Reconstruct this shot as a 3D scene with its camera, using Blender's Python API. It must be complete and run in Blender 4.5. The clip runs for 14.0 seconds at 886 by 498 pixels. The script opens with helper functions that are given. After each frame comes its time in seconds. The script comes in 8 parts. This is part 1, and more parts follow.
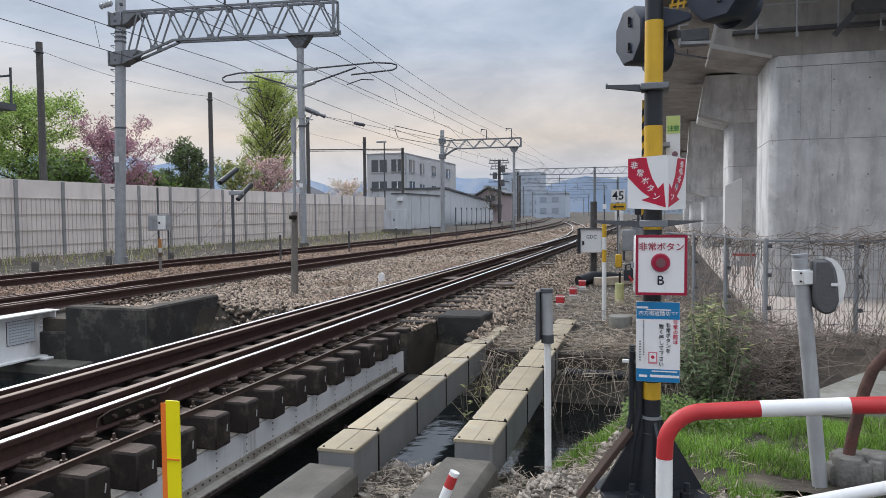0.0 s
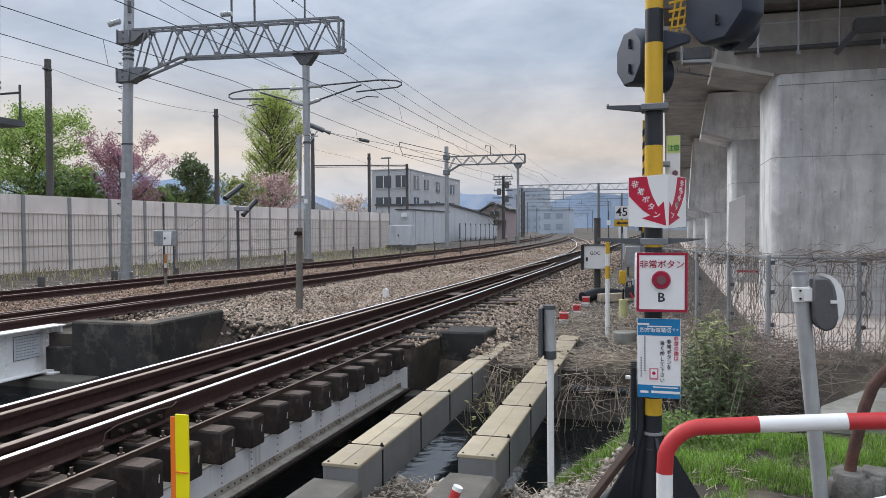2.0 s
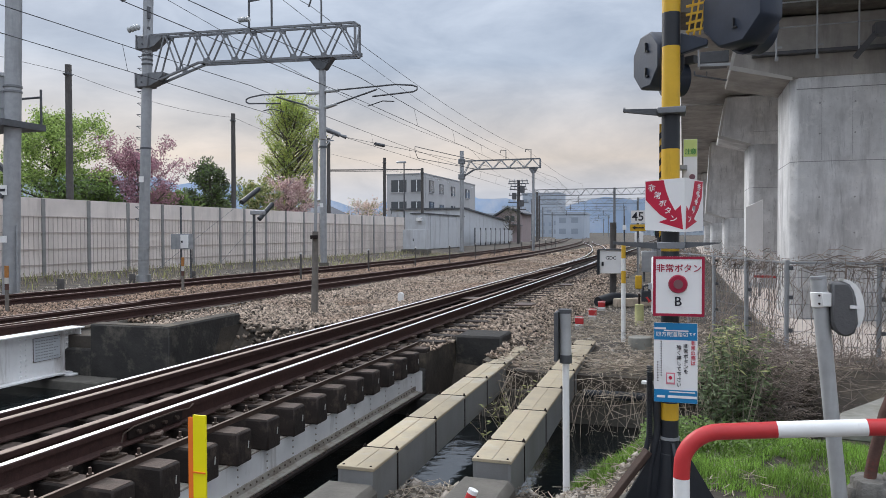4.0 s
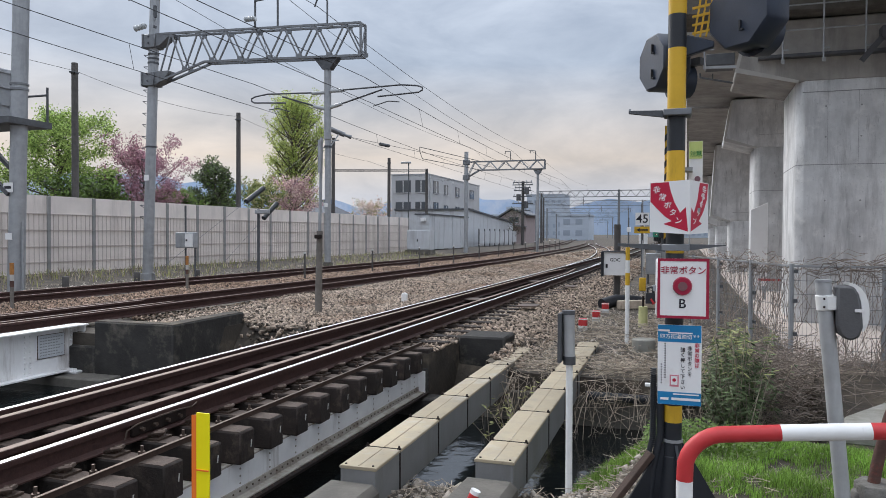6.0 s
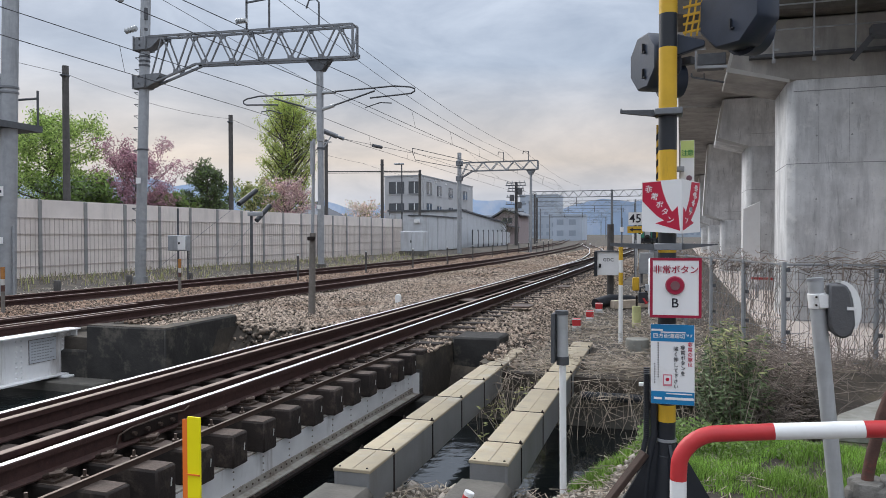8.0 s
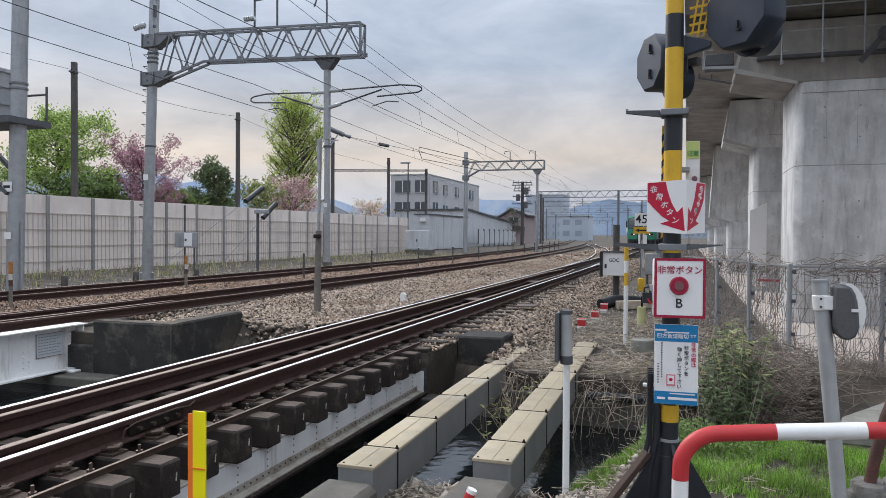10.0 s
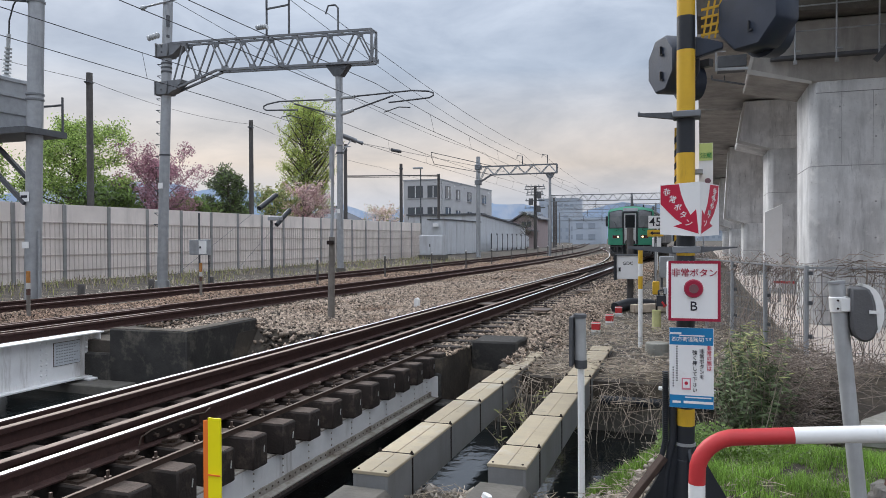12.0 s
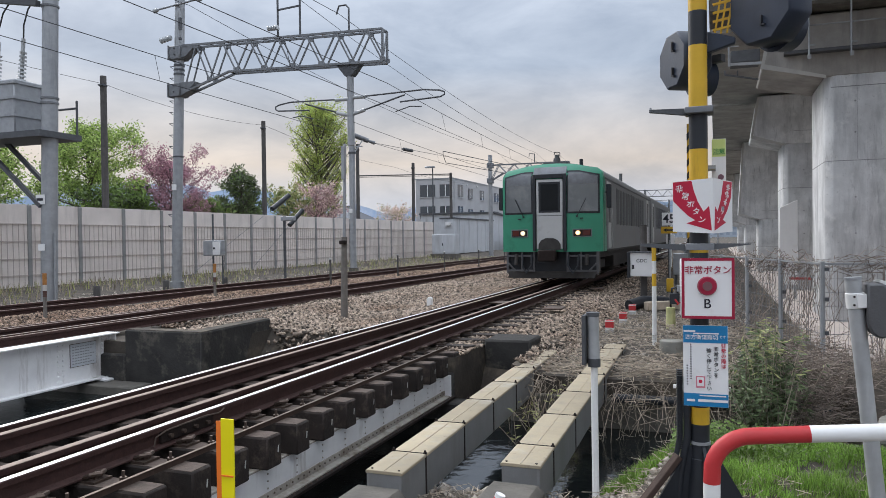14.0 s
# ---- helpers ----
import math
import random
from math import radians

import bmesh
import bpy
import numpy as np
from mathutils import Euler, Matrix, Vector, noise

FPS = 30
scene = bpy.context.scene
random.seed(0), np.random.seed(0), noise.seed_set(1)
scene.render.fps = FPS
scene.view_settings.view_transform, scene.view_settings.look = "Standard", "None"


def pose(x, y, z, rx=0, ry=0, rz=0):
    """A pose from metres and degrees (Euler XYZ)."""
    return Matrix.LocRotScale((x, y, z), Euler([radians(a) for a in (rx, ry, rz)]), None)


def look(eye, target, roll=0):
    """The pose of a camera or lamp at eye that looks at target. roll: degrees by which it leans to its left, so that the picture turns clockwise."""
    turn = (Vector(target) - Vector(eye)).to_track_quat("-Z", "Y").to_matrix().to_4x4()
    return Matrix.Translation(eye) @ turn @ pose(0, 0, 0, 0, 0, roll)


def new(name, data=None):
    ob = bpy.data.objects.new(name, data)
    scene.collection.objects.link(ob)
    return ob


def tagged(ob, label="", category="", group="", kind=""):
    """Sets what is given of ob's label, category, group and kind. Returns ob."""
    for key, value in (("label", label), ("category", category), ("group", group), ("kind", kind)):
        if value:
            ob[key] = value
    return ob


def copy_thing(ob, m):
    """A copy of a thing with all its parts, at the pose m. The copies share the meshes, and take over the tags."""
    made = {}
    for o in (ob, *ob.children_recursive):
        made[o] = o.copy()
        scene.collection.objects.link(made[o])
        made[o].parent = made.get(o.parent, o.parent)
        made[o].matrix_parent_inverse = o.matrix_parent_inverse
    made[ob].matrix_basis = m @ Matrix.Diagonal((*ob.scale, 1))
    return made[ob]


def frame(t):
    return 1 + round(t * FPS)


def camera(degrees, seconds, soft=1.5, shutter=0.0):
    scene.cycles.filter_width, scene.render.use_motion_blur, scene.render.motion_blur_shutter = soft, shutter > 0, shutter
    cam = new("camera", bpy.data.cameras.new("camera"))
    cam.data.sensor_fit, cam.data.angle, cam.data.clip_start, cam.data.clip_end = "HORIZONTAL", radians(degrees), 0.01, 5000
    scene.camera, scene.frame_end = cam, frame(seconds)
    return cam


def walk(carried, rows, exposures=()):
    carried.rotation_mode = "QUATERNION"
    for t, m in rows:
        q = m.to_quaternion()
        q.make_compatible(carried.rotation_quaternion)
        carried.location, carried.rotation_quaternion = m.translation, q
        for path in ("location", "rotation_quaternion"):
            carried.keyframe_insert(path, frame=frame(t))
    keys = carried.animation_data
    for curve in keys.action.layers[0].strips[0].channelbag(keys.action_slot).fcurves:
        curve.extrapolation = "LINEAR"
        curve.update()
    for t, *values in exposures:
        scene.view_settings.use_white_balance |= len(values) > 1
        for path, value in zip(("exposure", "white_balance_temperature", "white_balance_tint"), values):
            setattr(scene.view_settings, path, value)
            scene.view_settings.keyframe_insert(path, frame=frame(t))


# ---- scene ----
cam = camera(62.5, 14.0, soft=0.6)
PATH = [
    (0, (-0.018, 0.07, 1.359), (-0.592, 1.983, 1.26), -0.4),
    (0.5, (-0.007, 0.061, 1.363), (-0.57, 1.978, 1.266), -0.2),
    (1, (-0.007, 0.044, 1.361), (-0.568, 1.962, 1.275), -0.1),
    (1.5, (0.002, 0.024, 1.363), (-0.569, 1.939, 1.293), -0.2),
    (2, (0.001, 0.008, 1.369), (-0.584, 1.92, 1.313), -0.3),
    (2.5, (-0.002, -0.003, 1.37), (-0.6, 1.905, 1.322), -0.4),
    (3, (0.0, 0.001, 1.368), (-0.607, 1.906, 1.322), -0.4),
    (5.5, (-0.003, -0.005, 1.361), (-0.641, 1.889, 1.319), 0.2),
    (6, (-0.003, -0.002, 1.361), (-0.637, 1.894, 1.319), 0.3),
    (6.5, (-0.003, -0.007, 1.36), (-0.632, 1.892, 1.322), 0.3),
    (7, (-0.004, -0.005, 1.36), (-0.628, 1.895, 1.323), 0.2),
    (7.5, (0.001, 0.001, 1.36), (-0.619, 1.902, 1.324), 0.0),
    (8, (0.001, 0.013, 1.36), (-0.617, 1.915, 1.321), -0.1),
    (10.5, (0.011, -0.004, 1.356), (-0.625, 1.892, 1.315), 0.5),
    (11, (0.011, 0.008, 1.358), (-0.637, 1.9, 1.322), 0.2),
    (11.5, (0.011, 0.002, 1.358), (-0.648, 1.89, 1.327), -0.1),
    (12, (0.013, -0.001, 1.357), (-0.654, 1.884, 1.329), -0.2),
    (12.5, (0.014, 0.002, 1.358), (-0.661, 1.885, 1.331), -0.4),
    (13, (0.013, 0.0, 1.355), (-0.668, 1.881, 1.328), -0.4),
    (13.5, (0.019, 0.006, 1.362), (-0.67, 1.883, 1.332), -0.6),
    (14, (0.018, 0.01, 1.359), (-0.682, 1.883, 1.328), -0.7),
]
walk(cam, [(t, look(eye, target, roll)) for t, eye, target, roll in PATH])


# ---------- world and light ----------
SUN_EL, SUN_AZ = 34.0, -55.0
world = bpy.data.worlds.new("World")
scene.world = world
world.use_nodes = True


def make_sky():
    nt = world.node_tree
    nt.nodes.clear()
    L = nt.links.new
    out = nt.nodes.new("ShaderNodeOutputWorld")
    tc = nt.nodes.new("ShaderNodeTexCoord")
    sky = nt.nodes.new("ShaderNodeTexSky")
    sky.sky_type = "NISHITA"
    sky.sun_disc = False
    sky.sun_elevation = radians(SUN_EL)
    sky.sun_rotation = radians(SUN_AZ)
    sep = nt.nodes.new("ShaderNodeSeparateXYZ")
    L(tc.outputs["Generated"], sep.inputs[0])
    # stretch the clouds towards the horizon
    mp = nt.nodes.new("ShaderNodeMapping")
    mp.inputs["Scale"].default_value = (1.7, 1.7, 4.2)
    L(tc.outputs["Generated"], mp.inputs[0])
    n1 = nt.nodes.new("ShaderNodeTexNoise")
    n1.inputs["Scale"].default_value = 3.3
    n1.inputs["Detail"].default_value = 9
    n1.inputs["Roughness"].default_value = 0.60
    n1.inputs["Distortion"].default_value = 0.35
    L(mp.outputs[0], n1.inputs["Vector"])
    grad = nt.nodes.new("ShaderNodeValToRGB")
    e = grad.color_ramp.elements
    e[0].position, e[0].color = 0.0, (0.52, 0.55, 0.62, 1)
    e[1].position, e[1].color = 1.0, (1.75, 1.88, 2.10, 1)
    for p, c in ((0.05, (0.49, 0.51, 0.59, 1)), (0.10, (0.60, 0.525, 0.475, 1)), (0.155, (0.485, 0.475, 0.49, 1)), (0.225, (0.375, 0.435, 0.535, 1)), (0.34, (0.54, 0.605, 0.715, 1)), (0.6, (1.14, 1.24, 1.40, 1))):
        k = e.new(p)
        k.color = c
    L(sep.outputs["Z"], grad.inputs[0])
    ramp = nt.nodes.new("ShaderNodeValToRGB")
    r = ramp.color_ramp.elements
    r[0].position, r[0].color = 0.34, (0.88, 0.90, 0.93, 1)
    r[1].position, r[1].color = 0.72, (1.36, 1.33, 1.29, 1)
    L(n1.outputs["Fac"], ramp.inputs[0])
    mul = nt.nodes.new("ShaderNodeMix")
    mul.data_type, mul.blend_type = "RGBA", "MULTIPLY"
    mul.inputs[0].default_value = 1
    L(grad.outputs[0], mul.inputs[6])
    L(ramp.outputs[0], mul.inputs[7])
    b1 = nt.nodes.new("ShaderNodeBackground")
    b1.inputs[1].default_value = 0.012
    L(sky.outputs[0], b1.inputs[0])
    b2 = nt.nodes.new("ShaderNodeBackground")
    b2.inputs[1].default_value = 0.95
    L(mul.outputs[2], b2.inputs[0])
    add = nt.nodes.new("ShaderNodeAddShader")
    L(b1.outputs[0], add.inputs[0])
    L(b2.outputs[0], add.inputs[1])
    L(add.outputs[0], out.inputs[0])


make_sky()
sun_data = bpy.data.lights.new("sun", "SUN")
sun_data.energy, sun_data.angle, sun_data.color = 2.0, radians(32), (1.0, 0.97, 0.94)
sun = new("sun", sun_data)
_d = Vector((math.sin(radians(SUN_AZ)) * math.cos(radians(SUN_EL)), math.cos(radians(SUN_AZ)) * math.cos(radians(SUN_EL)), math.sin(radians(SUN_EL))))
sun.matrix_world = look(_d * 60, (0, 0, 0))
scene.view_settings.exposure = 0.04


# ---------- materials ----------
def mat(name, col, rough=0.7, metal=0.0, var=0.18, scale=6.0, bump=0.25, bscale=70.0, dirt=None, dirt_amt=0.0, dirt_scale=1.5, streak=False, piece=0.0, glow=None, spec=0.4, leafy=0.0, more=()):
    m = bpy.data.materials.new(name)
    m.use_nodes = True
    nt = m.node_tree
    L = nt.links.new
    bs = nt.nodes["Principled BSDF"]
    bs.inputs["Roughness"].default_value = rough
    bs.inputs["Metallic"].default_value = metal
    bs.inputs["Specular IOR Level"].default_value = spec
    tc = nt.nodes.new("ShaderNodeTexCoord")
    oi = nt.nodes.new("ShaderNodeObjectInfo")
    off = nt.nodes.new("ShaderNodeVectorMath")
    off.operation = "MULTIPLY_ADD"
    L(oi.outputs["Random"], off.inputs[0])
    off.inputs[1].default_value = (37.0, 53.0, 71.0)
    L(tc.outputs["Object"], off.inputs[2])
    n = nt.nodes.new("ShaderNodeTexNoise")
    n.inputs["Scale"].default_value = scale
    n.inputs["Detail"].default_value = 6
    n.inputs["Roughness"].default_value = 0.62
    L(off.outputs[0], n.inputs["Vector"])
    ramp = nt.nodes.new("ShaderNodeValToRGB")
    r = ramp.color_ramp.elements
    r[0].position, r[1].position = 0.28, 0.72
    r[0].color = (*[max(0.0, c * (1 - var)) for c in col], 1)
    r[1].color = (*[min(1.0, c * (1 + var)) for c in col], 1)
    L(n.outputs["Fac"], ramp.inputs[0])
    src = ramp.outputs[0]
    layers = ([(dirt, dirt_amt, dirt_scale, streak)] if dirt else []) + list(more)
    for tint, amount, grain, runs in layers:
        nd = nt.nodes.new("ShaderNodeTexNoise")
        nd.inputs["Scale"].default_value = grain
        nd.inputs["Detail"].default_value = 8
        nd.inputs["Roughness"].default_value = 0.68
        if runs:
            mp = nt.nodes.new("ShaderNodeMapping")
            mp.inputs["Scale"].default_value = (1.0, 1.0, 0.16)
            L(off.outputs[0], mp.inputs[0])
            L(mp.outputs[0], nd.inputs["Vector"])
        else:
            L(off.outputs[0], nd.inputs["Vector"])
        rd = nt.nodes.new("ShaderNodeValToRGB")
        rd.color_ramp.elements[0].position = 0.62 - 0.32 * amount
        rd.color_ramp.elements[1].position = 0.80 - 0.20 * amount
        L(nd.outputs["Fac"], rd.inputs[0])
        mx = nt.nodes.new("ShaderNodeMix")
        mx.data_type = "RGBA"
        L(rd.outputs[0], mx.inputs[0])
        L(src, mx.inputs[6])
        mx.inputs[7].default_value = (*tint, 1)
        src = mx.outputs[2]
    if piece:
        geo = nt.nodes.new("ShaderNodeNewGeometry")
        mr = nt.nodes.new("ShaderNodeMapRange")
        mr.inputs["To Min"].default_value, mr.inputs["To Max"].default_value = 1 - piece, 1 + piece
        ad = nt.nodes.new("ShaderNodeMath")
        ad.operation = "ADD"
        L(geo.outputs["Random Per Island"], ad.inputs[0])
        L(oi.outputs["Random"], ad.inputs[1])
        fr = nt.nodes.new("ShaderNodeMath")
        fr.operation = "FRACT"
        L(ad.outputs[0], fr.inputs[0])
        L(fr.outputs[0], mr.inputs["Value"])
        mm = nt.nodes.new("ShaderNodeMix")
        mm.data_type, mm.blend_type = "RGBA", "MULTIPLY"
        mm.inputs[0].default_value = 1
        L(src, mm.inputs[6])
        L(mr.outputs[0], mm.inputs[7])
        src = mm.outputs[2]
    L(src, bs.inputs["Base Color"])
    if bump:
        nb = nt.nodes.new("ShaderNodeTexNoise")
        nb.inputs["Scale"].default_value = bscale
        nb.inputs["Detail"].default_value = 4
        L(off.outputs[0], nb.inputs["Vector"])
        bp = nt.nodes.new("ShaderNodeBump")
        bp.inputs["Strength"].default_value = bump
        bp.inputs["Distance"].default_value = 0.01
        L(nb.outputs["Fac"], bp.inputs["Height"])
        L(bp.outputs[0], bs.inputs["Normal"])
        rr = nt.nodes.new("ShaderNodeMapRange")
        rr.inputs["To Min"].default_value, rr.inputs["To Max"].default_value = max(0.02, rough - 0.12), min(1.0, rough + 0.12)
        L(n.outputs["Fac"], rr.inputs["Value"])
        L(rr.outputs[0], bs.inputs["Roughness"])
    if leafy:
        tr = nt.nodes.new("ShaderNodeBsdfTranslucent")
        L(src, tr.inputs["Color"])
        ms = nt.nodes.new("ShaderNodeMixShader")
        ms.inputs[0].default_value = leafy
        L(bs.outputs[0], ms.inputs[1])
        L(tr.outputs[0], ms.inputs[2])
        L(ms.outputs[0], nt.nodes["Material Output"].inputs["Surface"])
    if glow:
        bs.inputs["Emission Color"].default_value = (*glow[:3], 1)
        bs.inputs["Emission Strength"].default_value = glow[3]
    return m


M = {}
M["earth"] = mat("earth", (0.060, 0.050, 0.041), 0.95, var=0.35, scale=3, bump=0.8, bscale=25, dirt=(0.17, 0.14, 0.10), dirt_amt=0.4, dirt_scale=2.2)
M["stone"] = mat("ballast_stone", (0.285, 0.226, 0.178), 0.9, var=0.3, scale=14, bump=0.6, bscale=90, dirt=(0.165, 0.105, 0.070), dirt_amt=0.5, dirt_scale=0.4, piece=0.96)
M["stone_rusty"] = mat("rusty_ballast_stone", (0.215, 0.150, 0.110), 0.9, var=0.3, scale=14, bump=0.5, bscale=90, dirt=(0.155, 0.092, 0.058), dirt_amt=0.5, dirt_scale=0.5, piece=0.95)
M["rubble"] = mat("rubble_stone", (0.35, 0.31, 0.265), 0.9, var=0.25, scale=14, bump=0.4, piece=0.35)
M["railside"] = mat("rail_rust", (0.062, 0.032, 0.028), 0.75, 0.3, var=0.3, scale=20, bump=0.3)
M["railtop"] = mat("rail_polished", (0.90, 0.90, 0.90), 0.38, 1.0, var=0.05, scale=3, bump=0.05)
M["railtop_brown"] = mat("rail_brown_top", (0.15, 0.095, 0.075), 0.5, 0.3, var=0.2, scale=10, bump=0.1)
M["seam"] = mat("concrete_seam", (0.30, 0.303, 0.31), 0.9, var=0.2, bump=0)
M["green_print"] = mat("green_print", (0.05, 0.28, 0.08), 0.5, var=0.05, bump=0)
M["railtop_dull"] = mat("rail_dull_top", (0.27, 0.20, 0.165), 0.7, 0.1, var=0.2, scale=10, bump=0.1)
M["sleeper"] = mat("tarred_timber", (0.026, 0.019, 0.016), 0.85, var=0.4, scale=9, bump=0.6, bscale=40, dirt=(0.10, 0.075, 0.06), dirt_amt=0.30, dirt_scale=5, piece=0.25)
M["iron"] = mat("dark_iron", (0.026, 0.018, 0.016), 0.7, 0.5, var=0.3, scale=20, bump=0.3)
M["iron_pale"] = mat("worn_iron", (0.115, 0.085, 0.07), 0.55, 0.7, var=0.3, scale=25, bump=0.3)
M["grimy"] = mat("grimy_paint", (0.42, 0.39, 0.35), 0.7, var=0.2, scale=5, bump=0.2, dirt=(0.12, 0.085, 0.06), dirt_amt=0.55, dirt_scale=5)
M["girder"] = mat("girder_paint", (0.78, 0.775, 0.775), 0.55, var=0.10, scale=2.5, bump=0.1, dirt=(0.20, 0.15, 0.11), dirt_amt=0.22, dirt_scale=2.2, streak=True)
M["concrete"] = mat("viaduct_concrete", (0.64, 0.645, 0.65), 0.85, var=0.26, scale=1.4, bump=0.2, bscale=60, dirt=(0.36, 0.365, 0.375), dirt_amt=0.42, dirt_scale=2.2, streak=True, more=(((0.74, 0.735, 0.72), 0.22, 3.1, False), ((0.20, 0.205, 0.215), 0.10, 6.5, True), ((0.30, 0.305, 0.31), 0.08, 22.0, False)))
# deck concrete: weathering plus the shade below the decks, put into the colour
M["concrete_shaded"] = mat("shaded_weathered_concrete", (0.36, 0.345, 0.325), 0.9, var=0.3, scale=1.3, bump=0.2, bscale=50, dirt=(0.24, 0.232, 0.225), dirt_amt=0.45, dirt_scale=1.8, streak=True)
M["concrete_pale"] = mat("pale_concrete", (0.48, 0.47, 0.45), 0.85, var=0.12, scale=2, bump=0.15, dirt=(0.3, 0.29, 0.27), dirt_amt=0.25, streak=True)
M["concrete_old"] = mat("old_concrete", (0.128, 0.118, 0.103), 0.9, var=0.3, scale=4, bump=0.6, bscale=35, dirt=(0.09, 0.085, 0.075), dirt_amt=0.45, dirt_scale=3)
M["concrete_mid"] = mat("worn_slab_concrete", (0.25, 0.245, 0.22), 0.9, var=0.3, scale=4, bump=0.4, bscale=40, dirt=(0.16, 0.15, 0.12), dirt_amt=0.45, dirt_scale=3)
M["rough_lump"] = mat("rough_concrete", (0.17, 0.162, 0.148), 0.95, var=0.45, scale=18, bump=1.0, bscale=45, dirt=(0.08, 0.075, 0.068), dirt_amt=0.4, dirt_scale=9)
# near-black base with paler brownish patches
M["concrete_dark"] = mat("near_black_concrete", (0.034, 0.032, 0.030), 0.9, var=0.4, scale=3, bump=0.8, bscale=22, dirt=(0.13, 0.115, 0.095), dirt_amt=0.28, dirt_scale=3.5)
M["duct_top"] = mat("duct_lid", (0.37, 0.31, 0.215), 0.7, var=0.12, scale=3, bump=0.15, dirt=(0.30, 0.265, 0.205), dirt_amt=0.4, dirt_scale=4, piece=0.14, more=(((0.42, 0.40, 0.35), 0.25, 1.6, False), ((0.16, 0.135, 0.10), 0.05, 14.0, False)))
M["duct_side"] = mat("duct_side", (0.20, 0.20, 0.20), 0.7, var=0.15, scale=3, bump=0.15, dirt=(0.15, 0.145, 0.135), dirt_amt=0.35, streak=True)
M["barrier"] = mat("barrier_panel", (0.72, 0.655, 0.615), 0.8, var=0.10, scale=1.2, bump=0.1, dirt=(0.53, 0.48, 0.45), dirt_amt=0.35, dirt_scale=1.4, streak=True, piece=0.06)
M["barrier_post"] = mat("barrier_post", (0.27, 0.268, 0.265), 0.6, 0.2, var=0.12, scale=4)
M["rib"] = mat("barrier_rib", (0.47, 0.41, 0.375), 0.7, var=0.1, bump=0)
M["galv"] = mat("galvanised_steel", (0.37, 0.385, 0.405), 0.5, 0.55, var=0.14, scale=6, bump=0.08, dirt=(0.20, 0.205, 0.215), dirt_amt=0.3, streak=True)
M["zinc"] = mat("zinc_coating", (0.42, 0.43, 0.44), 0.5, 0.1, var=0.14, scale=8, bump=0.08, dirt=(0.29, 0.29, 0.295), dirt_amt=0.3, streak=True)
M["galv_dark"] = mat("weathered_steel", (0.105, 0.11, 0.12), 0.6, 0.4, var=0.2, scale=8, bump=0.1)
M["galv_mid"] = mat("dull_zinc_steel", (0.20, 0.21, 0.225), 0.55, 0.4, var=0.16, scale=7, bump=0.08, dirt=(0.13, 0.13, 0.14), dirt_amt=0.3)
M["wire"] = mat("wire", (0.05, 0.05, 0.055), 0.5, 0.6, var=0.1)
M["porcelain"] = mat("porcelain", (0.42, 0.44, 0.45), 0.3, var=0.1)
M["wood_pole"] = mat("pole_concrete_dark", (0.085, 0.08, 0.078), 0.85, var=0.25, scale=5, streak=True, dirt=(0.14, 0.13, 0.12), dirt_amt=0.3)
M["yellow"] = mat("yellow_paint", (0.66, 0.40, 0.03), 0.5, var=0.10, scale=6, bump=0.06, dirt=(0.33, 0.20, 0.04), dirt_amt=0.18, dirt_scale=6, streak=True)
M["yellow_bright"] = mat("yellow_reflector", (0.92, 0.80, 0.01), 0.4, var=0.03, bump=0.03)
M["orange"] = mat("orange_edge", (0.85, 0.20, 0.03), 0.4, var=0.05, bump=0.03)
M["black"] = mat("black_paint", (0.022, 0.025, 0.031), 0.45, var=0.25, scale=6, bump=0.08)
M["navy"] = mat("slate_blue_paint", (0.030, 0.040, 0.064), 0.42, var=0.2, scale=5, bump=0.06)
M["white"] = mat("white_enamel", (0.80, 0.80, 0.80), 0.4, var=0.04, scale=5, bump=0.04, dirt=(0.6, 0.58, 0.55), dirt_amt=0.12, dirt_scale=3)
M["red"] = mat("red_enamel", (0.50, 0.014, 0.05), 0.4, var=0.08, scale=5, bump=0.04)
M["crimson"] = mat("crimson_enamel", (0.33, 0.012, 0.045), 0.4, var=0.08, scale=5, bump=0.04)
M["red_paint"] = mat("red_rail_paint", (0.50, 0.036, 0.04), 0.45, var=0.1, scale=9, bump=0.08, dirt=(0.4, 0.06, 0.04), dirt_amt=0.2, dirt_scale=6)
M["white_paint"] = mat("white_rail_paint", (0.80, 0.80, 0.79), 0.45, var=0.06, scale=9, bump=0.08, dirt=(0.45, 0.45, 0.45), dirt_amt=0.16, dirt_scale=9)
M["blue"] = mat("blue_print", (0.012, 0.20, 0.44), 0.4, var=0.06, bump=0.03)
M["ink"] = mat("ink_black", (0.02, 0.02, 0.03), 0.5, var=0.05, bump=0)
M["rust_orange"] = mat("orange_rust", (0.38, 0.17, 0.05), 0.8, var=0.3, scale=12, bump=0.2)
M["faded_lime"] = mat("faded_lime_paint", (0.50, 0.50, 0.24), 0.7, var=0.15, scale=6, bump=0.1, dirt=(0.33, 0.32, 0.18), dirt_amt=0.3, dirt_scale=5)
M["rust_dark"] = mat("dark_rust", (0.060, 0.038, 0.030), 0.8, 0.2, var=0.3, scale=14, bump=0.3)
M["rust"] = mat("rusted_steel", (0.105, 0.058, 0.048), 0.8, 0.2, var=0.35, scale=14, bump=0.4, dirt=(0.22, 0.05, 0.04), dirt_amt=0.15, dirt_scale=8)
M["plaster"] = mat("house_plaster", (0.46, 0.46, 0.47), 0.85, var=0.08, scale=0.6, bump=0.05, dirt=(0.34, 0.34, 0.35), dirt_amt=0.25, dirt_scale=0.5, streak=True)
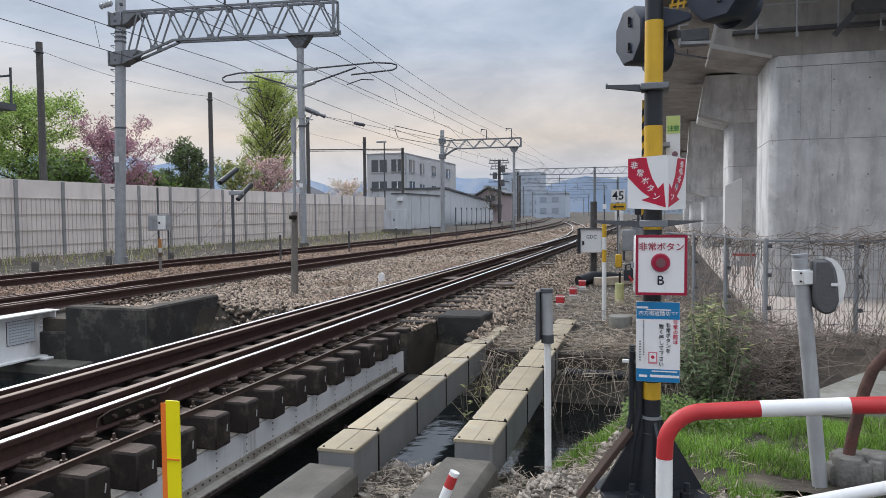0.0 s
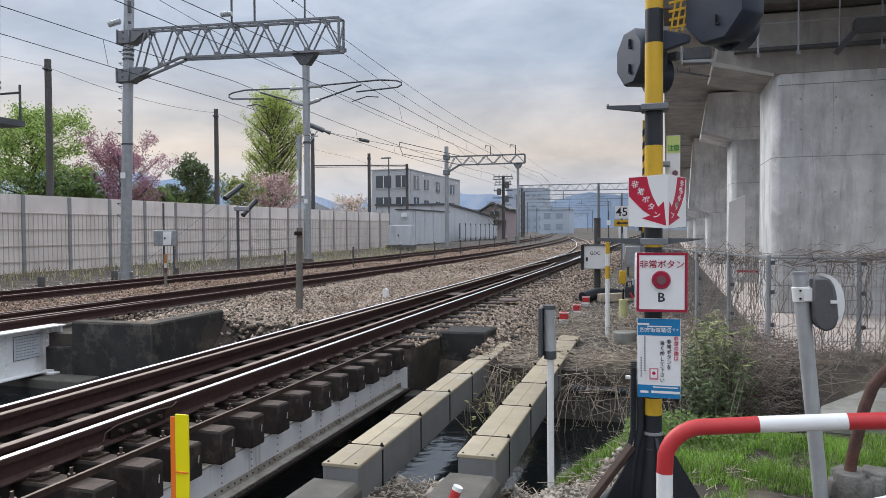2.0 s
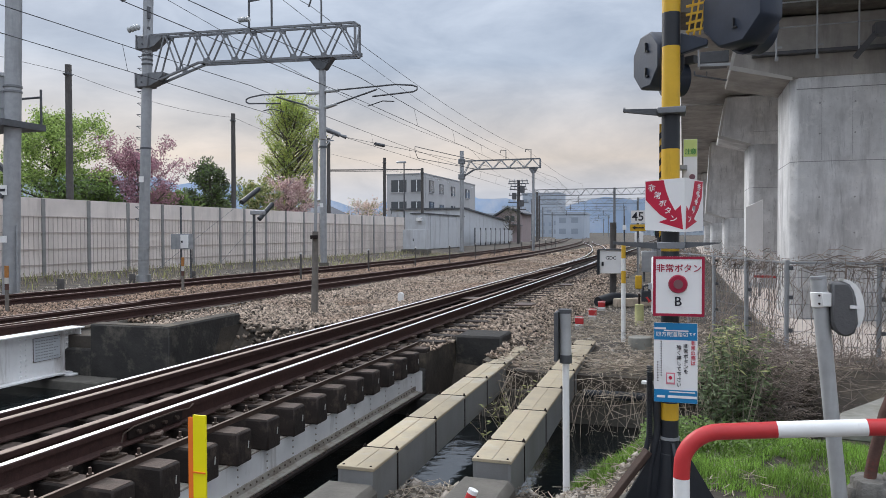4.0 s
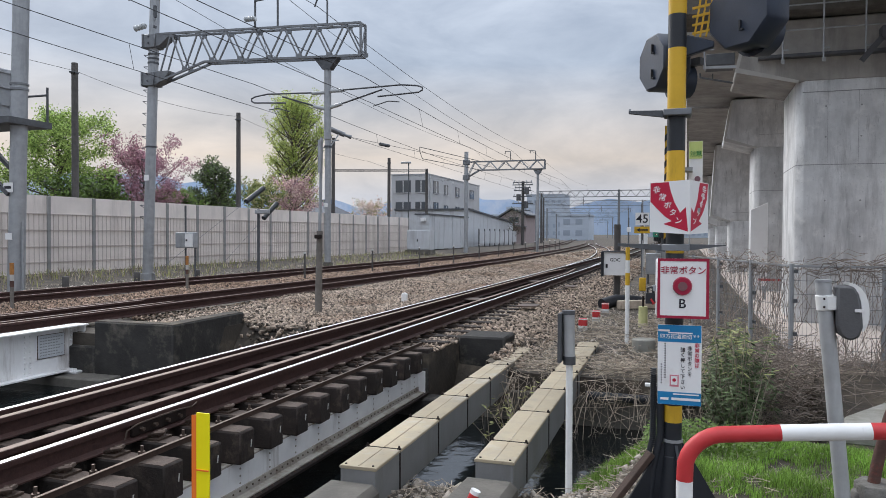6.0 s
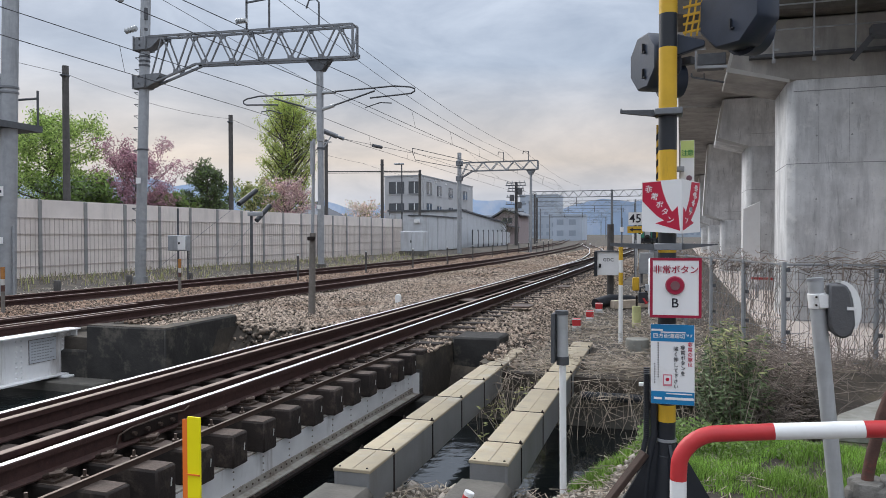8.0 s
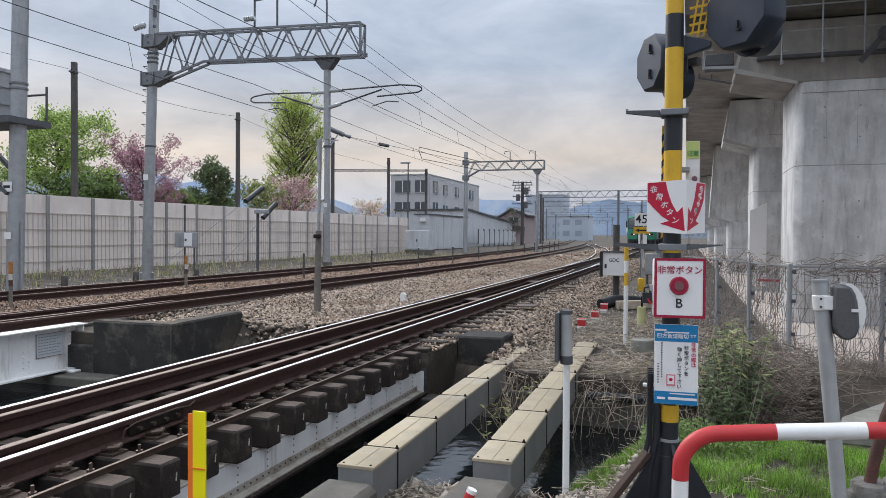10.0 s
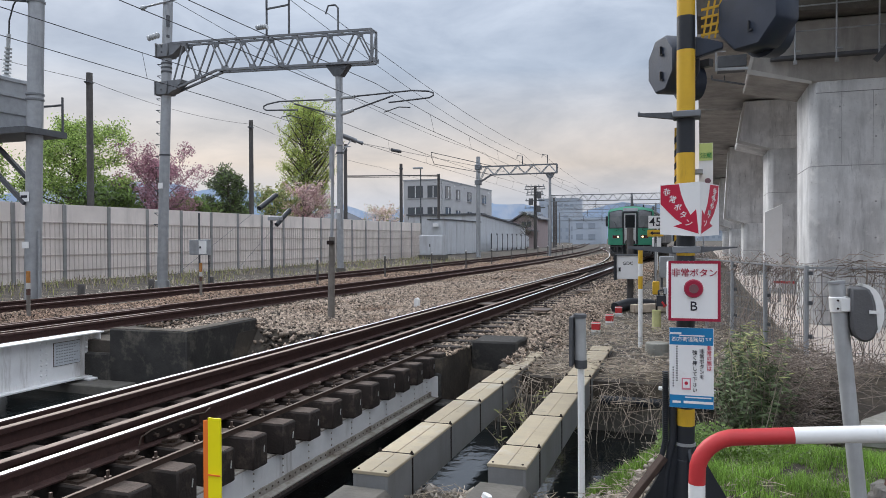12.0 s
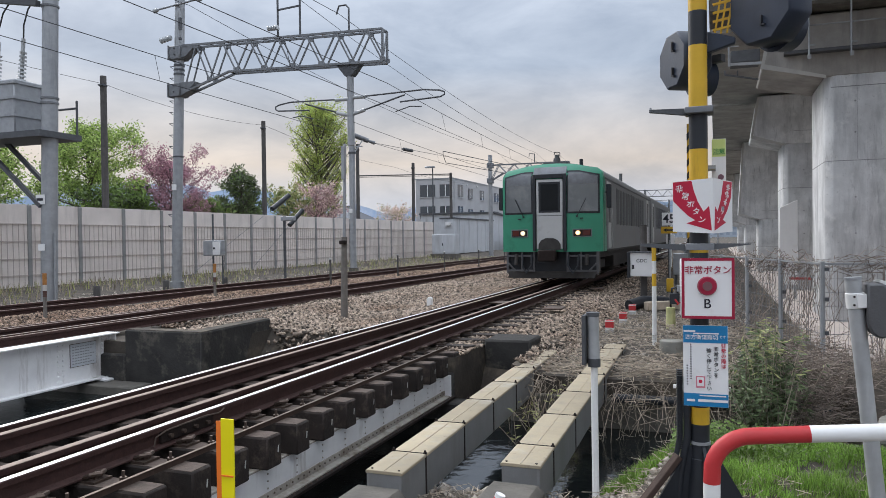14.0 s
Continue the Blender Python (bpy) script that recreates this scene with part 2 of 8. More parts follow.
M["plate_grey"] = mat("plate_print", (0.30, 0.31, 0.32), 0.7, var=0.1, bump=0)
M["sheet"] = mat("sheet_metal_white", (0.55, 0.57, 0.60), 0.5, 0.1, var=0.08, scale=1.5, bump=0.04, dirt=(0.36, 0.36, 0.37), dirt_amt=0.3, dirt_scale=1.0, streak=True)
M["roof_tile"] = mat("dark_roof", (0.12, 0.125, 0.14), 0.6, var=0.2, scale=3, bump=0.3, bscale=9)
M["glass"] = mat("dark_glass", (0.045, 0.055, 0.065), 0.06, 0.0, var=0.05, bump=0, spec=0.8)
# the grey base holds the sky's reflection, the patches dust
M["train_screen"] = mat("sky_greyed_cab_glass", (0.13, 0.145, 0.155), 0.14, var=0.12, scale=1.2, bump=0, spec=0.8, dirt=(0.21, 0.22, 0.225), dirt_amt=0.3, dirt_scale=1.3)
# sleeper tops: browner and lighter than the tarred timber
M["sleeper_top"] = mat("brown_timber_top", (0.088, 0.064, 0.052), 0.9, var=0.35, scale=12, bump=0.5, bscale=60, dirt=(0.05, 0.038, 0.03), dirt_amt=0.4, dirt_scale=7)
M["train_window"] = mat("train_window", (0.016, 0.018, 0.02), 0.35, var=0.1, bump=0, spec=0.12)
M["post_grey"] = mat("weathered_post", (0.17, 0.155, 0.14), 0.85, var=0.25, scale=6, streak=True, dirt=(0.11, 0.09, 0.075), dirt_amt=0.3)
M["train_green"] = mat("train_green", (0.045, 0.265, 0.165), 0.35, var=0.06, scale=2, bump=0.03, dirt=(0.03, 0.16, 0.10), dirt_amt=0.2, dirt_scale=2)
M["train_steel"] = mat("stainless_side", (0.205, 0.21, 0.215), 0.5, 0.4, var=0.1, scale=2, bump=0.05, dirt=(0.22, 0.21, 0.2), dirt_amt=0.35, dirt_scale=2, streak=True)
M["train_grey"] = mat("train_door_grey", (0.50, 0.51, 0.51), 0.4, 0.2, var=0.06, scale=3, bump=0.03, dirt=(0.3, 0.29, 0.28), dirt_amt=0.2)
M["train_roof"] = mat("train_roof", (0.17, 0.27, 0.235), 0.6, var=0.15, scale=3)
M["underframe"] = mat("underframe", (0.045, 0.042, 0.040), 0.8, var=0.3, scale=5, bump=0.2)
M["pilot"] = mat("pilot_grey", (0.10, 0.10, 0.105), 0.6, var=0.2, scale=4)
M["lamp_core"] = mat("lamp_core", (1, 0.95, 0.85), 0.2, var=0, bump=0, glow=(1.0, 0.86, 0.6, 5.0))
M["headlamp"] = mat("headlamp_lit", (0.5, 0.42, 0.3), 0.2, var=0, bump=0, glow=(1.0, 0.58, 0.20, 1.0))
M["headlamp_dim"] = mat("headlamp_dim", (1, 0.9, 0.7), 0.2, var=0, bump=0, glow=(1.0, 0.66, 0.32, 0.55))
M["tail_dark"] = mat("tail_lens", (0.10, 0.02, 0.015), 0.15, var=0.1, bump=0)
M["water"] = mat("canal_water", (0.008, 0.011, 0.012), 0.02, var=0.2, scale=2, bump=0.45, bscale=7, spec=0.9)
M["leaf_green"] = mat("leaf_fresh", (0.34, 0.46, 0.13), 0.6, var=0.25, scale=0.8, bump=0, piece=0.4, leafy=0.4)
M["leaf_lime"] = mat("leaf_lime", (0.40, 0.46, 0.12), 0.6, var=0.25, scale=0.8, bump=0, piece=0.4, leafy=0.45)
M["leaf_mid"] = mat("leaf_mid", (0.13, 0.20, 0.05), 0.6, var=0.3, scale=0.8, bump=0, piece=0.5, leafy=0.35)
M["leaf_dark"] = mat("leaf_dark", (0.078, 0.10, 0.05), 0.55, var=0.3, scale=0.8, bump=0, piece=0.6, leafy=0.2)
M["leaf_pink"] = mat("blossom_pink", (0.40, 0.22, 0.27), 0.7, var=0.25, scale=0.8, bump=0, piece=0.45, leafy=0.35)
M["leaf_mauve"] = mat("blossom_mauve", (0.26, 0.13, 0.16), 0.7, var=0.3, scale=0.8, bump=0, piece=0.45, leafy=0.3)
M["leaf_pale"] = mat("blossom_pale", (0.62, 0.48, 0.43), 0.7, var=0.3, scale=0.8, bump=0, piece=0.4, leafy=0.35)
M["leaf_ochre"] = mat("leaf_ochre", (0.34, 0.34, 0.15), 0.7, var=0.3, scale=0.8, bump=0, piece=0.4, leafy=0.3)
M["bark"] = mat("bark", (0.10, 0.085, 0.07), 0.9, var=0.3, scale=6, bump=0.6, bscale=20)
M["grass"] = mat("grass_fresh", (0.20, 0.34, 0.06), 0.6, var=0.45, scale=2.2, bump=0, piece=0.6, leafy=0.4)
M["straw"] = mat("dry_stalks", (0.37, 0.31, 0.245), 0.85, var=0.3, scale=4, bump=0, piece=0.5)
M["vine"] = mat("dry_vine", (0.25, 0.205, 0.175), 0.9, var=0.3, scale=4, bump=0, piece=0.5)
M["bamboo"] = mat("bamboo_leaf", (0.10, 0.135, 0.06), 0.6, var=0.4, scale=3, bump=0, piece=0.7, leafy=0.2)
M["leaf_bamboo_pale"] = mat("bamboo_young", (0.33, 0.34, 0.15), 0.6, var=0.3, scale=3, bump=0, piece=0.5, leafy=0.3)
# distance haze is put into the pale blue of the ridge
M["hazed_hill"] = mat("hazed_hill", (0.40, 0.52, 0.70), 1.0, var=0.2, scale=0.002, bump=0, dirt=(0.60, 0.64, 0.72), dirt_amt=0.45, dirt_scale=0.006)
# haze given as colour: blue-grey town walls, windows of low contrast
M["city"] = mat("hazed_building", (0.40, 0.45, 0.52), 0.9, var=0.1, scale=0.1, bump=0, piece=0.15)
M["city_dark"] = mat("hazed_window", (0.29, 0.335, 0.40), 0.6, var=0.1, bump=0)


# ---------- mesh helpers ----------
class G:
    """Collects vertices and faces in world metres."""

    def __init__(self):
        self.v, self.f = [], []

    def add(self, vs, fs):
        o = len(self.v)
        self.v += [tuple(p) for p in vs]
        self.f += [tuple(i + o for i in f) for f in fs]
        return self

    def box(self, x0, x1, y0, y1, z0, z1):
        vs = [(x0, y0, z0), (x1, y0, z0), (x1, y1, z0), (x0, y1, z0), (x0, y0, z1), (x1, y0, z1), (x1, y1, z1), (x0, y1, z1)]
        return self.add(vs, [(3, 2, 1, 0), (4, 5, 6, 7), (0, 1, 5, 4), (1, 2, 6, 5), (2, 3, 7, 6), (3, 0, 4, 7)])

    def tube(self, p0, p1, r0, r1=None, n=10):
        r1 = r0 if r1 is None else r1
        p0, p1 = Vector(p0), Vector(p1)
        d = (p1 - p0).normalized()
        a = d.orthogonal().normalized()
        b = d.cross(a)
        vs = []
        for p, r in ((p0, r0), (p1, r1)):
            vs += [p + (a * math.cos(2 * math.pi * i / n) + b * math.sin(2 * math.pi * i / n)) * r for i in range(n)]
        fs = [(i, (i + 1) % n, n + (i + 1) % n, n + i) for i in range(n)] + [tuple(range(n - 1, -1, -1)), tuple(range(n, 2 * n))]
        return self.add(vs, fs)

    def bar(self, p0, p1, w, h=None):
        """A square bar from p0 to p1."""
        h = h or w
        p0, p1 = Vector(p0), Vector(p1)
        d = (p1 - p0).normalized()
        a = d.cross(Vector((0, 0, 1)))
        a = a.normalized() if a.length > 1e-4 else Vector((1, 0, 0))
        b = a.cross(d)
        vs = [p + a * (sx * w / 2) + b * (sy * h / 2) for p in (p0, p1) for sx, sy in ((-1, -1), (1, -1), (1, 1), (-1, 1))]
        return self.add(vs, [(0, 1, 2, 3), (7, 6, 5, 4), (0, 4, 5, 1), (1, 5, 6, 2), (2, 6, 7, 3), (3, 7, 4, 0)])

    def path(self, pts, r, n=8):
        """A round pipe along points."""
        pts = [Vector(p) for p in pts]
        vs, a = [], None
        for i, p in enumerate(pts):
            d = (pts[min(i + 1, len(pts) - 1)] - pts[max(i - 1, 0)]).normalized()
            a = (d.orthogonal() if a is None else a - d * a.dot(d)).normalized()
            b = d.cross(a)
            vs += [p + (a * math.cos(2 * math.pi * k / n) + b * math.sin(2 * math.pi * k / n)) * r for k in range(n)]
        fs = [(i * n + k, i * n + (k + 1) % n, (i + 1) * n + (k + 1) % n, (i + 1) * n + k) for i in range(len(pts) - 1) for k in range(n)]
        fs += [tuple(range(n - 1, -1, -1)), tuple((len(pts) - 1) * n + k for k in range(n))]
        return self.add(vs, fs)

    def prism(self, poly, axis, a, b):
        """A flat outline drawn out from a to b along an axis; poly holds the other two coordinates in order."""
        n = len(poly)

        def at(p, t):
            return {"x": (t, p[0], p[1]), "y": (p[0], t, p[1]), "z": (p[0], p[1], t)}[axis]

        vs = [at(p, a) for p in poly] + [at(p, b) for p in poly]
        fs = [(i, (i + 1) % n, n + (i + 1) % n, n + i) for i in range(n)] + [tuple(range(n - 1, -1, -1)), tuple(range(n, 2 * n))]
        return self.add(vs, fs)

    def sweep(self, section, pts):
        """An outline (side, up) carried along points on the level."""
        n = len(section)
        vs = []
        for i, p in enumerate(pts):
            p = Vector(p)
            d = Vector(pts[min(i + 1, len(pts) - 1)]) - Vector(pts[max(i - 1, 0)])
            s = Vector((d.y, -d.x, 0)).normalized()
            vs += [p + s * a + Vector((0, 0, b)) for a, b in section]
        fs = [(i * n + k, (i + 1) * n + k, (i + 1) * n + (k + 1) % n, i * n + (k + 1) % n) for i in range(len(pts) - 1) for k in range(n)]
        fs += [tuple(range(n)), tuple((len(pts) - 1) * n + k for k in range(n - 1, -1, -1))]
        return self.add(vs, fs)

    def turned(self, m, start=0):
        self.v[start:] = [tuple(m @ Vector(p)) for p in self.v[start:]]
        return self


def mesh_of(name, g, material, bevel=0.0, smooth=True, origin=(0, 0, 0), fix=True):
    me = bpy.data.meshes.new(name)
    o = Vector(origin)
    me.from_pydata([tuple(Vector(p) - o) for p in g.v] if o.length else g.v, [], g.f)
    if fix or bevel:
        bm = bmesh.new()
        bm.from_mesh(me)
        if fix:
            bmesh.ops.recalc_face_normals(bm, faces=bm.faces)
        if bevel:
            edges = [e for e in bm.edges if len(e.link_faces) == 2 and e.calc_face_angle() > 0.6]
            bmesh.ops.bevel(bm, geom=edges, offset=bevel, segments=1, affect="EDGES", clamp_overlap=True)
        bm.to_mesh(me)
        bm.free()
    if smooth:
        me.shade_smooth()
        me.set_sharp_from_angle(angle=radians(38))
    me.materials.append(M[material] if isinstance(material, str) else material)
    return me


BASE = {}


def thing(name, at, label, category, group="", kind=""):
    """An Empty at the base of a thing; its parts are given in world metres."""
    ob = new(name)
    ob.empty_display_size = 0.2
    ob.location = at
    BASE[ob.name] = Vector(at)
    return tagged(ob, label, category, group, kind)


def part(name, g, material, parent, label="", bevel=0.0, smooth=True, kind="", fix=True):
    o = BASE[parent.name]
    ob = new(name, mesh_of(name, g, material, bevel, smooth, o, fix))
    ob.parent = parent
    BASE[ob.name] = o
    return tagged(ob, label, kind=kind)


def solid(name, g, material, label, category, group="", kind="", bevel=0.0, at=None, smooth=True, fix=True):
    """A thing that is one mesh."""
    o = Vector(at) if at else Vector((0, 0, 0))
    ob = new(name, mesh_of(name, g, material, bevel, smooth, o, fix))
    ob.location = o
    BASE[ob.name] = o
    return tagged(ob, label, category, group, kind)


def smoothstep(a, b, x):
    t = min(1.0, max(0.0, (x - a) / (b - a)))
    return t * t * (3 - 2 * t)


def along(table, y):
    """A value between the rows (y, value) of a table, smoothly."""
    for (y0, a), (y1, b) in zip(table, table[1:]):
        if y <= y1:
            return a + (b - a) * min(1, max(0, (y - y0) / (y1 - y0)))
    return table[-1][1]


# ---------- ground ----------
A_X = -4.39
JY = 4.56
B_ROWS = [(-60, -10.9), (5, -10.25), (12, -10.0), (20, -9.65), (30, -9.4), (45, -9.45), (70, -10.6), (108, -13.6), (300, -38.0), (900, -122.0)]
S_ROWS = [(30, A_X), (42, -4.7), (55, -5.8), (75, -8.2), (92, -10.9), (112, -14.0)]


def curve_rows(rows, y0, y1, step, shift=0.0, ease=7.0):
    out = []
    y = y0
    while y <= y1:
        w = ease + max(0.0, y - 60) * 0.15
        x = sum(along(rows, y + w * k / 4) for k in range(-4, 5)) / 9
        out.append((x + shift, y, 0.0))
        y += step if y < 80 else step * 4
    return out


def ground_z(x, y):
    canal_lo = 1.6 if x < -2.46 else 4.62
    canal_hi = 10.38 if -3.2 < x < -2.47 else 10.9 if -7.3 < x < -5.62 else 9.05
    if canal_lo < y < canal_hi and -60 < x < 1.35:
        return -1.75
    if y <= canal_lo:
        low = 0.46 * smoothstep(2.2, 3.5, y) * smoothstep(-0.65, -1.1, x)
        return -0.30 if x < -2.46 else -0.14 - 0.12 * smoothstep(3.9, 4.6, y) - low
    if y < 9.05:
        return -0.17 - 0.45 * smoothstep(5.9, 6.5, y) * smoothstep(9.0, 8.2, y)
    if x < -25 or x > 12 or y > 320:
        return -0.35
    bx = along(B_ROWS, y)
    z = -0.40
    z = max(z, -0.23 - 0.22 * smoothstep(-2.75, -1.7, x) if x > bx - 6 else -9)
    if x < bx - 4.9:
        z = -0.25 - 0.12 * smoothstep(bx - 4.9, bx - 6.2, x) + 0.22 * smoothstep(-17.2, -20.5, x)
    return z


def ground():
    xs = [-900, -400, -200, -120, -80, -60.05, -60, -45, -35, -28, -25] + [-24 + 0.8 * i for i in range(27)] + [-7.32, -7.28, -5.64, -5.60, -3.22, -3.18, -2.48, -2.45] + [-2.4 + 0.35 * i for i in range(11)] + [1.33, 1.37, 1.8, 2.4, 3.2, 4.2, 5.5, 7, 9, 12, 20, 40, 100, 250, 900]
    ys = [-300, -100, -40, -15, -6, -2, 0, 1.57, 1.63, 2.4, 3.2, 3.9, 4.3, 4.6, 4.64, 5.5, 6.5, 8, 9.03, 9.07, 10.36, 10.40, 10.88, 10.92] + [9.6 + 0.9 * i for i in range(40)] + [48, 54, 60, 70, 80, 95, 110, 130, 160, 200, 260, 320, 420, 700, 1500, 4500]
    xs = sorted(xs)
    g = G()
    for y in ys:
        for x in xs:
            wob = 0.03 * noise.noise((x * 1.7, y * 1.7, 3.1)) if 9.1 < y < 60 and -25 < x < 12 else 0
            g.v.append((x, y, ground_z(x, y) + wob))
    n = len(xs)
    for j in range(len(ys) - 1):
        for i in range(n - 1):
            g.f.append((j * n + i, j * n + i + 1, (j + 1) * n + i + 1, (j + 1) * n + i))
    solid("ground", g, "earth", "brown gravelly earth strewn with dry grass", "ground", kind="structure", fix=False)


ground()
solid("water", G().box(-59.9, 1.33, 1.62, 9.04, -1.9, -0.98), "water", "dark slow water in the canal under the bridge", "water", kind="structure")


def scatter_stones(name, material, zones, label, seed, flat=0.9):
    """Angular stones strewn over zones: (x0, x1, y0, y1, per square metre, size, height rule)."""
    rng = np.random.default_rng(seed)
    base = np.array([(1, 0, 0), (-1, 0, 0), (0, 1, 0), (0, -1, 0), (0, 0, 1), (0, 0, -1)], float)
    tri = np.array([(0, 2, 4), (2, 1, 4), (1, 3, 4), (3, 0, 4), (2, 0, 5), (1, 2, 5), (3, 1, 5), (0, 3, 5)])
    vs, count = [], 0
    for x0, x1, y0, y1, per, size, rule in zones:
        n = int((x1 - x0) * (y1 - y0) * per)
        x, y = rng.uniform(x0, x1, n), rng.uniform(y0, y1, n)
        c = np.array([(*rule(a, b)[:2], rule(a, b)[2]) for a, b in zip(x, y)])
        s = size * rng.uniform(0.55, 1.25, (n, 1, 1)) * rng.uniform(0.6, 1.3, (n, 1, 3))
        p = base[None] * s * np.array((1, 1, flat))
        p = p + rng.normal(0, 0.28, p.shape) * size
        a, b = rng.uniform(0, 6.283, n), rng.uniform(-0.6, 0.6, n)
        ca, sa, cb, sb = np.cos(a), np.sin(a), np.cos(b), np.sin(b)
        rot = np.stack([np.stack([ca * cb, -sa, ca * sb], -1), np.stack([sa * cb, ca, sa * sb], -1), np.stack([-sb, 0 * a, cb], -1)], 1)
        p = np.einsum("nij,nkj->nki", rot, p)
        c[:, 2] += size * rng.uniform(-0.1, 0.5, n)
        vs.append((p + c[:, None]).reshape(-1, 3))
        count += n
    v = np.concatenate(vs)
    f = (tri[None] + 6 * np.arange(count)[:, None, None]).reshape(-1)
    me = bpy.data.meshes.new(name)
    me.vertices.add(len(v))
    me.vertices.foreach_set("co", v.astype(np.float32).ravel())
    me.loops.add(len(f))
    me.loops.foreach_set("vertex_index", f.astype(np.int32))
    me.polygons.add(len(f) // 3)
    me.polygons.foreach_set("loop_start", np.arange(0, len(f), 3, dtype=np.int32))
    me.update(calc_edges=True)
    me.validate()
    me.materials.append(M[material])
    return tagged(new(name, me), label, "ballast", kind="stuff")


def on_ground(x, y):
    return (x, y, ground_z(x, y))


def ab_heap(x, y):
    """The ballast between the tracks, heaped a little."""
    return (x, y, ground_z(x, y) + 0.04 + 0.05 * math.sin(x * 2.1 + 0.4 * math.sin(y)))


def follow_b(shift, z=-0.20):
    def rule(x, y):
        bx = sum(along(B_ROWS, y + k) for k in (-6, -3, 0, 3, 6)) / 5
        return (bx + shift + x, y, z + 0.03 * math.sin(3 * x + y))
    return rule


# ---------- tracks ----------
RAIL = [(-0.062, -0.153), (0.062, -0.153), (0.062, -0.143), (0.010, -0.125), (0.008, -0.045), (0.032, -0.036), (0.032, -0.006), (0.027, 0.0), (-0.027, 0.0), (-0.032, -0.006), (-0.032, -0.036), (-0.008, -0.045), (-0.010, -0.125), (-0.062, -0.143)]
SHINE = [(-0.024, 0.0005), (0.024, 0.0005), (0.020, 0.003), (-0.020, 0.003)]


WIDE = [(-0.032, 0.0005), (0.032, 0.0005), (0.030, 0.004), (-0.030, 0.004)]


def rail(parent, pts, side, top, name="rail"):
    moved = []
    for i, p in enumerate(pts):
        d = Vector(pts[min(i + 1, len(pts) - 1)]) - Vector(pts[max(i - 1, 0)])
        s = Vector((d.y, -d.x, 0)).normalized()
        moved.append(Vector(p) + s * side)
    ob = part(name, G().sweep(RAIL, moved), "railside", parent)
    part("rail_head", G().sweep(WIDE if name == "guard_rail" else SHINE, moved), top, ob, "worn top of the rail")


SLEEPER = mesh_of("sleeper", G().box(-1.16, 1.16, -0.10, 0.10, -0.25, 0.0), "sleeper", bevel=0.012)
TIE = mesh_of("tie_plate", G().box(-0.17, 0.17, -0.075, 0.075, 0.0, 0.016).tube((-0.12, 0, 0.0), (-0.12, 0, 0.06), 0.016, n=6).tube((0.12, 0, 0), (0.12, 0, 0.06), 0.016, n=6).path([(-0.06, -0.045, 0.025), (-0.12, -0.055, 0.05), (-0.165, -0.01, 0.055), (-0.13, 0.05, 0.05), (-0.065, 0.04, 0.035)], 0.016, 6).path([(0.06, -0.045, 0.025), (0.12, -0.055, 0.05), (0.165, -0.01, 0.055), (0.13, 0.05, 0.05), (0.065, 0.04, 0.035)], 0.016, 6).box(0.06, 0.13, -0.03, 0.03, 0.016, 0.04).box(-0.13, -0.06, -0.03, 0.03, 0.016, 0.04), "iron_pale")
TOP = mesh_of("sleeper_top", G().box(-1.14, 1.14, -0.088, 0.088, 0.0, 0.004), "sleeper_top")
TICK = mesh_of("paint_tick", G().bar((0.002, 0.0, -0.14), (0.002, 0.008, -0.085), 0.008, 0.006), "concrete_pale")
BOLT = mesh_of("bolt", G().tube((0, 0, 0), (0, 0, 0.075), 0.011, n=6).tube((0, 0, 0.012), (0, 0, 0.036), 0.024, n=6), "iron_pale")


def piece(name, me, parent, at, rz=0.0):
    ob = new(name, me)
    ob.parent = parent
    ob.location = Vector(at) - BASE[parent.name]
    ob.rotation_euler = (0, 0, rz)
    return ob


def tracks():
    a = thing("railway_track", (A_X, 9, -0.35), "single narrow-gauge track with polished rails crossing the bridge", "railway track", kind="structure")
    straight = [(A_X, y, 0) for y in [-30, 0, 10, 30, 60, 120, 260]]
    for s in (-0.566, 0.566):
        rail(a, straight, s, "railtop")
    # inner guard rails over the bridge
    for s in (-0.36, 0.36):
        pts = [(A_X + s, -20, 0), (A_X + s, 26, 0), (A_X + s * 0.55, 29, 0)]
        rail(a, pts, 0, "railtop_dull", "guard_rail")
    b = thing("railway_track", (-10, 20, -0.35), "electrified track with dark rusty rails on ballast", "railway track", "main line tracks", kind="structure")
    c = thing("railway_track", (-14, 20, -0.35), "electrified track with dark rusty rails beside the barrier", "railway track", "main line tracks", kind="structure")
    bp = curve_rows(B_ROWS, -50, 640, 3)
    cp = curve_rows(B_ROWS, -50, 640, 3, -3.95)
    for t, p in ((b, bp), (c, cp)):
        for s in (-0.566, 0.566):
            rail(t, p, s, "railtop_brown")
    for s in (-0.36, 0.36):
        rail(b, curve_rows(B_ROWS, -40, 13, 2, s), 0, "railtop_brown", "guard_rail")
    sw = thing("turnout_track", (-8, 60, -0.35), "pale curved rails of the turnout joining two tracks", "railway track", kind="structure")
    sp = curve_rows(S_ROWS, 32, 112, 2, 0, 4)
    for s in (-0.566, 0.566):
        rail(sw, sp, s, "railtop")
    return a, b, c, sw


TRACK_A, TRACK_B, TRACK_C, TRACK_S = tracks()


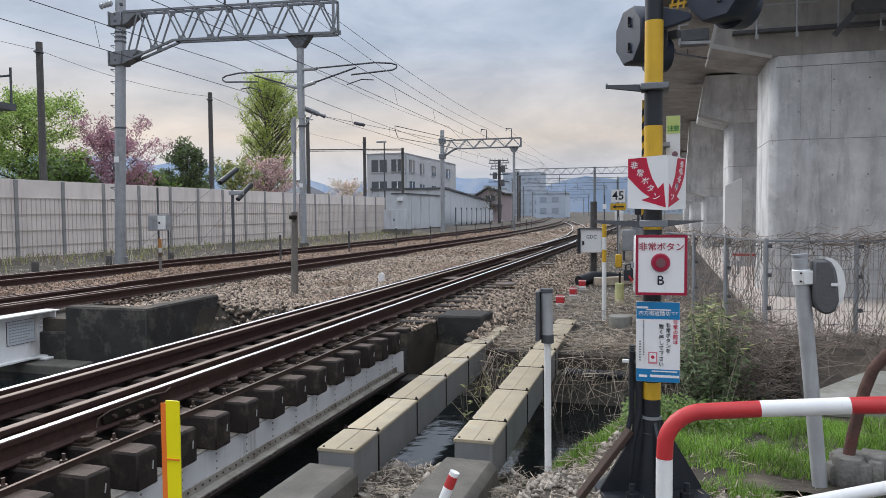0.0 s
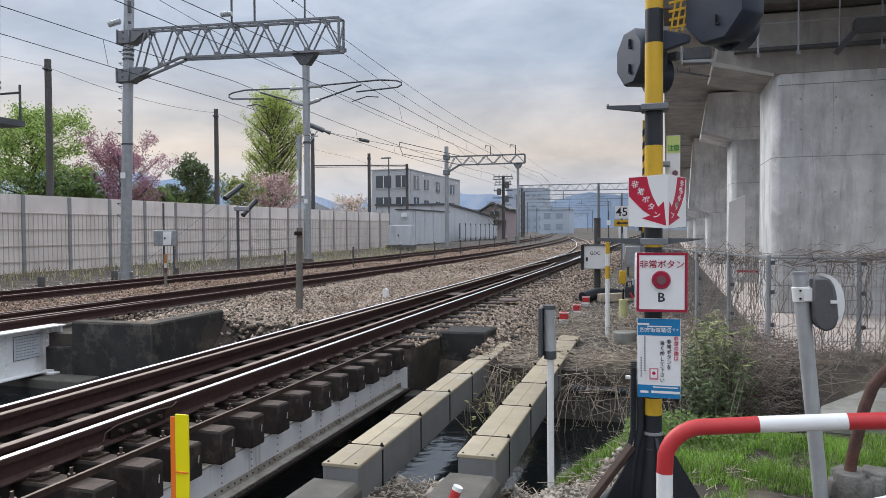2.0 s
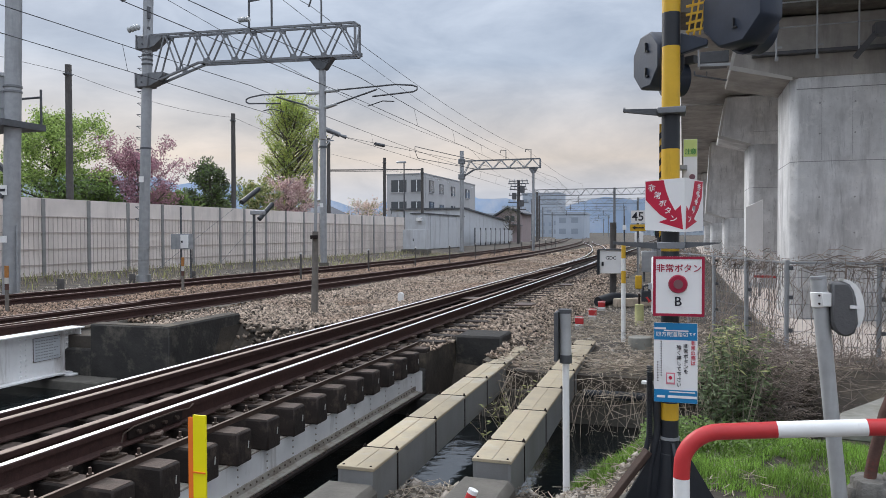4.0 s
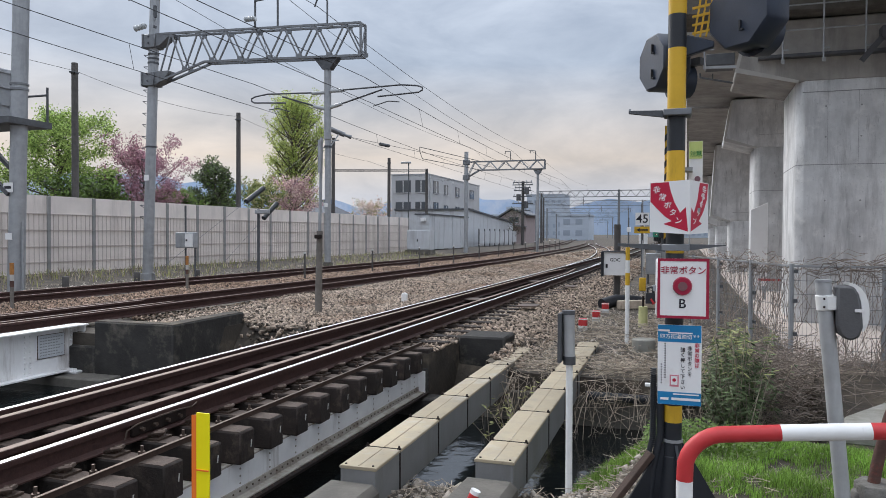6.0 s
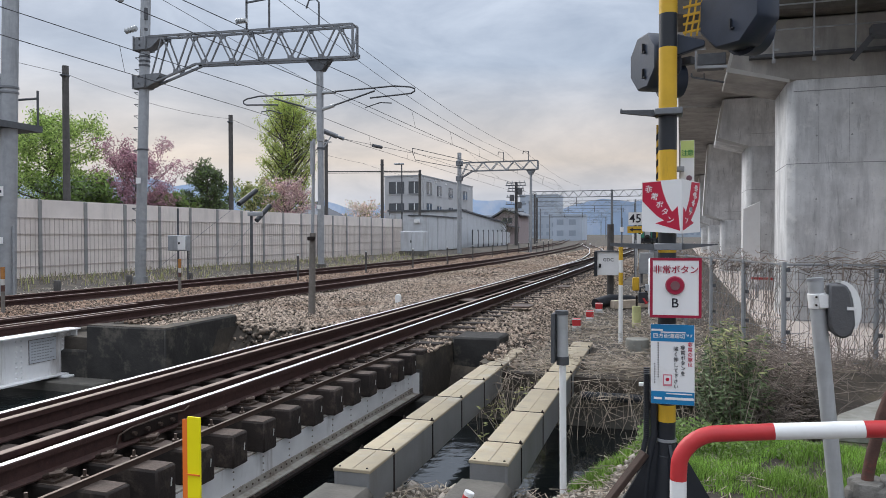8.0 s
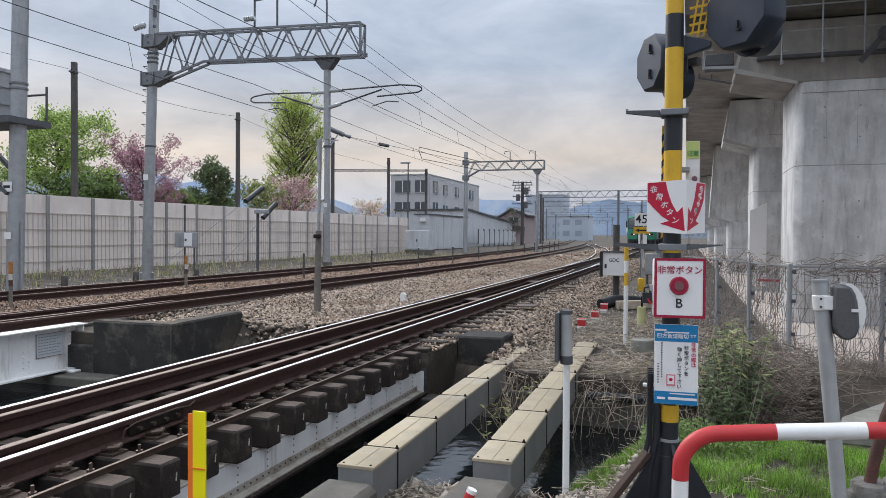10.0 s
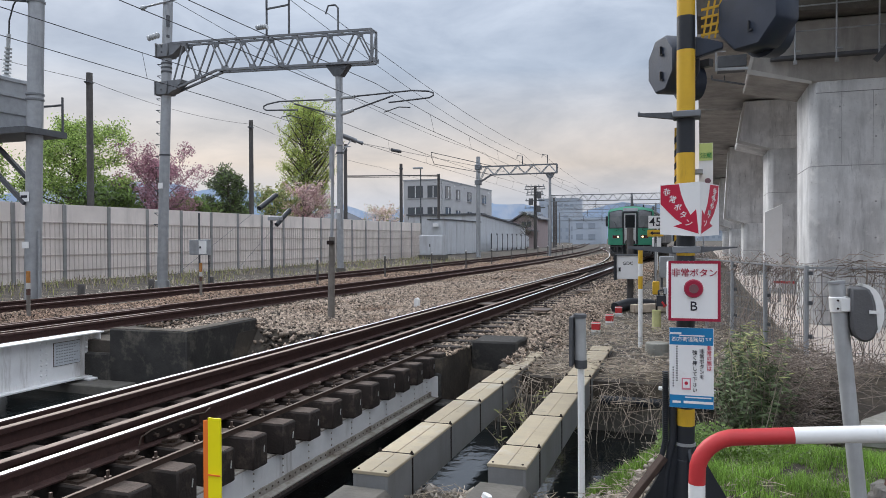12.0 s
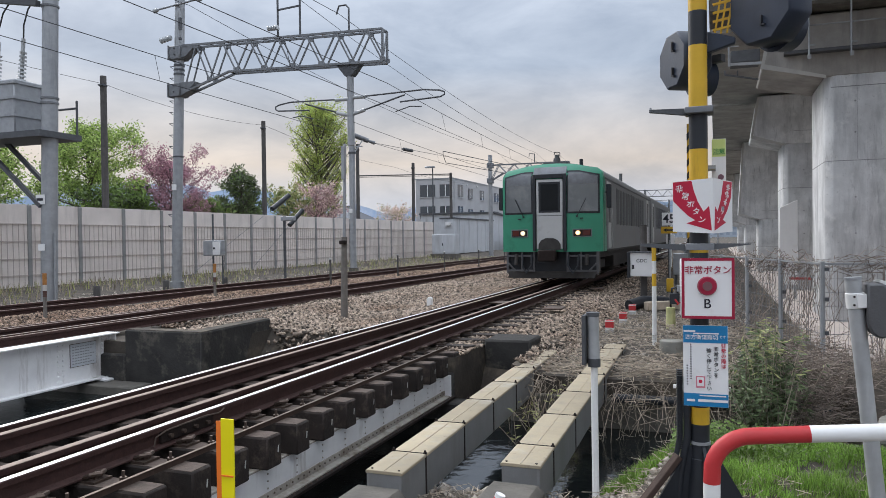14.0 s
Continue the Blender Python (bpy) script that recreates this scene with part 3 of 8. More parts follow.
def bridge():
    br = thing("railway_bridge", (-4.4, 5.3, -1.0), "white-painted riveted steel girders carrying the track", "bridge", kind="structure")
    for x in (-3.34, -5.44):
        g = G().box(x - 0.012, x + 0.012, 0.8, 9.0, -0.72, -0.44)
        part("girder_web", g, "girder", br)
        # top flange takes the darker paint so gaps between sleepers read dark
        part("top_flange", G().box(x - 0.14, x + 0.018, 0.8, 9.0, -0.44, -0.425), "grimy", br)
        f = part("bottom_flange", G().box(x - 0.14, x + 0.15, 0.8, 9.0, -0.745, -0.72), "iron", br)
        rv = G()
        for i in range(90):
            y = 0.9 + i * 0.09
            rv.tube((x + 0.122, y, -0.72), (x + 0.122, y, -0.71), 0.011, 0.007, 6)
        part("rivets", rv, "iron_pale", f, kind="stuff")
        rw = G()
        for i in range(19):
            y = 1.05 + i * 0.43
            for k in range(3):
                rw.tube((x + 0.012, y, -0.50 - k * 0.058), (x + 0.020, y, -0.50 - k * 0.058), 0.009, 0.006, 6)
        part("web_rivets", rw, "grimy", br, kind="stuff")
        ang = part("angle", G().prism([(x + 0.012, -0.72), (x + 0.10, -0.72), (x + 0.10, -0.71), (x + 0.024, -0.705), (x + 0.024, -0.645), (x + 0.012, -0.645)], "y", 0.8, 9.0), "grimy", br, "grimy steel angle along the foot of the web")
        ra = G()
        for i in range(90):
            y = 0.85 + i * 0.09
            ra.tube((x + 0.024, y, -0.672), (x + 0.032, y, -0.672), 0.010, 0.007, 6)
        part("angle_rivets", ra, "iron_pale", ang, kind="stuff")
        part("end_stiffener", G().box(x - 0.10, x + 0.11, 8.93, 8.95, -0.72, -0.44), "girder", br)
    b2 = thing("railway_bridge", (-10, 5.3, -1.0), "white-painted steel girder of the next bridge with a makers plate", "bridge", kind="structure")
    for x in (-9.22, -10.9):
        part("girder_web", G().box(x - 0.012, x + 0.012, 0.8, 9.25, -0.78, -0.13), "girder", b2)
        part("top_flange", G().box(x - 0.14, x + 0.13, 0.8, 9.28, -0.13, -0.112), "girder", b2)
        part("bottom_flange", G().box(x - 0.14, x + 0.16, 0.8, 9.25, -0.80, -0.78), "girder", b2)
        part("end_stiffener", G().box(x - 0.10, x + 0.12, 9.20, 9.22, -0.78, -0.13), "girder", b2)
        rw = G()
        for y in (9.12, 9.03, 8.28, 8.19, 7.2, 7.1, 6.2):
            for k in range(8):
                rw.tube((x + 0.012, y, -0.19 - k * 0.078), (x + 0.030, y, -0.19 - k * 0.078), 0.022, 0.013, 8)
        part("web_rivets", rw, "girder", b2, kind="stuff")
    pl = part("makers_plate", G().box(-9.206, -9.198, 8.40, 8.90, -0.56, -0.20), "iron_pale", b2, "grey plate with rows of small writing")
    face = G().box(-9.198, -9.196, 8.407, 8.893, -0.553, -0.207)
    part("plate_face", face, "sheet", pl)
    bars = G()
    for k in range(7):
        for j in range(9 - k % 3):
            bars.box(-9.196, -9.1945, 8.44 + j * 0.048, 8.475 + j * 0.048, -0.258 - k * 0.043, -0.243 - k * 0.043)
    part("lettering", bars, "plate_grey", pl)
    # bearing shelf and abutments
    ab = thing("abutment", (-6, 9.3, -1.6), "near-black concrete abutment with paler stains at the canal edge", "abutment", kind="structure")
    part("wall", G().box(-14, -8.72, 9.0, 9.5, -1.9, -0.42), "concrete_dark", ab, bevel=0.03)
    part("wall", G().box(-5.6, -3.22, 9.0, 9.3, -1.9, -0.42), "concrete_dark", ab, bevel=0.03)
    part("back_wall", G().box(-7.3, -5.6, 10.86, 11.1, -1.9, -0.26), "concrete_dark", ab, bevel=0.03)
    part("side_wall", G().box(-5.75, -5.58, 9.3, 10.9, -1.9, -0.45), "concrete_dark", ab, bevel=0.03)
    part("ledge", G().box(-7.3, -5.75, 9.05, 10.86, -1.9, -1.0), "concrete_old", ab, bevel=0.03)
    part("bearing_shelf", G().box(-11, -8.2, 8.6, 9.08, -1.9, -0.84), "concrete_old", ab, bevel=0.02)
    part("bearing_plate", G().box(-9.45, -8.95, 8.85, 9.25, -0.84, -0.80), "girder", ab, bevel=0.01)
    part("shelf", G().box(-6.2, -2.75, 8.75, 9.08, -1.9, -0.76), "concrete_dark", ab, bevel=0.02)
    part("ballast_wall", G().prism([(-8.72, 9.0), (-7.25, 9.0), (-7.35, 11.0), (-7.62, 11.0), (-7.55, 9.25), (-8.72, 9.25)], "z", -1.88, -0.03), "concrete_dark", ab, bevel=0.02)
    part("coping", G().prism([(-8.70, 9.02), (-7.27, 9.02), (-7.37, 10.98), (-7.60, 10.98), (-7.54, 9.24), (-8.70, 9.24)], "z", -0.03, -0.022), "earth", ab, "thin brown strip on top of the wall")
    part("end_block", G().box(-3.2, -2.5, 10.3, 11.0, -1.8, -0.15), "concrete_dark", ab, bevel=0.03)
    nw = thing("canal_wall", (0.4, 9.3, -1.6), "low mossy concrete canal wall", "wall", kind="structure")
    part("wall", G().box(-2.44, 1.6, 8.98, 9.32, -1.9, -0.62), "concrete_old", nw, bevel=0.02)
    part("pipe", G().tube((-1.15, 8.95, -0.60), (1.2, 8.95, -0.60), 0.055), "black", nw, "dark pipe along the wall")


bridge()


def ducts():
    skew = Matrix.Rotation(radians(0.83), 4, "Z")
    for x0, x1, joints in ((-2.345, -2.075, (4.70, 5.19, 6.15, 7.11, 8.06, 9.0, 9.93, 10.5)), (-1.47, -1.185, (5.16, 5.68, 6.73, 7.77, 8.80, 9.84, 10.87, 11.38))):
        y0, y1 = joints[0], joints[-1]
        turn = Matrix.Translation((x0, y0, 0)) @ skew @ Matrix.Translation((-x0, -y0, 0))
        d = thing("cable_duct", (x0, y0, -0.7), "weathered cable duct with beige lids bridging the canal", "cable duct", "cable ducts")
        for xs in (x0, x1 - 0.02):
            part("side_panel", G().box(xs, xs + 0.02, y0 + 0.01, y1, -0.62, -0.325).turned(turn), "duct_side", d)
        part("end_panel", G().box(x0 + 0.02, x1 - 0.02, y0 + 0.01, y0 + 0.03, -0.62, -0.325).turned(turn), "duct_side", d)
        part("bottom_panel", G().box(x0 + 0.02, x1 - 0.02, y0 + 0.03, y1, -0.64, -0.60).turned(turn), "duct_side", d)
        for i, (a, b) in enumerate(zip(joints, joints[1:])):
            lid = part("lid", G().prism([(x0 - 0.008, -0.325), (x0 - 0.008, -0.304), (x0 + 0.004, -0.30), (x1 - 0.004, -0.30), (x1 + 0.008, -0.304), (x1 + 0.008, -0.325)], "y", a + 0.004, b - 0.004).turned(turn), "duct_top", d, bevel=0.003)
            part("fold", G().box((x0 + x1) / 2 - 0.004, (x0 + x1) / 2 + 0.004, a + 0.02, b - 0.03, -0.30, -0.2965).turned(turn), "duct_top", lid)
            if i == 0:
                for xx in (x0 + 0.03, x1 - 0.03):
                    part("screw", G().tube((xx, a + 0.04, -0.30), (xx, a + 0.04, -0.294), 0.009, n=8).turned(turn), "iron", lid)
            if b < y1:
                part("strap", G().box(x0 - 0.012, x1 + 0.012, b - 0.005, b + 0.004, -0.302, -0.296).turned(turn), "iron", d)
                for xx in (x0 + 0.004, x1 - 0.004):
                    part("clip", G().tube((xx, b - 0.002, -0.30), (xx, b - 0.002, -0.274), 0.013, 0.007, 8).box(xx - 0.013, xx + 0.013, b - 0.014, b + 0.010, -0.302, -0.291).turned(turn), "iron", d)
                part("joint", G().box(x1, x1 + 0.006, b - 0.010, b + 0.010, -0.62, -0.32).turned(turn), "iron", d)
    solid("concrete_block", G().prism([(-2.46, 3.3), (-2.05, 3.3), (-2.02, 4.71), (-2.44, 4.71)], "z", -0.62, -0.40), "concrete_old", "worn concrete plinth under the end of a cable duct", "concrete block", bevel=0.05)
    solid("concrete_block", G().prism([(-1.56, 3.8), (-1.14, 3.8), (-1.12, 5.09), (-1.54, 5.09)], "z", -0.9, -0.40), "concrete_old", "worn concrete plinth under the end of a cable duct", "concrete block", bevel=0.05)


ducts()


# ---------- barrier ----------
def barrier():
    x = -22.0
    w = thing("noise_barrier", (x, 20, -0.2), "beige concrete noise barrier with steel posts and wire ribs", "noise barrier", kind="structure")
    step = 2.12
    ys = [24.8 + step * i for i in range(-22, 16)]
    pm = mesh_of("panel", G().box(-0.04, 0.04, 0.05, 2.07, -0.15, 2.66), "barrier")
    rib = G()
    for i in range(9):
        rib.box(0.055, 0.068, 0.205 + 0.212 * i, 0.222 + 0.212 * i, -0.1, 2.01)
    for z in (0.24, 0.80, 1.40, 1.98):
        rib.box(0.05, 0.075, 0.06, 2.06, z, z + 0.026)
    rm = mesh_of("rib", rib, "rib")
    po = mesh_of("post", G().box(-0.06, 0.09, -0.075, 0.075, -0.2, 2.64), "barrier_post", bevel=0.008)
    for y in ys[:-1]:
        piece("panel", pm, w, (x, y, 0))
        piece("wire_rib", rm, w, (x, y, 0))
        piece("post", po, w, (x, y, 0))
    piece("post", po, w, (x, ys[-1], 0))
    return w


barrier()


# ---------- overhead line ----------
def truss(parent, x0, x1, y, zb, zt, bays, r=0.035, haunch=0.0, depth=0.34, sag=0.0):
    """A lattice beam across the tracks: two faces of chords and diagonals; its free end sags."""
    low = lambda q: sag * (q - x0) / (x1 - x0)
    for yy in (y - depth / 2, y + depth / 2):
        part("top_chord", G().bar((x0, yy, zt), (x1, yy, zt - sag), r * 1.9), "galv_mid", parent)
        part("bottom_chord", G().bar((x0 + haunch, yy, zb - low(x0 + haunch)), (x1, yy, zb - sag), r * 1.9), "galv_mid", parent)
        if haunch:
            part("haunch", G().bar((x0, yy, zb - 0.62), (x0 + haunch, yy, zb - low(x0 + haunch)), r * 1.9), "galv_mid", parent)
        g = G()
        for i in range(bays):
            a, b = x0 + (x1 - x0) * i / bays, x0 + (x1 - x0) * (i + 1) / bays
            lo = lambda q: zb - low(q) - (0.62 * max(0, 1 - (q - x0) / haunch) if haunch else 0)
            if y < 30:
                part("diagonal", G().bar((a, yy, lo(a)), ((a + b) / 2, yy, zt - low((a + b) / 2)), r * 1.2), "galv_mid", parent)
                part("diagonal", G().bar(((a + b) / 2, yy, zt - low((a + b) / 2)), (b, yy, lo(b)), r * 1.2), "galv_mid", parent)
                for q, zz in (((a + b) / 2, zt - low((a + b) / 2) - 0.07), (b, lo(b) + 0.07)):
                    part("gusset", G().box(q - 0.09, q + 0.09, yy - 0.025, yy + 0.025, zz - 0.06, zz + 0.06), "galv_mid", parent)
                continue
            g.bar((a, yy, lo(a)), ((a + b) / 2, yy, zt), r * 1.3).bar(((a + b) / 2, yy, zt), (b, yy, lo(b)), r * 1.3)
        if g.v:
            part("lattice", g, "galv", parent, kind="stuff")
    g = G()
    for i in range(bays + 1):
        a = x0 + (x1 - x0) * i / bays
        k = max(a, x0 + haunch)
        g.bar((a, y - depth / 2, zt - low(a)), (a, y + depth / 2, zt - low(a)), r).bar((k, y - depth / 2, zb - low(k)), (k, y + depth / 2, zb - low(k)), r)
    part("cross_ties", g, "galv", parent, kind="stuff")
    part("end_frame", G().bar((x1, y - depth / 2, zb - sag), (x1, y - depth / 2, zt - sag), r * 1.8).bar((x1, y + depth / 2, zb - sag), (x1, y + depth / 2, zt - sag), r * 1.8).bar((x1, y - depth / 2, zb - sag), (x1, y + depth / 2, zt - sag), r), "galv_mid", parent)


def catenary_arm(parent, x, y, z, reach):
    """A hinged bracket with two insulators."""
    s = 1 if reach > 0 else -1
    part("arm_insulator", G().tube((x + s * 0.1, y, z), (x + s * 0.55, y, z), 0.06), "porcelain", parent)
    part("arm_insulator", G().tube((x + s * 0.1, y, z - 0.52), (x + s * 0.5, y, z - 0.42), 0.06), "porcelain", parent)
    part("cantilever_tube", G().path([(x, y, z), (x + reach * 0.8, y, z + 0.06), (x + reach * 0.97, y, z + 0.0), (x + reach * 1.02, y, z - 0.06), (x + reach * 1.02, y, z - 0.14), (x + reach * 0.98, y, z - 0.2), (x + reach * 0.55, y, z - 0.26)], 0.026).path([(x, y, z - 0.55), (x + reach * 0.6, y, z - 0.05)], 0.028), "galv_dark", parent)
    part("steady_arm", G().path([(x + reach * 0.50, y, z - 0.55), (x + reach * 0.66, y, z - 0.42), (x + reach * 0.78, y, z - 0.46)], 0.018), "galv_dark", parent)


def gantry_near():
    y, x = 21.0, -17.95
    m = thing("overhead_line_mast", (x, y, -0.25), "galvanised steel mast with a lattice cantilever beam over the tracks", "line mast")
    at = lambda z: x + 0.036 * (z + 0.1)
    part("mast", G().tube((at(-0.3), y, -0.3), (at(11.2), y, 11.2), 0.18, 0.165, 20), "galv", m)
    part("footing", G().tube((x, y, -0.4), (x, y, -0.08), 0.25, 0.24, 16), "galv", m)
    for i in range(15):
        z = 1.9 + i * 0.40
        part("climbing_step", G().bar((at(z) - 0.16, y - 0.1, z), (at(z) - 0.30, y - 0.12, z), 0.025).bar((at(z) - 0.16, y - 0.1, z - 0.09), (at(z) - 0.28, y - 0.12, z - 0.01), 0.018), "galv_dark", m)
    for z in (6.72, 8.02):
        c = at(z)
        part("collar", G().box(c - 0.25, c + 0.22, y - 0.25, y + 0.25, z - 0.30, z + 0.16), "galv_mid", m, bevel=0.02)
        part("collar_plate", G().box(c - 0.27, c - 0.25, y - 0.30, y + 0.30, z - 0.32, z + 0.18), "galv", m)
        part("gusset", G().prism([(c + 0.2, z - 0.28), (c + 0.42, z - 0.22), (c + 0.78, z + 0.06), (c + 0.80, z + 0.18), (c + 0.2, z + 0.18)], "y", y - 0.19, y + 0.19), "galv_mid", m, bevel=0.01)
        for k in (-0.14, 0.08):
            part("bolt", G().tube((c - 0.02, y - 0.28, z + k), (c - 0.02, y - 0.25, z + k), 0.03, n=6), "galv_dark", m)
    for z in (4.3, 7.2, 7.35, 7.5):
        part("band", G().tube((at(z), y, z), (at(z), y, z + 0.06), 0.19, n=18), "galv_dark", m)
    truss(m, at(7.4) + 0.33, -9.70, y, 7.16, 8.17, 7, 0.036, haunch=1.9, sag=0.26)
    xd = -10.93
    part("drop_post", G().tube((xd, y, 6.95), (xd, y, 4.35), 0.115, n=14), "galv", m)
    part("drop_bracket", G().prism([(xd - 0.42, 6.92), (xd + 0.42, 6.92), (xd + 0.13, 6.56), (xd - 0.13, 6.56)], "y", y - 0.14, y + 0.14), "galv_dark", m)
    catenary_arm(m, xd, y, 5.88, 3.15)
    catenary_arm(m, xd, y, 5.85, -2.75)
    up = G()
    up.bar((-13.6, y, 8.05), (-13.6, y, 9.6), 0.05).bar((-12.75, y, 8.05), (-12.75, y, 9.6), 0.05).bar((-13.6, y, 9.0), (-12.75, y, 9.05), 0.05)
    part("head_frame", up, "galv_dark", m)
    part("hook_arm", G().path([(-10.95, y, 8.05), (-10.95, y, 8.75), (-11.05, y, 8.86), (-11.3, y, 8.86), (-11.4, y, 8.6)], 0.03), "galv_dark", m)
    ins = G()
    for k in range(6):
        ins.tube((-13.85 + k * 0.07, y - 0.2, 8.35), (-13.81 + k * 0.07, y - 0.2, 8.36), 0.085, n=12)
    part("insulator_string", ins, "porcelain", m)
    ins = G()
    for k in range(4):
        ins.tube((x - 0.30 + k * 0.12, y - 0.22, 8.42 + k * 0.02), (x - 0.23 + k * 0.12, y - 0.22, 8.43 + k * 0.02), 0.11, 0.07, 12)
    part("insulator_string", ins, "porcelain", m)
    part("top_arm", G().tube((at(9.4) - 0.95, y - 0.2, 9.52), (at(9.4) + 1.0, y - 0.2, 9.70), 0.035), "galv", m)
    for k, q in enumerate((-0.95, 0.95)):
        part("arm_insulator", G().tube((at(9.4) + q, y - 0.2, 9.50 + 0.17 * k), (at(9.4) + q + 0.16, y - 0.2, 9.52 + 0.17 * k), 0.085, 0.06, 12), "porcelain", m)
    part("switch_box", G().box(at(9) + 0.19, at(9) + 0.27, y - 0.3, y - 0.2, 8.72, 9.12), "galv_dark", m)
    part("terminal", G().box(at(9) + 0.19, at(9) + 0.25, y - 0.3, y - 0.2, 8.36, 8.44), "galv_dark", m)
    part("number_plate", G().box(at(3.2) - 0.1, at(3.2) + 0.1, y - 0.20, y - 0.19, 3.15, 3.35), "white", m)
    return m


gantry_near()


def mast_plain(x, y, top, r, label, z0=-0.25):
    m = thing("overhead_line_mast", (x, y, z0), label, "line mast")
    part("mast", G().tube((x, y, z0), (x, y, top), r, r * 0.92, 16), "galv", m)
    part("footing", G().tube((x, y, z0 - 0.1), (x, y, z0 + 0.16), r * 1.6, n=14), "concrete_old", m)
    return m


def mast_behind():
    x, y = -17.0, 32.7
    m = mast_plain(x, y, 9.4, 0.16, "grey steel mast with a tensioned insulator and label plate")
    for zb in (5.6, 6.1):
        part("band", G().tube((x, y, zb), (x, y, zb + 0.1), 0.2), "galv_dark", m)
    part("tension_insulator", G().tube((x + 0.15, y, 6.52), (x + 0.72, y + 0.4, 6.26), 0.12, 0.12, 14).tube((x + 0.72, y + 0.4, 6.26), (x + 0.98, y + 0.6, 6.16), 0.06, 0.10, 12), "galv_mid", m)
    part("stay_strut", G().bar((x + 0.1, y, 5.6), (x + 0.55, y + 0.2, 6.35), 0.05).bar((x + 0.1, y, 5.95), (x + 0.5, y + 0.2, 5.98), 0.05), "galv", m)
    part("tension_wire", G().tube((x + 0.98, y + 0.6, 6.16), (x + 4.8, y + 14, 5.75), 0.012, n=6).tube((x + 1.6, y + 2.8, 6.06), (x + 1.8, y + 3.5, 6.04), 0.09, n=8), "galv_dark", m)
    part("jumper", G().path([(x + 2.6, y + 6.1, 6.02), (x + 2.6, y + 6.1, 6.25), (x + 4.4, y + 12.5, 6.0)], 0.02, 6).path([(x + 2.6, y + 6.1, 6.02), (x + 2.7, y + 6.3, 5.6), (x + 4.4, y + 12.5, 5.45)], 0.02, 6), "galv_dark", m)
    part("label_plate", G().box(x - 0.09, x + 0.09, y - 0.20, y - 0.19, 2.65, 2.85), "white", m)


mast_behind()


def portal(y, x0, x1, legs, zt, zb, bays):
    m = thing("overhead_line_gantry", (x0, y, -0.3), "grey lattice portal gantry spanning the tracks", "line gantry", "gantries down the line")
    for x in legs:
        part("leg", G().tube((x, y, -0.4), (x, y, zt + 0.1), 0.19, 0.17, 12), "galv_mid", m)
    truss(m, x0, x1, y, zb, zt, bays, 0.045, depth=0.4)
    for k in range(3):
        xx = x0 + (x1 - x0) * (0.3 + 0.22 * k)
        part("drop_post", G().bar((xx, y, zb), (xx, y, zb - 1.3), 0.09).bar((xx - 0.9, y, zb - 0.9), (xx + 0.9, y, zb - 0.95), 0.05), "galv_dark", m)
    return m


def gantries():
    m = thing("overhead_line_mast", (-18.6, 62, -0.25), "steel mast carrying a lattice beam over both tracks", "line mast")
    part("mast", G().tube((-18.6, 62, -0.3), (-18.6, 62, 8.6), 0.20, 0.18, 14), "galv", m)
    for z in (6.35, 7.7):
        part("collar", G().box(-18.86, -18.34, 61.75, 62.25, z - 0.25, z + 0.2), "galv_mid", m, bevel=0.02)
    part("far_leg", G().tube((-12.2, 62, -0.3), (-12.2, 62, 6.6), 0.11, n=12), "galv", m)
    part("leg_head", G().prism([(-12.6, 6.92), (-11.8, 6.92), (-12.05, 6.5), (-12.35, 6.5)], "y", 61.85, 62.15), "galv_mid", m)
    truss(m, -18.5, -11.6, 62, 6.95, 7.7, 5, 0.045, haunch=1.1)
    for xx in (-14.6, -12.4):
        part("hook_arm", G().path([(xx, 62, 7.75), (xx, 62, 8.5), (xx - 0.45, 62, 8.55), (xx - 0.5, 62, 8.3)], 0.04), "galv_dark", m)
    portal(108, -21.4, 1.6, (-21.2, -9.4), 7.75, 6.85, 16)
    portal(150, -29, -5, (-29.8, -8.5), 8.2, 7.2, 12)
    portal(195, -36, -14, (-35.8, -14.5), 8.2, 7.2, 10)
    portal(245, -42, -21, (-41.8, -21.5), 8.2, 7.2, 8)
    portal(300, -49, -28, (-48.8, -28.5), 8.2, 7.2, 8)
    portal(370, -58, -37, (-57.8, -37.5), 8.2, 7.2, 6)


gantries()


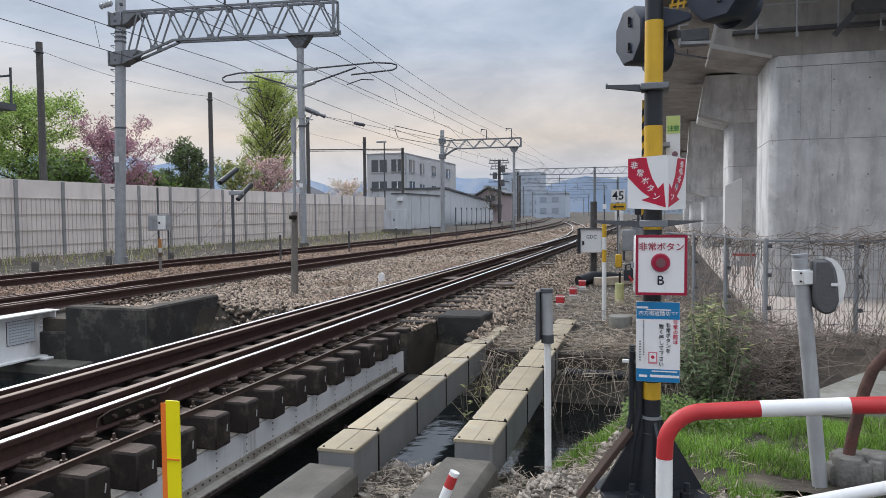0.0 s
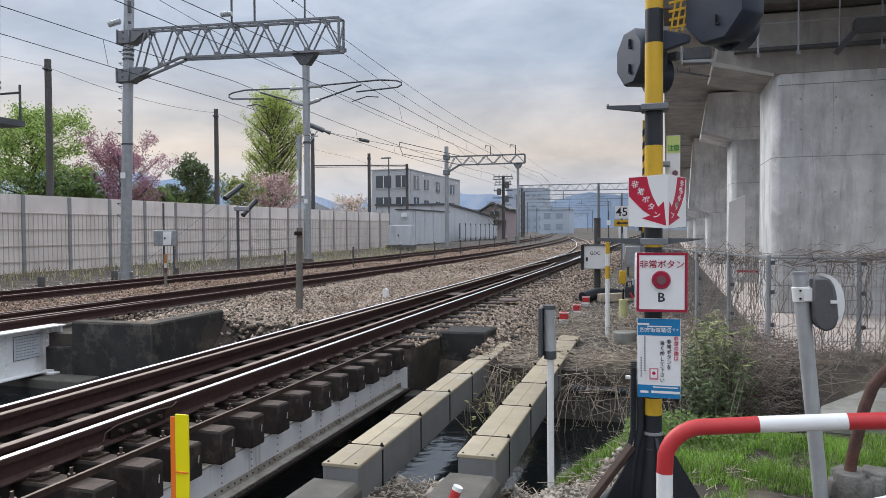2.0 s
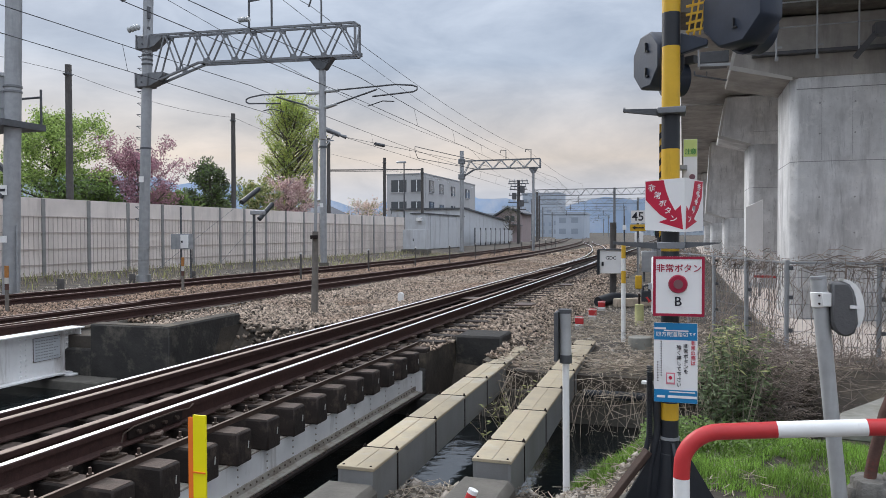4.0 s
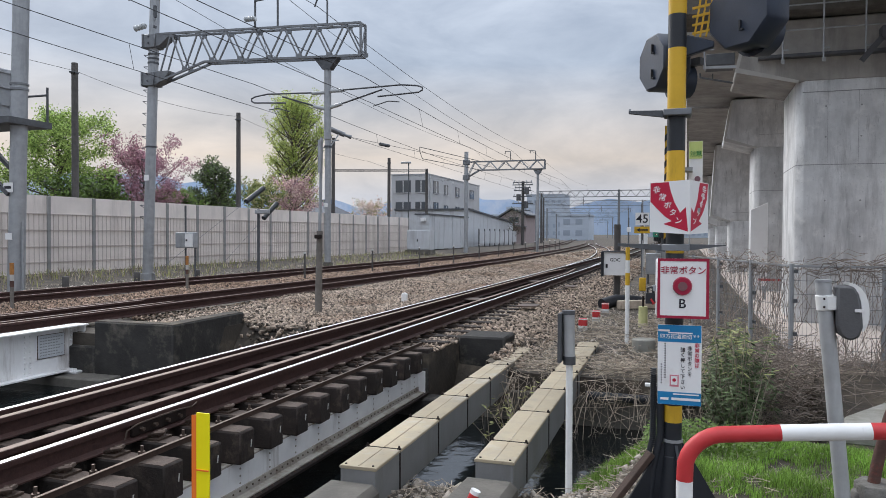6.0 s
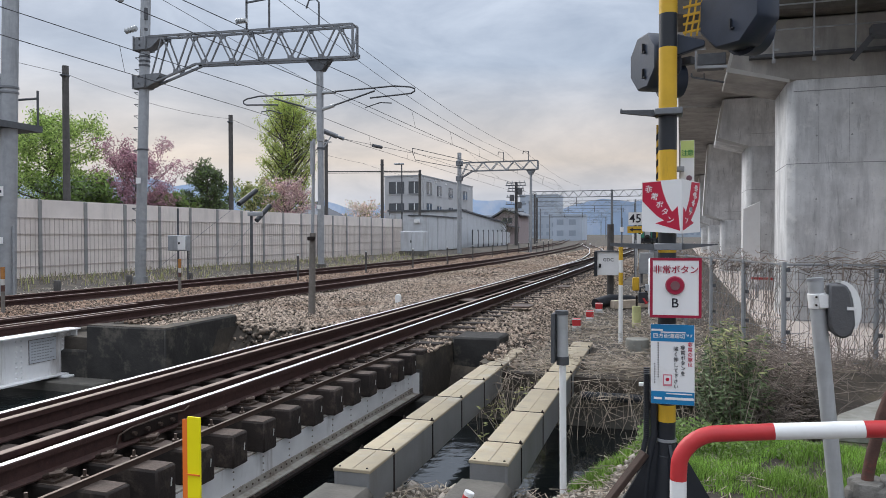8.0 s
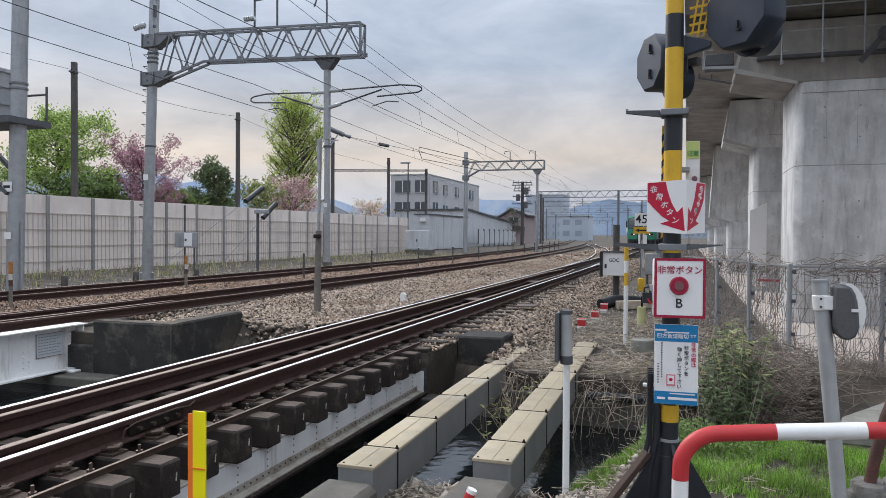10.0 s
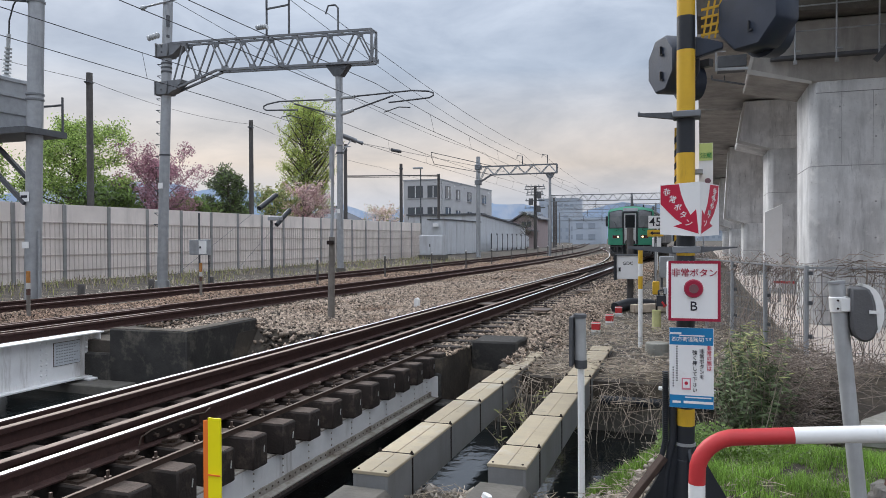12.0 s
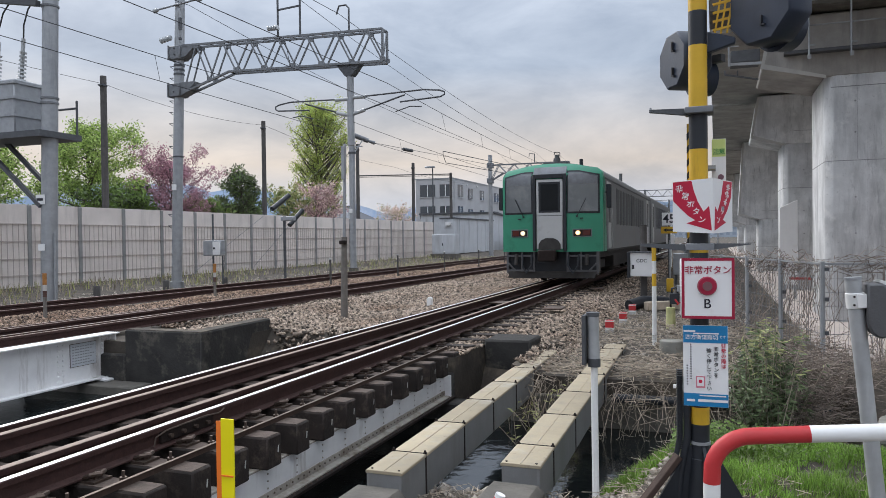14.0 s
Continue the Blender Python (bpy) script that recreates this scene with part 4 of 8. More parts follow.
def wires():
    """Each wire sags between the supports."""
    def run(name, label, pts, r, sag):
        line = [Vector(pts[0])]
        for p, q in zip(pts, pts[1:]):
            line += [Vector(p).lerp(Vector(q), k / 10) - Vector((0, 0, sag * 4 * (k / 10) * (1 - k / 10))) for k in range(1, 11)]
        g = G().path(line, r, 5)
        return solid(name, g, "wire", label, "overhead wire", "overhead wires")

    def bx(y, s):
        return sum(along(B_ROWS, y + k) for k in (-6, -3, 0, 3, 6)) / 5 + s

    ys = (-24, 21, 62, 108, 150, 195, 245, 300, 370)
    for s in (0.0, -3.95):
        cont = [(bx(y, s + (0.2 if i % 2 else -0.2)), y, 6.25 if y < 0 else 5.45 if y < 50 else 5.3) for i, y in enumerate(ys)]
        mess = [(bx(y, s), y, 7.1 if y < 0 else 6.25 if y < 50 else 6.0) for y in ys]
        run("contact_wire", "thin copper contact wire above the track", cont, 0.009, 0.02)
        run("messenger_wire", "sagging messenger wire above the contact wire", mess, 0.010, 0.3)
        g = G()
        for (p, q), (a, b) in zip(zip(cont, cont[1:]), zip(mess, mess[1:])):
            for k in range(1, 8):
                t = k / 8
                u = Vector(p).lerp(Vector(q), t)
                w = Vector(a).lerp(Vector(b), t) - Vector((0, 0, 0.3 * 4 * t * (1 - t)))
                g.tube(u, w, 0.006, n=4)
        solid("dropper_wires", g, "wire", "short dropper wires between messenger and contact wire", "overhead wire", "overhead wires", kind="stuff")
    run("feeder_wire", "high feeder wire strung from mast to mast", [(-17.5, -24, 9.7), (-17.2, 21, 9.6), (-18.0, 62, 8.9), (-23.5, 108, 8.8), (-35, 195, 8.6), (-49, 300, 8.5)], 0.010, 0.6)
    run("feeder_wire", "high feeder wire strung from mast to mast", [(-13.2, -24, 9.7), (-13.2, 21, 9.6), (-14.5, 62, 8.6), (-17, 108, 8.6), (-28, 195, 8.5)], 0.010, 0.6)
    run("feeder_wire", "high feeder wire strung from mast to mast", [(-11.3, -24, 9.4), (-11.3, 21, 8.6), (-12.6, 62, 8.4), (-14, 108, 8.5), (-24, 195, 8.4)], 0.010, 0.5)
    run("telephone_wire", "thin cable strung between concrete poles", [(-27.0, 4, 9.6), (-27.3, 27.1, 8.9), (-27.4, 40.4, 8.8), (-28, 62, 8.0), (-29, 90, 8.2)], 0.010, 0.35)


wires()


# ---------- viaduct ----------
def viaduct():
    v = thing("viaduct", (4, 20, -0.4), "grey streaked concrete railway viaduct on wide piers", "viaduct", kind="structure")
    for i, (y, e, lo, hi, tip) in enumerate(((16.0, 2.03, 4.40, 4.68, 0.90), (24.8, 1.98, 4.10, 4.36, 1.08), (37.0, 1.88, 2.02, 2.28, 1.04), (56.0, 1.95, 2.0, 2.3, 1.1), (74.0, 1.95, 2.0, 2.3, 1.1))):
        c = 0.14
        col = [(e + c, y), (7.6, y), (7.6, y + 2.2), (e + c, y + 2.2), (e, y + 2.2 - c), (e, y + c)]
        p = part("pier", G().prism(col, "z", -0.6, lo + 0.02), "concrete", v, bevel=0.02)
        for z in (2.75, 0.75):
            if z > lo - 0.3:
                continue
            q = [(a - 0.004 if a < 3 else a, b - 0.004 if b < y + 0.5 else b) for a, b in col]
            part("joint", G().prism(q, "z", z, z + 0.014), "seam", p)
        g = G().prism([(tip, hi), (e + 0.06, lo), (7.6, lo), (7.6, 5.64), (tip + 0.2, 5.64)], "y", y - 0.004, y + 2.25)
        # first cap takes the darker mix: its underside shade is painted in
        cap = part("pier_cap", g, "concrete_shaded" if i == 0 else "concrete", v, bevel=0.03)
        # pale strip round the rim: the cap's sky-lit chamfer put in as colour
        part("cap_edge", G().prism([(tip - 0.03, hi - 0.02), (e + 0.02, lo - 0.03), (e + 0.02, lo + 0.03), (tip + 0.05, hi + 0.06), (tip + 0.24, 5.6), (tip + 0.17, 5.6)], "y", y - 0.03, y - 0.008), "concrete_pale", cap)
        part("cap_joint", G().box(e + 0.1, 7.6, y - 0.0075, y - 0.004, 4.18 if i == 0 else lo + 0.4, 4.194 if i == 0 else lo + 0.41), "seam", cap)
        for k in range(4):
            for z in (1.35, 2.05, 3.3, 3.9):
                if z < lo - 0.2:
                    part("tie_hole", G().tube((2.55 + 0.62 * k, y - 0.002, z), (2.55 + 0.62 * k, y + 0.01, z), 0.018, n=8), "seam", p)
        if i == 0:
            for xs in (2.58, 3.12):
                part("form_seam", G().box(xs, xs + 0.005, y - 0.003, y, 2.78, 4.18), "seam", p)
    for y0, y1 in ((15.55, 16.9), (17.3, 26.6), (27.0, 41.0), (41.4, 57), (57.4, 75), (75.4, 120)):
        # end segment in dark old concrete: overhead shade given as colour
        part("deck", G().prism([(-0.08, 5.78), (2.6, 5.66), (9.6, 5.66), (9.6, 7.4), (-0.12, 7.4)], "y", y0, y1), "concrete_old" if y0 < 16 else "concrete_shaded", v, bevel=0.02)
    # unseen slab, added above the view to darken the top of the pier
    part("road_span", G().prism([(1.5, 6.72), (9.6, 6.72), (9.6, 8.4), (0.9, 8.4), (0.9, 7.9)], "y", 5.0, 15.5), "concrete_shaded", v, "added slab above the view that shades the pier top", bevel=0.02)
    part("parapet", G().box(-0.12, 0.08, 15.55, 120, 7.4, 8.6), "concrete_shaded", v)
    part("deck_far_side", G().box(9.6, 10.0, 15.55, 120, 5.66, 8.6), "concrete", v)
    tr = part("drain_trough", G().box(0.30, 0.82, 15.0, 15.6, 4.62, 4.84), "galv_dark", v, bevel=0.01)
    part("trough_frame", G().bar((0.27, 15.0, 4.55), (0.27, 15.0, 4.98), 0.03).bar((0.27, 15.0, 4.92), (0.45, 15.0, 4.92), 0.02).bar((0.30, 14.98, 4.58), (0.84, 14.98, 4.56), 0.05), "galv", tr)
    part("bracket", G().bar((0.20, 15.2, 4.44), (0.80, 15.2, 4.30), 0.03).bar((0.20, 15.2, 4.44), (0.20, 15.2, 4.52), 0.03).bar((0.43, 15.2, 4.39), (0.43, 15.2, 4.5), 0.02), "galv_dark", v)
    part("walkway", G().box(1.3, 8.5, 15.78, 15.99, 4.86, 4.92), "galv_dark", v)
    part("cable_tray", G().box(3.30, 8.5, 15.05, 15.35, 4.95, 5.16), "galv_dark", v)
    part("tray_bracket", G().bar((3.0, 15.2, 4.58), (3.34, 15.2, 5.0), 0.10), "galv_dark", v)
    for k in range(6):
        po = part("rail_post", G().tube((1.68 + k * 0.70, 15.3, 4.7), (1.68 + k * 0.70, 15.3, 5.9), 0.016, n=6), "galv", v)
        part("rail_clamp", G().box(1.65 + k * 0.70, 1.71 + k * 0.70, 15.24, 15.28, 4.62, 4.70).box(1.69 + k * 0.70, 1.78 + k * 0.70, 15.25, 15.29, 4.86, 4.89), "galv", po)
    for z in (5.25, 5.72):
        part("hand_rail", G().tube((1.5, 15.3, z), (5.4, 15.3, z), 0.014, n=6), "galv", v)
    solid("viaduct_floor", G().box(1.45, 10.5, 11.35, 120, -0.42, -0.37), mat("beige_paving", (0.58, 0.51, 0.46), 0.9, var=0.2, scale=1.5, bump=0.2, dirt=(0.44, 0.385, 0.345), dirt_amt=0.4), "beige concrete paving under the viaduct", "paving", kind="structure")
    wp = thing("panel_board", (1.9, 21.5, -0.4), "white sheet panel standing beside the pier", "panel")
    part("board", G().prism([(1.62, 2.05), (2.05, 2.25), (2.05, 0.0), (1.62, 0.0)], "y", 21.4, 21.48), "white", wp, bevel=0.01)
    part("foot", G().box(1.7, 1.77, 21.4, 21.48, -0.4, 0.0).box(1.95, 2.02, 21.4, 21.48, -0.4, 0.0), "galv", wp)
    part("base_rail", G().box(1.8, 2.9, 20.9, 20.98, 0.16, 0.22), "red_paint", wp)


viaduct()


# ---------- train ----------
def rounded(hw, z0, z1, r_top):
    """Half section of a car body, mirrored: (x, z) outline."""
    pts = [(-hw, z0), (hw, z0), (hw, z1 - 0.75)]
    for k in range(7):
        a = k / 6 * math.pi / 2
        pts.append((hw - 0.30 + 0.30 * math.cos(a), z1 - 0.40 + 0.27 * math.sin(a)))
    pts += [(0.60, z1 - 0.03), (0.3, z1 - 0.006), (0, z1)]
    return pts + [(-x, z) for x, z in reversed(pts[2:-1])]


def make_train():
    t = thing("diesel_railcar", (0, 0, 0), "green and silver two-car diesel train with lit headlamps", "train")
    hw, z0, zt, ln = 1.36, 0.92, 3.45, 15.8
    for car in range(2):
        y0 = car * (ln + 0.5)
        sec = rounded(hw, z0, zt, 0.4)
        body = part("body", G().prism(sec, "y", y0 + (0.5 if car == 0 else 0.12), y0 + ln), "train_steel", t, "ribbed stainless car body")
        roof = [(x * 0.93, z + 0.02) for x, z in sec if z > zt - 0.40]
        part("roof", G().prism(roof, "y", y0 + 0.5, y0 + ln), "train_roof", body)
        for s in (-1, 1):
            for z in (1.25, 1.45, 1.65):
                part("rib", G().box(s * hw - 0.006, s * hw + 0.006, y0 + 0.9, y0 + ln, z, z + 0.03), "train_steel", body)
            wins = [2.45 + k * 0.86 for k in range(13)]
            for k, w in enumerate(wins):
                if k in (0, 12):
                    continue
                wd = part("window", G().box(s * hw - 0.012, s * hw + 0.008, y0 + w, y0 + w + 0.62, 1.72, 2.84), "train_window", body)
                part("window_frame", G().box(s * hw - 0.008, s * hw + 0.012, y0 + w - 0.04, y0 + w, 1.70, 2.86), "galv_dark", wd)
            for w in (1.0, 14.0):
                d = part("side_door", G().box(s * hw - 0.01, s * hw + 0.014, y0 + w, y0 + w + 0.9, 1.0, 2.95), "train_grey", body, bevel=0.01)
                part("door_window", G().box(s * hw - 0.005, s * hw + 0.02, y0 + w + 0.2, y0 + w + 0.7, 1.75, 2.80), "train_window", d)
        # under floor
        part("underframe", G().box(-1.15, 1.15, y0 + 0.4, y0 + ln - 0.3, 0.72, z0), "underframe", t)
        for a, b, w in ((4.6, 6.4, 1.1), (6.8, 9.0, 1.05), (9.4, 10.8, 1.1)):
            part("equipment_box", G().box(-w, w, y0 + a, y0 + b, 0.30, 0.74), "underframe", t, bevel=0.03)
        for yb in (2.6, 13.2):
            part("bogie_frame", G().box(-0.95, -0.85, y0 + yb - 1.1, y0 + yb + 1.1, 0.35, 0.62).box(0.85, 0.95, y0 + yb - 1.1, y0 + yb + 1.1, 0.35, 0.62).box(-0.9, 0.9, y0 + yb - 0.2, y0 + yb + 0.2, 0.4, 0.7), "underframe", t, bevel=0.02)
            for ya in (-0.9, 0.9):
                for s in (-0.56, 0.56):
                    part("wheel", G().tube((s - 0.06, y0 + yb + ya, 0.38), (s + 0.06, y0 + yb + ya, 0.38), 0.38, n=24), "iron", t)
                part("axle", G().tube((-0.6, y0 + yb + ya, 0.38), (0.6, y0 + yb + ya, 0.38), 0.07), "iron", t)
    # front end: a flat door between panels that curve back to the corners, and a domed brow
    def nose(x, z):
        return 0.27 * max(0.0, (abs(x) - 0.46) / 0.90) ** 1.7 + 0.34 * max(0.0, (z - 2.95) / 0.5) ** 1.9

    def half(z):
        if z < zt - 0.40:
            return hw
        if z < zt - 0.13:
            return hw - 0.30 + 0.30 * math.sqrt(max(0.0, 1 - ((z - zt + 0.40) / 0.275) ** 2))
        return max(0.02, 1.0 * math.sqrt(max(0.0, (zt - z) / 0.13)))

    def on_nose(xa, xb, lo, hi, d, n=8, m=6):
        """A panel bent to the front, standing d proud of it."""
        g = G()
        for back in (0.0, 0.03):
            for j in range(m + 1):
                for i in range(n + 1):
                    x = xa + (xb - xa) * i / n
                    z = lo(x) + (hi(x) - lo(x)) * j / m
                    g.v.append((x, nose(x, z) - d + back, z))
        w, o = n + 1, (n + 1) * (m + 1)
        for j in range(m):
            for i in range(n):
                a = j * w + i
                g.f += [(a, a + 1, a + w + 1, a + w), (o + a, o + a + w, o + a + w + 1, o + a + 1)]
        ring = [i for i in range(w)] + [j * w + n for j in range(1, m + 1)] + [m * w + i for i in range(n - 1, -1, -1)] + [j * w for j in range(m - 1, 0, -1)]
        g.f += [(p, o + p, o + q, q) for p, q in zip(ring, ring[1:] + ring[:1])]
        return g

    zs = [z0 + (2.95 - z0) * k / 8 for k in range(9)] + [3.05, 3.12, 3.18, 3.24, 3.29, 3.33, 3.37, 3.40, 3.425, 3.44, 3.448]
    n = 28
    skin = G()
    for z in zs:
        skin.v += [(half(z) * (2 * i / n - 1), nose(half(z) * (2 * i / n - 1), z), z) for i in range(n + 1)]
    skin.f = [(j * (n + 1) + i, j * (n + 1) + i + 1, (j + 1) * (n + 1) + i + 1, (j + 1) * (n + 1) + i) for j in range(len(zs) - 1) for i in range(n)]
    rim = [j * (n + 1) for j in range(len(zs) - 1, -1, -1)] + [i for i in range(1, n + 1)] + [j * (n + 1) + n for j in range(1, len(zs))]
    o = len(skin.v)
    skin.v += [(skin.v[p][0], 0.56, skin.v[p][2]) for p in rim]
    skin.f += [(rim[k], o + k, o + k + 1, rim[k + 1]) for k in range(len(rim) - 1)]
    part("front", skin, "train_green", t, "green painted cab front with a domed brow")
    for s in (-1, 1):
        part("cab_side", G().prism([(0.5, z0), (0.95, z0), (0.66, 3.0), (0.5, 3.05)], "x", s * (hw + 0.001), s * (hw + 0.009)), "train_green", t, "green corner panel beside the cab")
        top = lambda x: 3.17 if abs(x) < 0.74 else 3.17 - 0.22 * (abs(x) - 0.74)
        gk = part("gasket", on_nose(s * 0.455, s * 1.285, lambda x: 2.00, lambda x: top(x) + 0.045, 0.012), "black", t)
        part("windscreen", on_nose(s * 0.495, s * 1.245, lambda x: 2.05, top, 0.022), "train_screen", gk, "large dusty cab windscreen greyed with sky reflection")
        part("blind", on_nose(s * 0.52, s * 1.22, lambda x: 2.82, lambda x: top(x) - 0.03, 0.0235, m=2), "galv_mid", gk, "grey sun blind across the top of the windscreen")
        part("wiper", G().bar((s * 0.72, nose(0.72, 1.95) - 0.05, 1.92), (s * 0.95, nose(0.95, 2.3) - 0.05, 2.42), 0.018).tube((s * 0.72, nose(0.72, 1.95) - 0.05, 1.92), (s * 0.72, nose(0.72, 1.95), 1.92), 0.025, n=8), "black", t)
        yl = nose(0.84, 1.45)
        hl = part("lamp_bezel", on_nose(s * 0.60, s * 1.09, lambda x: 1.34, lambda x: 1.565, 0.02, m=1), "galv_mid", t, "pale rectangular lamp surround")
        part("lamp_well", on_nose(s * 0.625, s * 1.065, lambda x: 1.365, lambda x: 1.54, 0.024, m=1), "iron", hl)
        part("headlamp", G().tube((s * 0.74, nose(0.74, 1.45) - 0.045, 1.452), (s * 0.74, nose(0.74, 1.45) - 0.02, 1.452), 0.066, n=18), "headlamp" if s > 0 else "headlamp_dim", hl, "lit headlamp")
        part("lamp_bulb", G().tube((s * 0.74, nose(0.74, 1.45) - 0.05, 1.455), (s * 0.74, nose(0.74, 1.45) - 0.04, 1.455), 0.036 if s > 0 else 0.028, n=14), "lamp_core", hl)
        part("tail_lamp", on_nose(s * 0.86, s * 1.04, lambda x: 1.385, lambda x: 1.52, 0.03, m=1), "tail_dark", hl)
        part("grab_iron", G().bar((s * 0.80, nose(0.8, 1.85) - 0.04, 1.86), (s * 0.88, nose(0.88, 1.85) - 0.04, 1.86), 0.03), "black", t)
        part("mirror", G().box(s * 1.42, s * 1.54, 0.50, 0.70, 2.15, 2.82).bar((s * 1.36, 0.66, 2.6), (s * 1.48, 0.62, 2.6), 0.03), "black", t, bevel=0.02)
        part("hand_pole", G().tube((s * 1.39, 1.0, 1.0), (s * 1.39, 1.0, 2.2), 0.02, n=8).tube((s * 1.39, 2.0, 1.0), (s * 1.39, 2.0, 2.2), 0.02, n=8), "zinc", t)
        part("skirt_line", G().box(s * hw - 0.01, s * hw + 0.012, 1.0, 15.7, 0.90, 0.96), "underframe", t)
        part("eaves_gutter", G().box(s * hw - 0.02, s * hw + 0.02, 0.6, 15.7, 2.99, 3.03), "galv_dark", t)
        part("pilot_frame", G().box(s * 1.22 - 0.03, s * 1.22 + 0.03, 0.18, 0.5, 0.30, z0).box(s * 0.45 - 0.02, s * 0.45 + 0.02, 0.02, 0.08, 0.35, z0).bar((s * 0.45, 0.05, 0.80), (s * 1.22, 0.2, 0.80), 0.04).bar((s * 0.45, 0.05, 0.38), (s * 1.22, 0.2, 0.38), 0.05).bar((s * 1.0, 0.16, 0.38), (s * 1.22, 0.2, 0.62), 0.04).box(s * 0.8 - 0.02, s * 0.8 + 0.02, 0.1, 0.14, 0.35, z0), "pilot", t)
        part("hose", G().path([(s * 0.50, -0.02, 0.85), (s * 0.48, -0.12, 0.55), (s * 0.62, -0.14, 0.32), (s * 0.74, -0.08, 0.50), (s * 0.76, 0.0, 0.85)], 0.026), "black", t)
        part("brake_cock", G().tube((s * 0.95, 0.05, 0.55), (s * 0.95, 0.12, 0.85), 0.05, n=8), "underframe", t)
    dr = part("gangway_door", G().box(-0.36, 0.36, -0.06, -0.01, 1.0, 2.98), "train_grey", t, "grey gangway door in the middle of the front", bevel=0.02)
    part("door_gasket", G().box(-0.29, 0.29, -0.066, -0.056, 2.03, 2.90), "black", dr, bevel=0.03)
    part("door_window", G().box(-0.235, 0.235, -0.074, -0.064, 2.09, 2.84), "train_window", dr, bevel=0.02)
    part("door_surround", G().box(-0.45, -0.37, -0.085, -0.01, 0.95, 3.12).box(0.37, 0.45, -0.085, -0.01, 0.95, 3.12).box(-0.37, 0.37, -0.085, -0.01, 3.0, 3.12), "black", t, bevel=0.006)
    part("step_plate", G().prism([(-0.30, 0.98), (0.30, 0.98), (0.29, 1.14), (0.22, 1.25), (0.10, 1.31), (-0.10, 1.31), (-0.22, 1.25), (-0.29, 1.14)], "y", -0.10, -0.058), "underframe", dr)
    part("door_handle", G().tube((-0.31, -0.09, 1.78), (-0.24, -0.09, 1.79), 0.014, n=8), "zinc", dr)
    part("kick_line", G().box(-0.34, 0.34, -0.064, -0.058, 1.94, 1.955), "pilot", dr)
    part("sign_box", on_nose(-0.44, 0.44, lambda x: 3.10, lambda x: 3.34, 0.03), "galv_mid", t, "grey destination box over the door")
    part("coupler", G().box(-0.16, 0.16, -0.45, 0.2, 0.68, 0.94).box(-0.24, 0.24, -0.5, -0.35, 0.66, 0.98), "iron", t, bevel=0.03)
    part("plough", G().prism([(-1.16, 0.16), (1.16, 0.16), (1.20, 0.36), (-1.20, 0.36)], "y", 0.14, 0.24), "underframe", t, bevel=0.01)
    # solid black box stands in for the shaded void behind the pilot
    part("coupler_recess", G().box(-1.2, 1.2, 0.3, 0.5, 0.30, z0), "black", t)
    rf = part("roof_horn", G().tube((0.05, 0.8, zt), (0.05, 0.8, zt + 0.20), 0.12, 0.09, 12).tube((0.05, 0.8, zt + 0.20), (0.05, 0.8, zt + 0.30), 0.06, n=10).box(-0.30, 0.38, 0.65, 0.95, zt - 0.02, zt + 0.06), "pilot", t, "horn on the roof")
    part("aerial", G().tube((0.75, 0.6, zt - 0.1), (0.75, 0.6, zt + 0.12), 0.05, n=8), "black", t)
    part("exhaust", G().box(-0.3, 0.3, 4.2, 5.4, zt - 0.02, zt + 0.16), "pilot", t, bevel=0.03)
    part("exhaust_pipe", G().tube((0.85, 9.0, zt - 0.1), (0.85, 9.0, zt + 0.35), 0.06), "pilot", t)
    part("gangway_bellows", G().box(-0.5, 0.5, 15.8, 16.3, 1.0, 3.1), "black", t)
    # the bodies are 2.9 m wide, over wheels of the narrow gauge
    for ob in t.children_recursive:
        if not ob.name.startswith(("wheel", "axle")):
            ob.data.transform(Matrix.Diagonal((1.068, 1, 1, 1)))
    return t


TRAIN = make_train()




# ---------- crossing equipment ----------
def letters(name, string, size, m, material, parent, extrude=0.0006):
    """Writing as a mesh, centred, in the plane of m."""
    cu = bpy.data.curves.new(name, "FONT")
    cu.body, cu.size, cu.align_x, cu.align_y, cu.extrude, cu.resolution_u, cu.offset = string, size, "CENTER", "CENTER", extrude, 3, size * 0.009
    tmp = bpy.data.objects.new("tmp", cu)
    scene.collection.objects.link(tmp)
    bpy.context.view_layer.update()
    me = bpy.data.meshes.new_from_object(tmp.evaluated_get(bpy.context.evaluated_depsgraph_get()))
    bpy.data.objects.remove(tmp)
    me.transform(Matrix.Translation(-BASE[parent.name]) @ m)
    me.materials.clear()
    me.materials.append(M[material])
    ob = new(name, me)
    ob.parent = parent
    BASE[ob.name] = BASE[parent.name]
    return ob


def upright(x, y, z, rz=0.0):
    """A plane that faces back along -y, turned by rz degrees."""
    return pose(x, y, z, 90, 0, rz)


def flat(poly, m, thick):
    """A flat shape of (u, v) points in the plane of m."""
    g = G().prism(poly, "z", 0.0, thick)
    return g.turned(m)


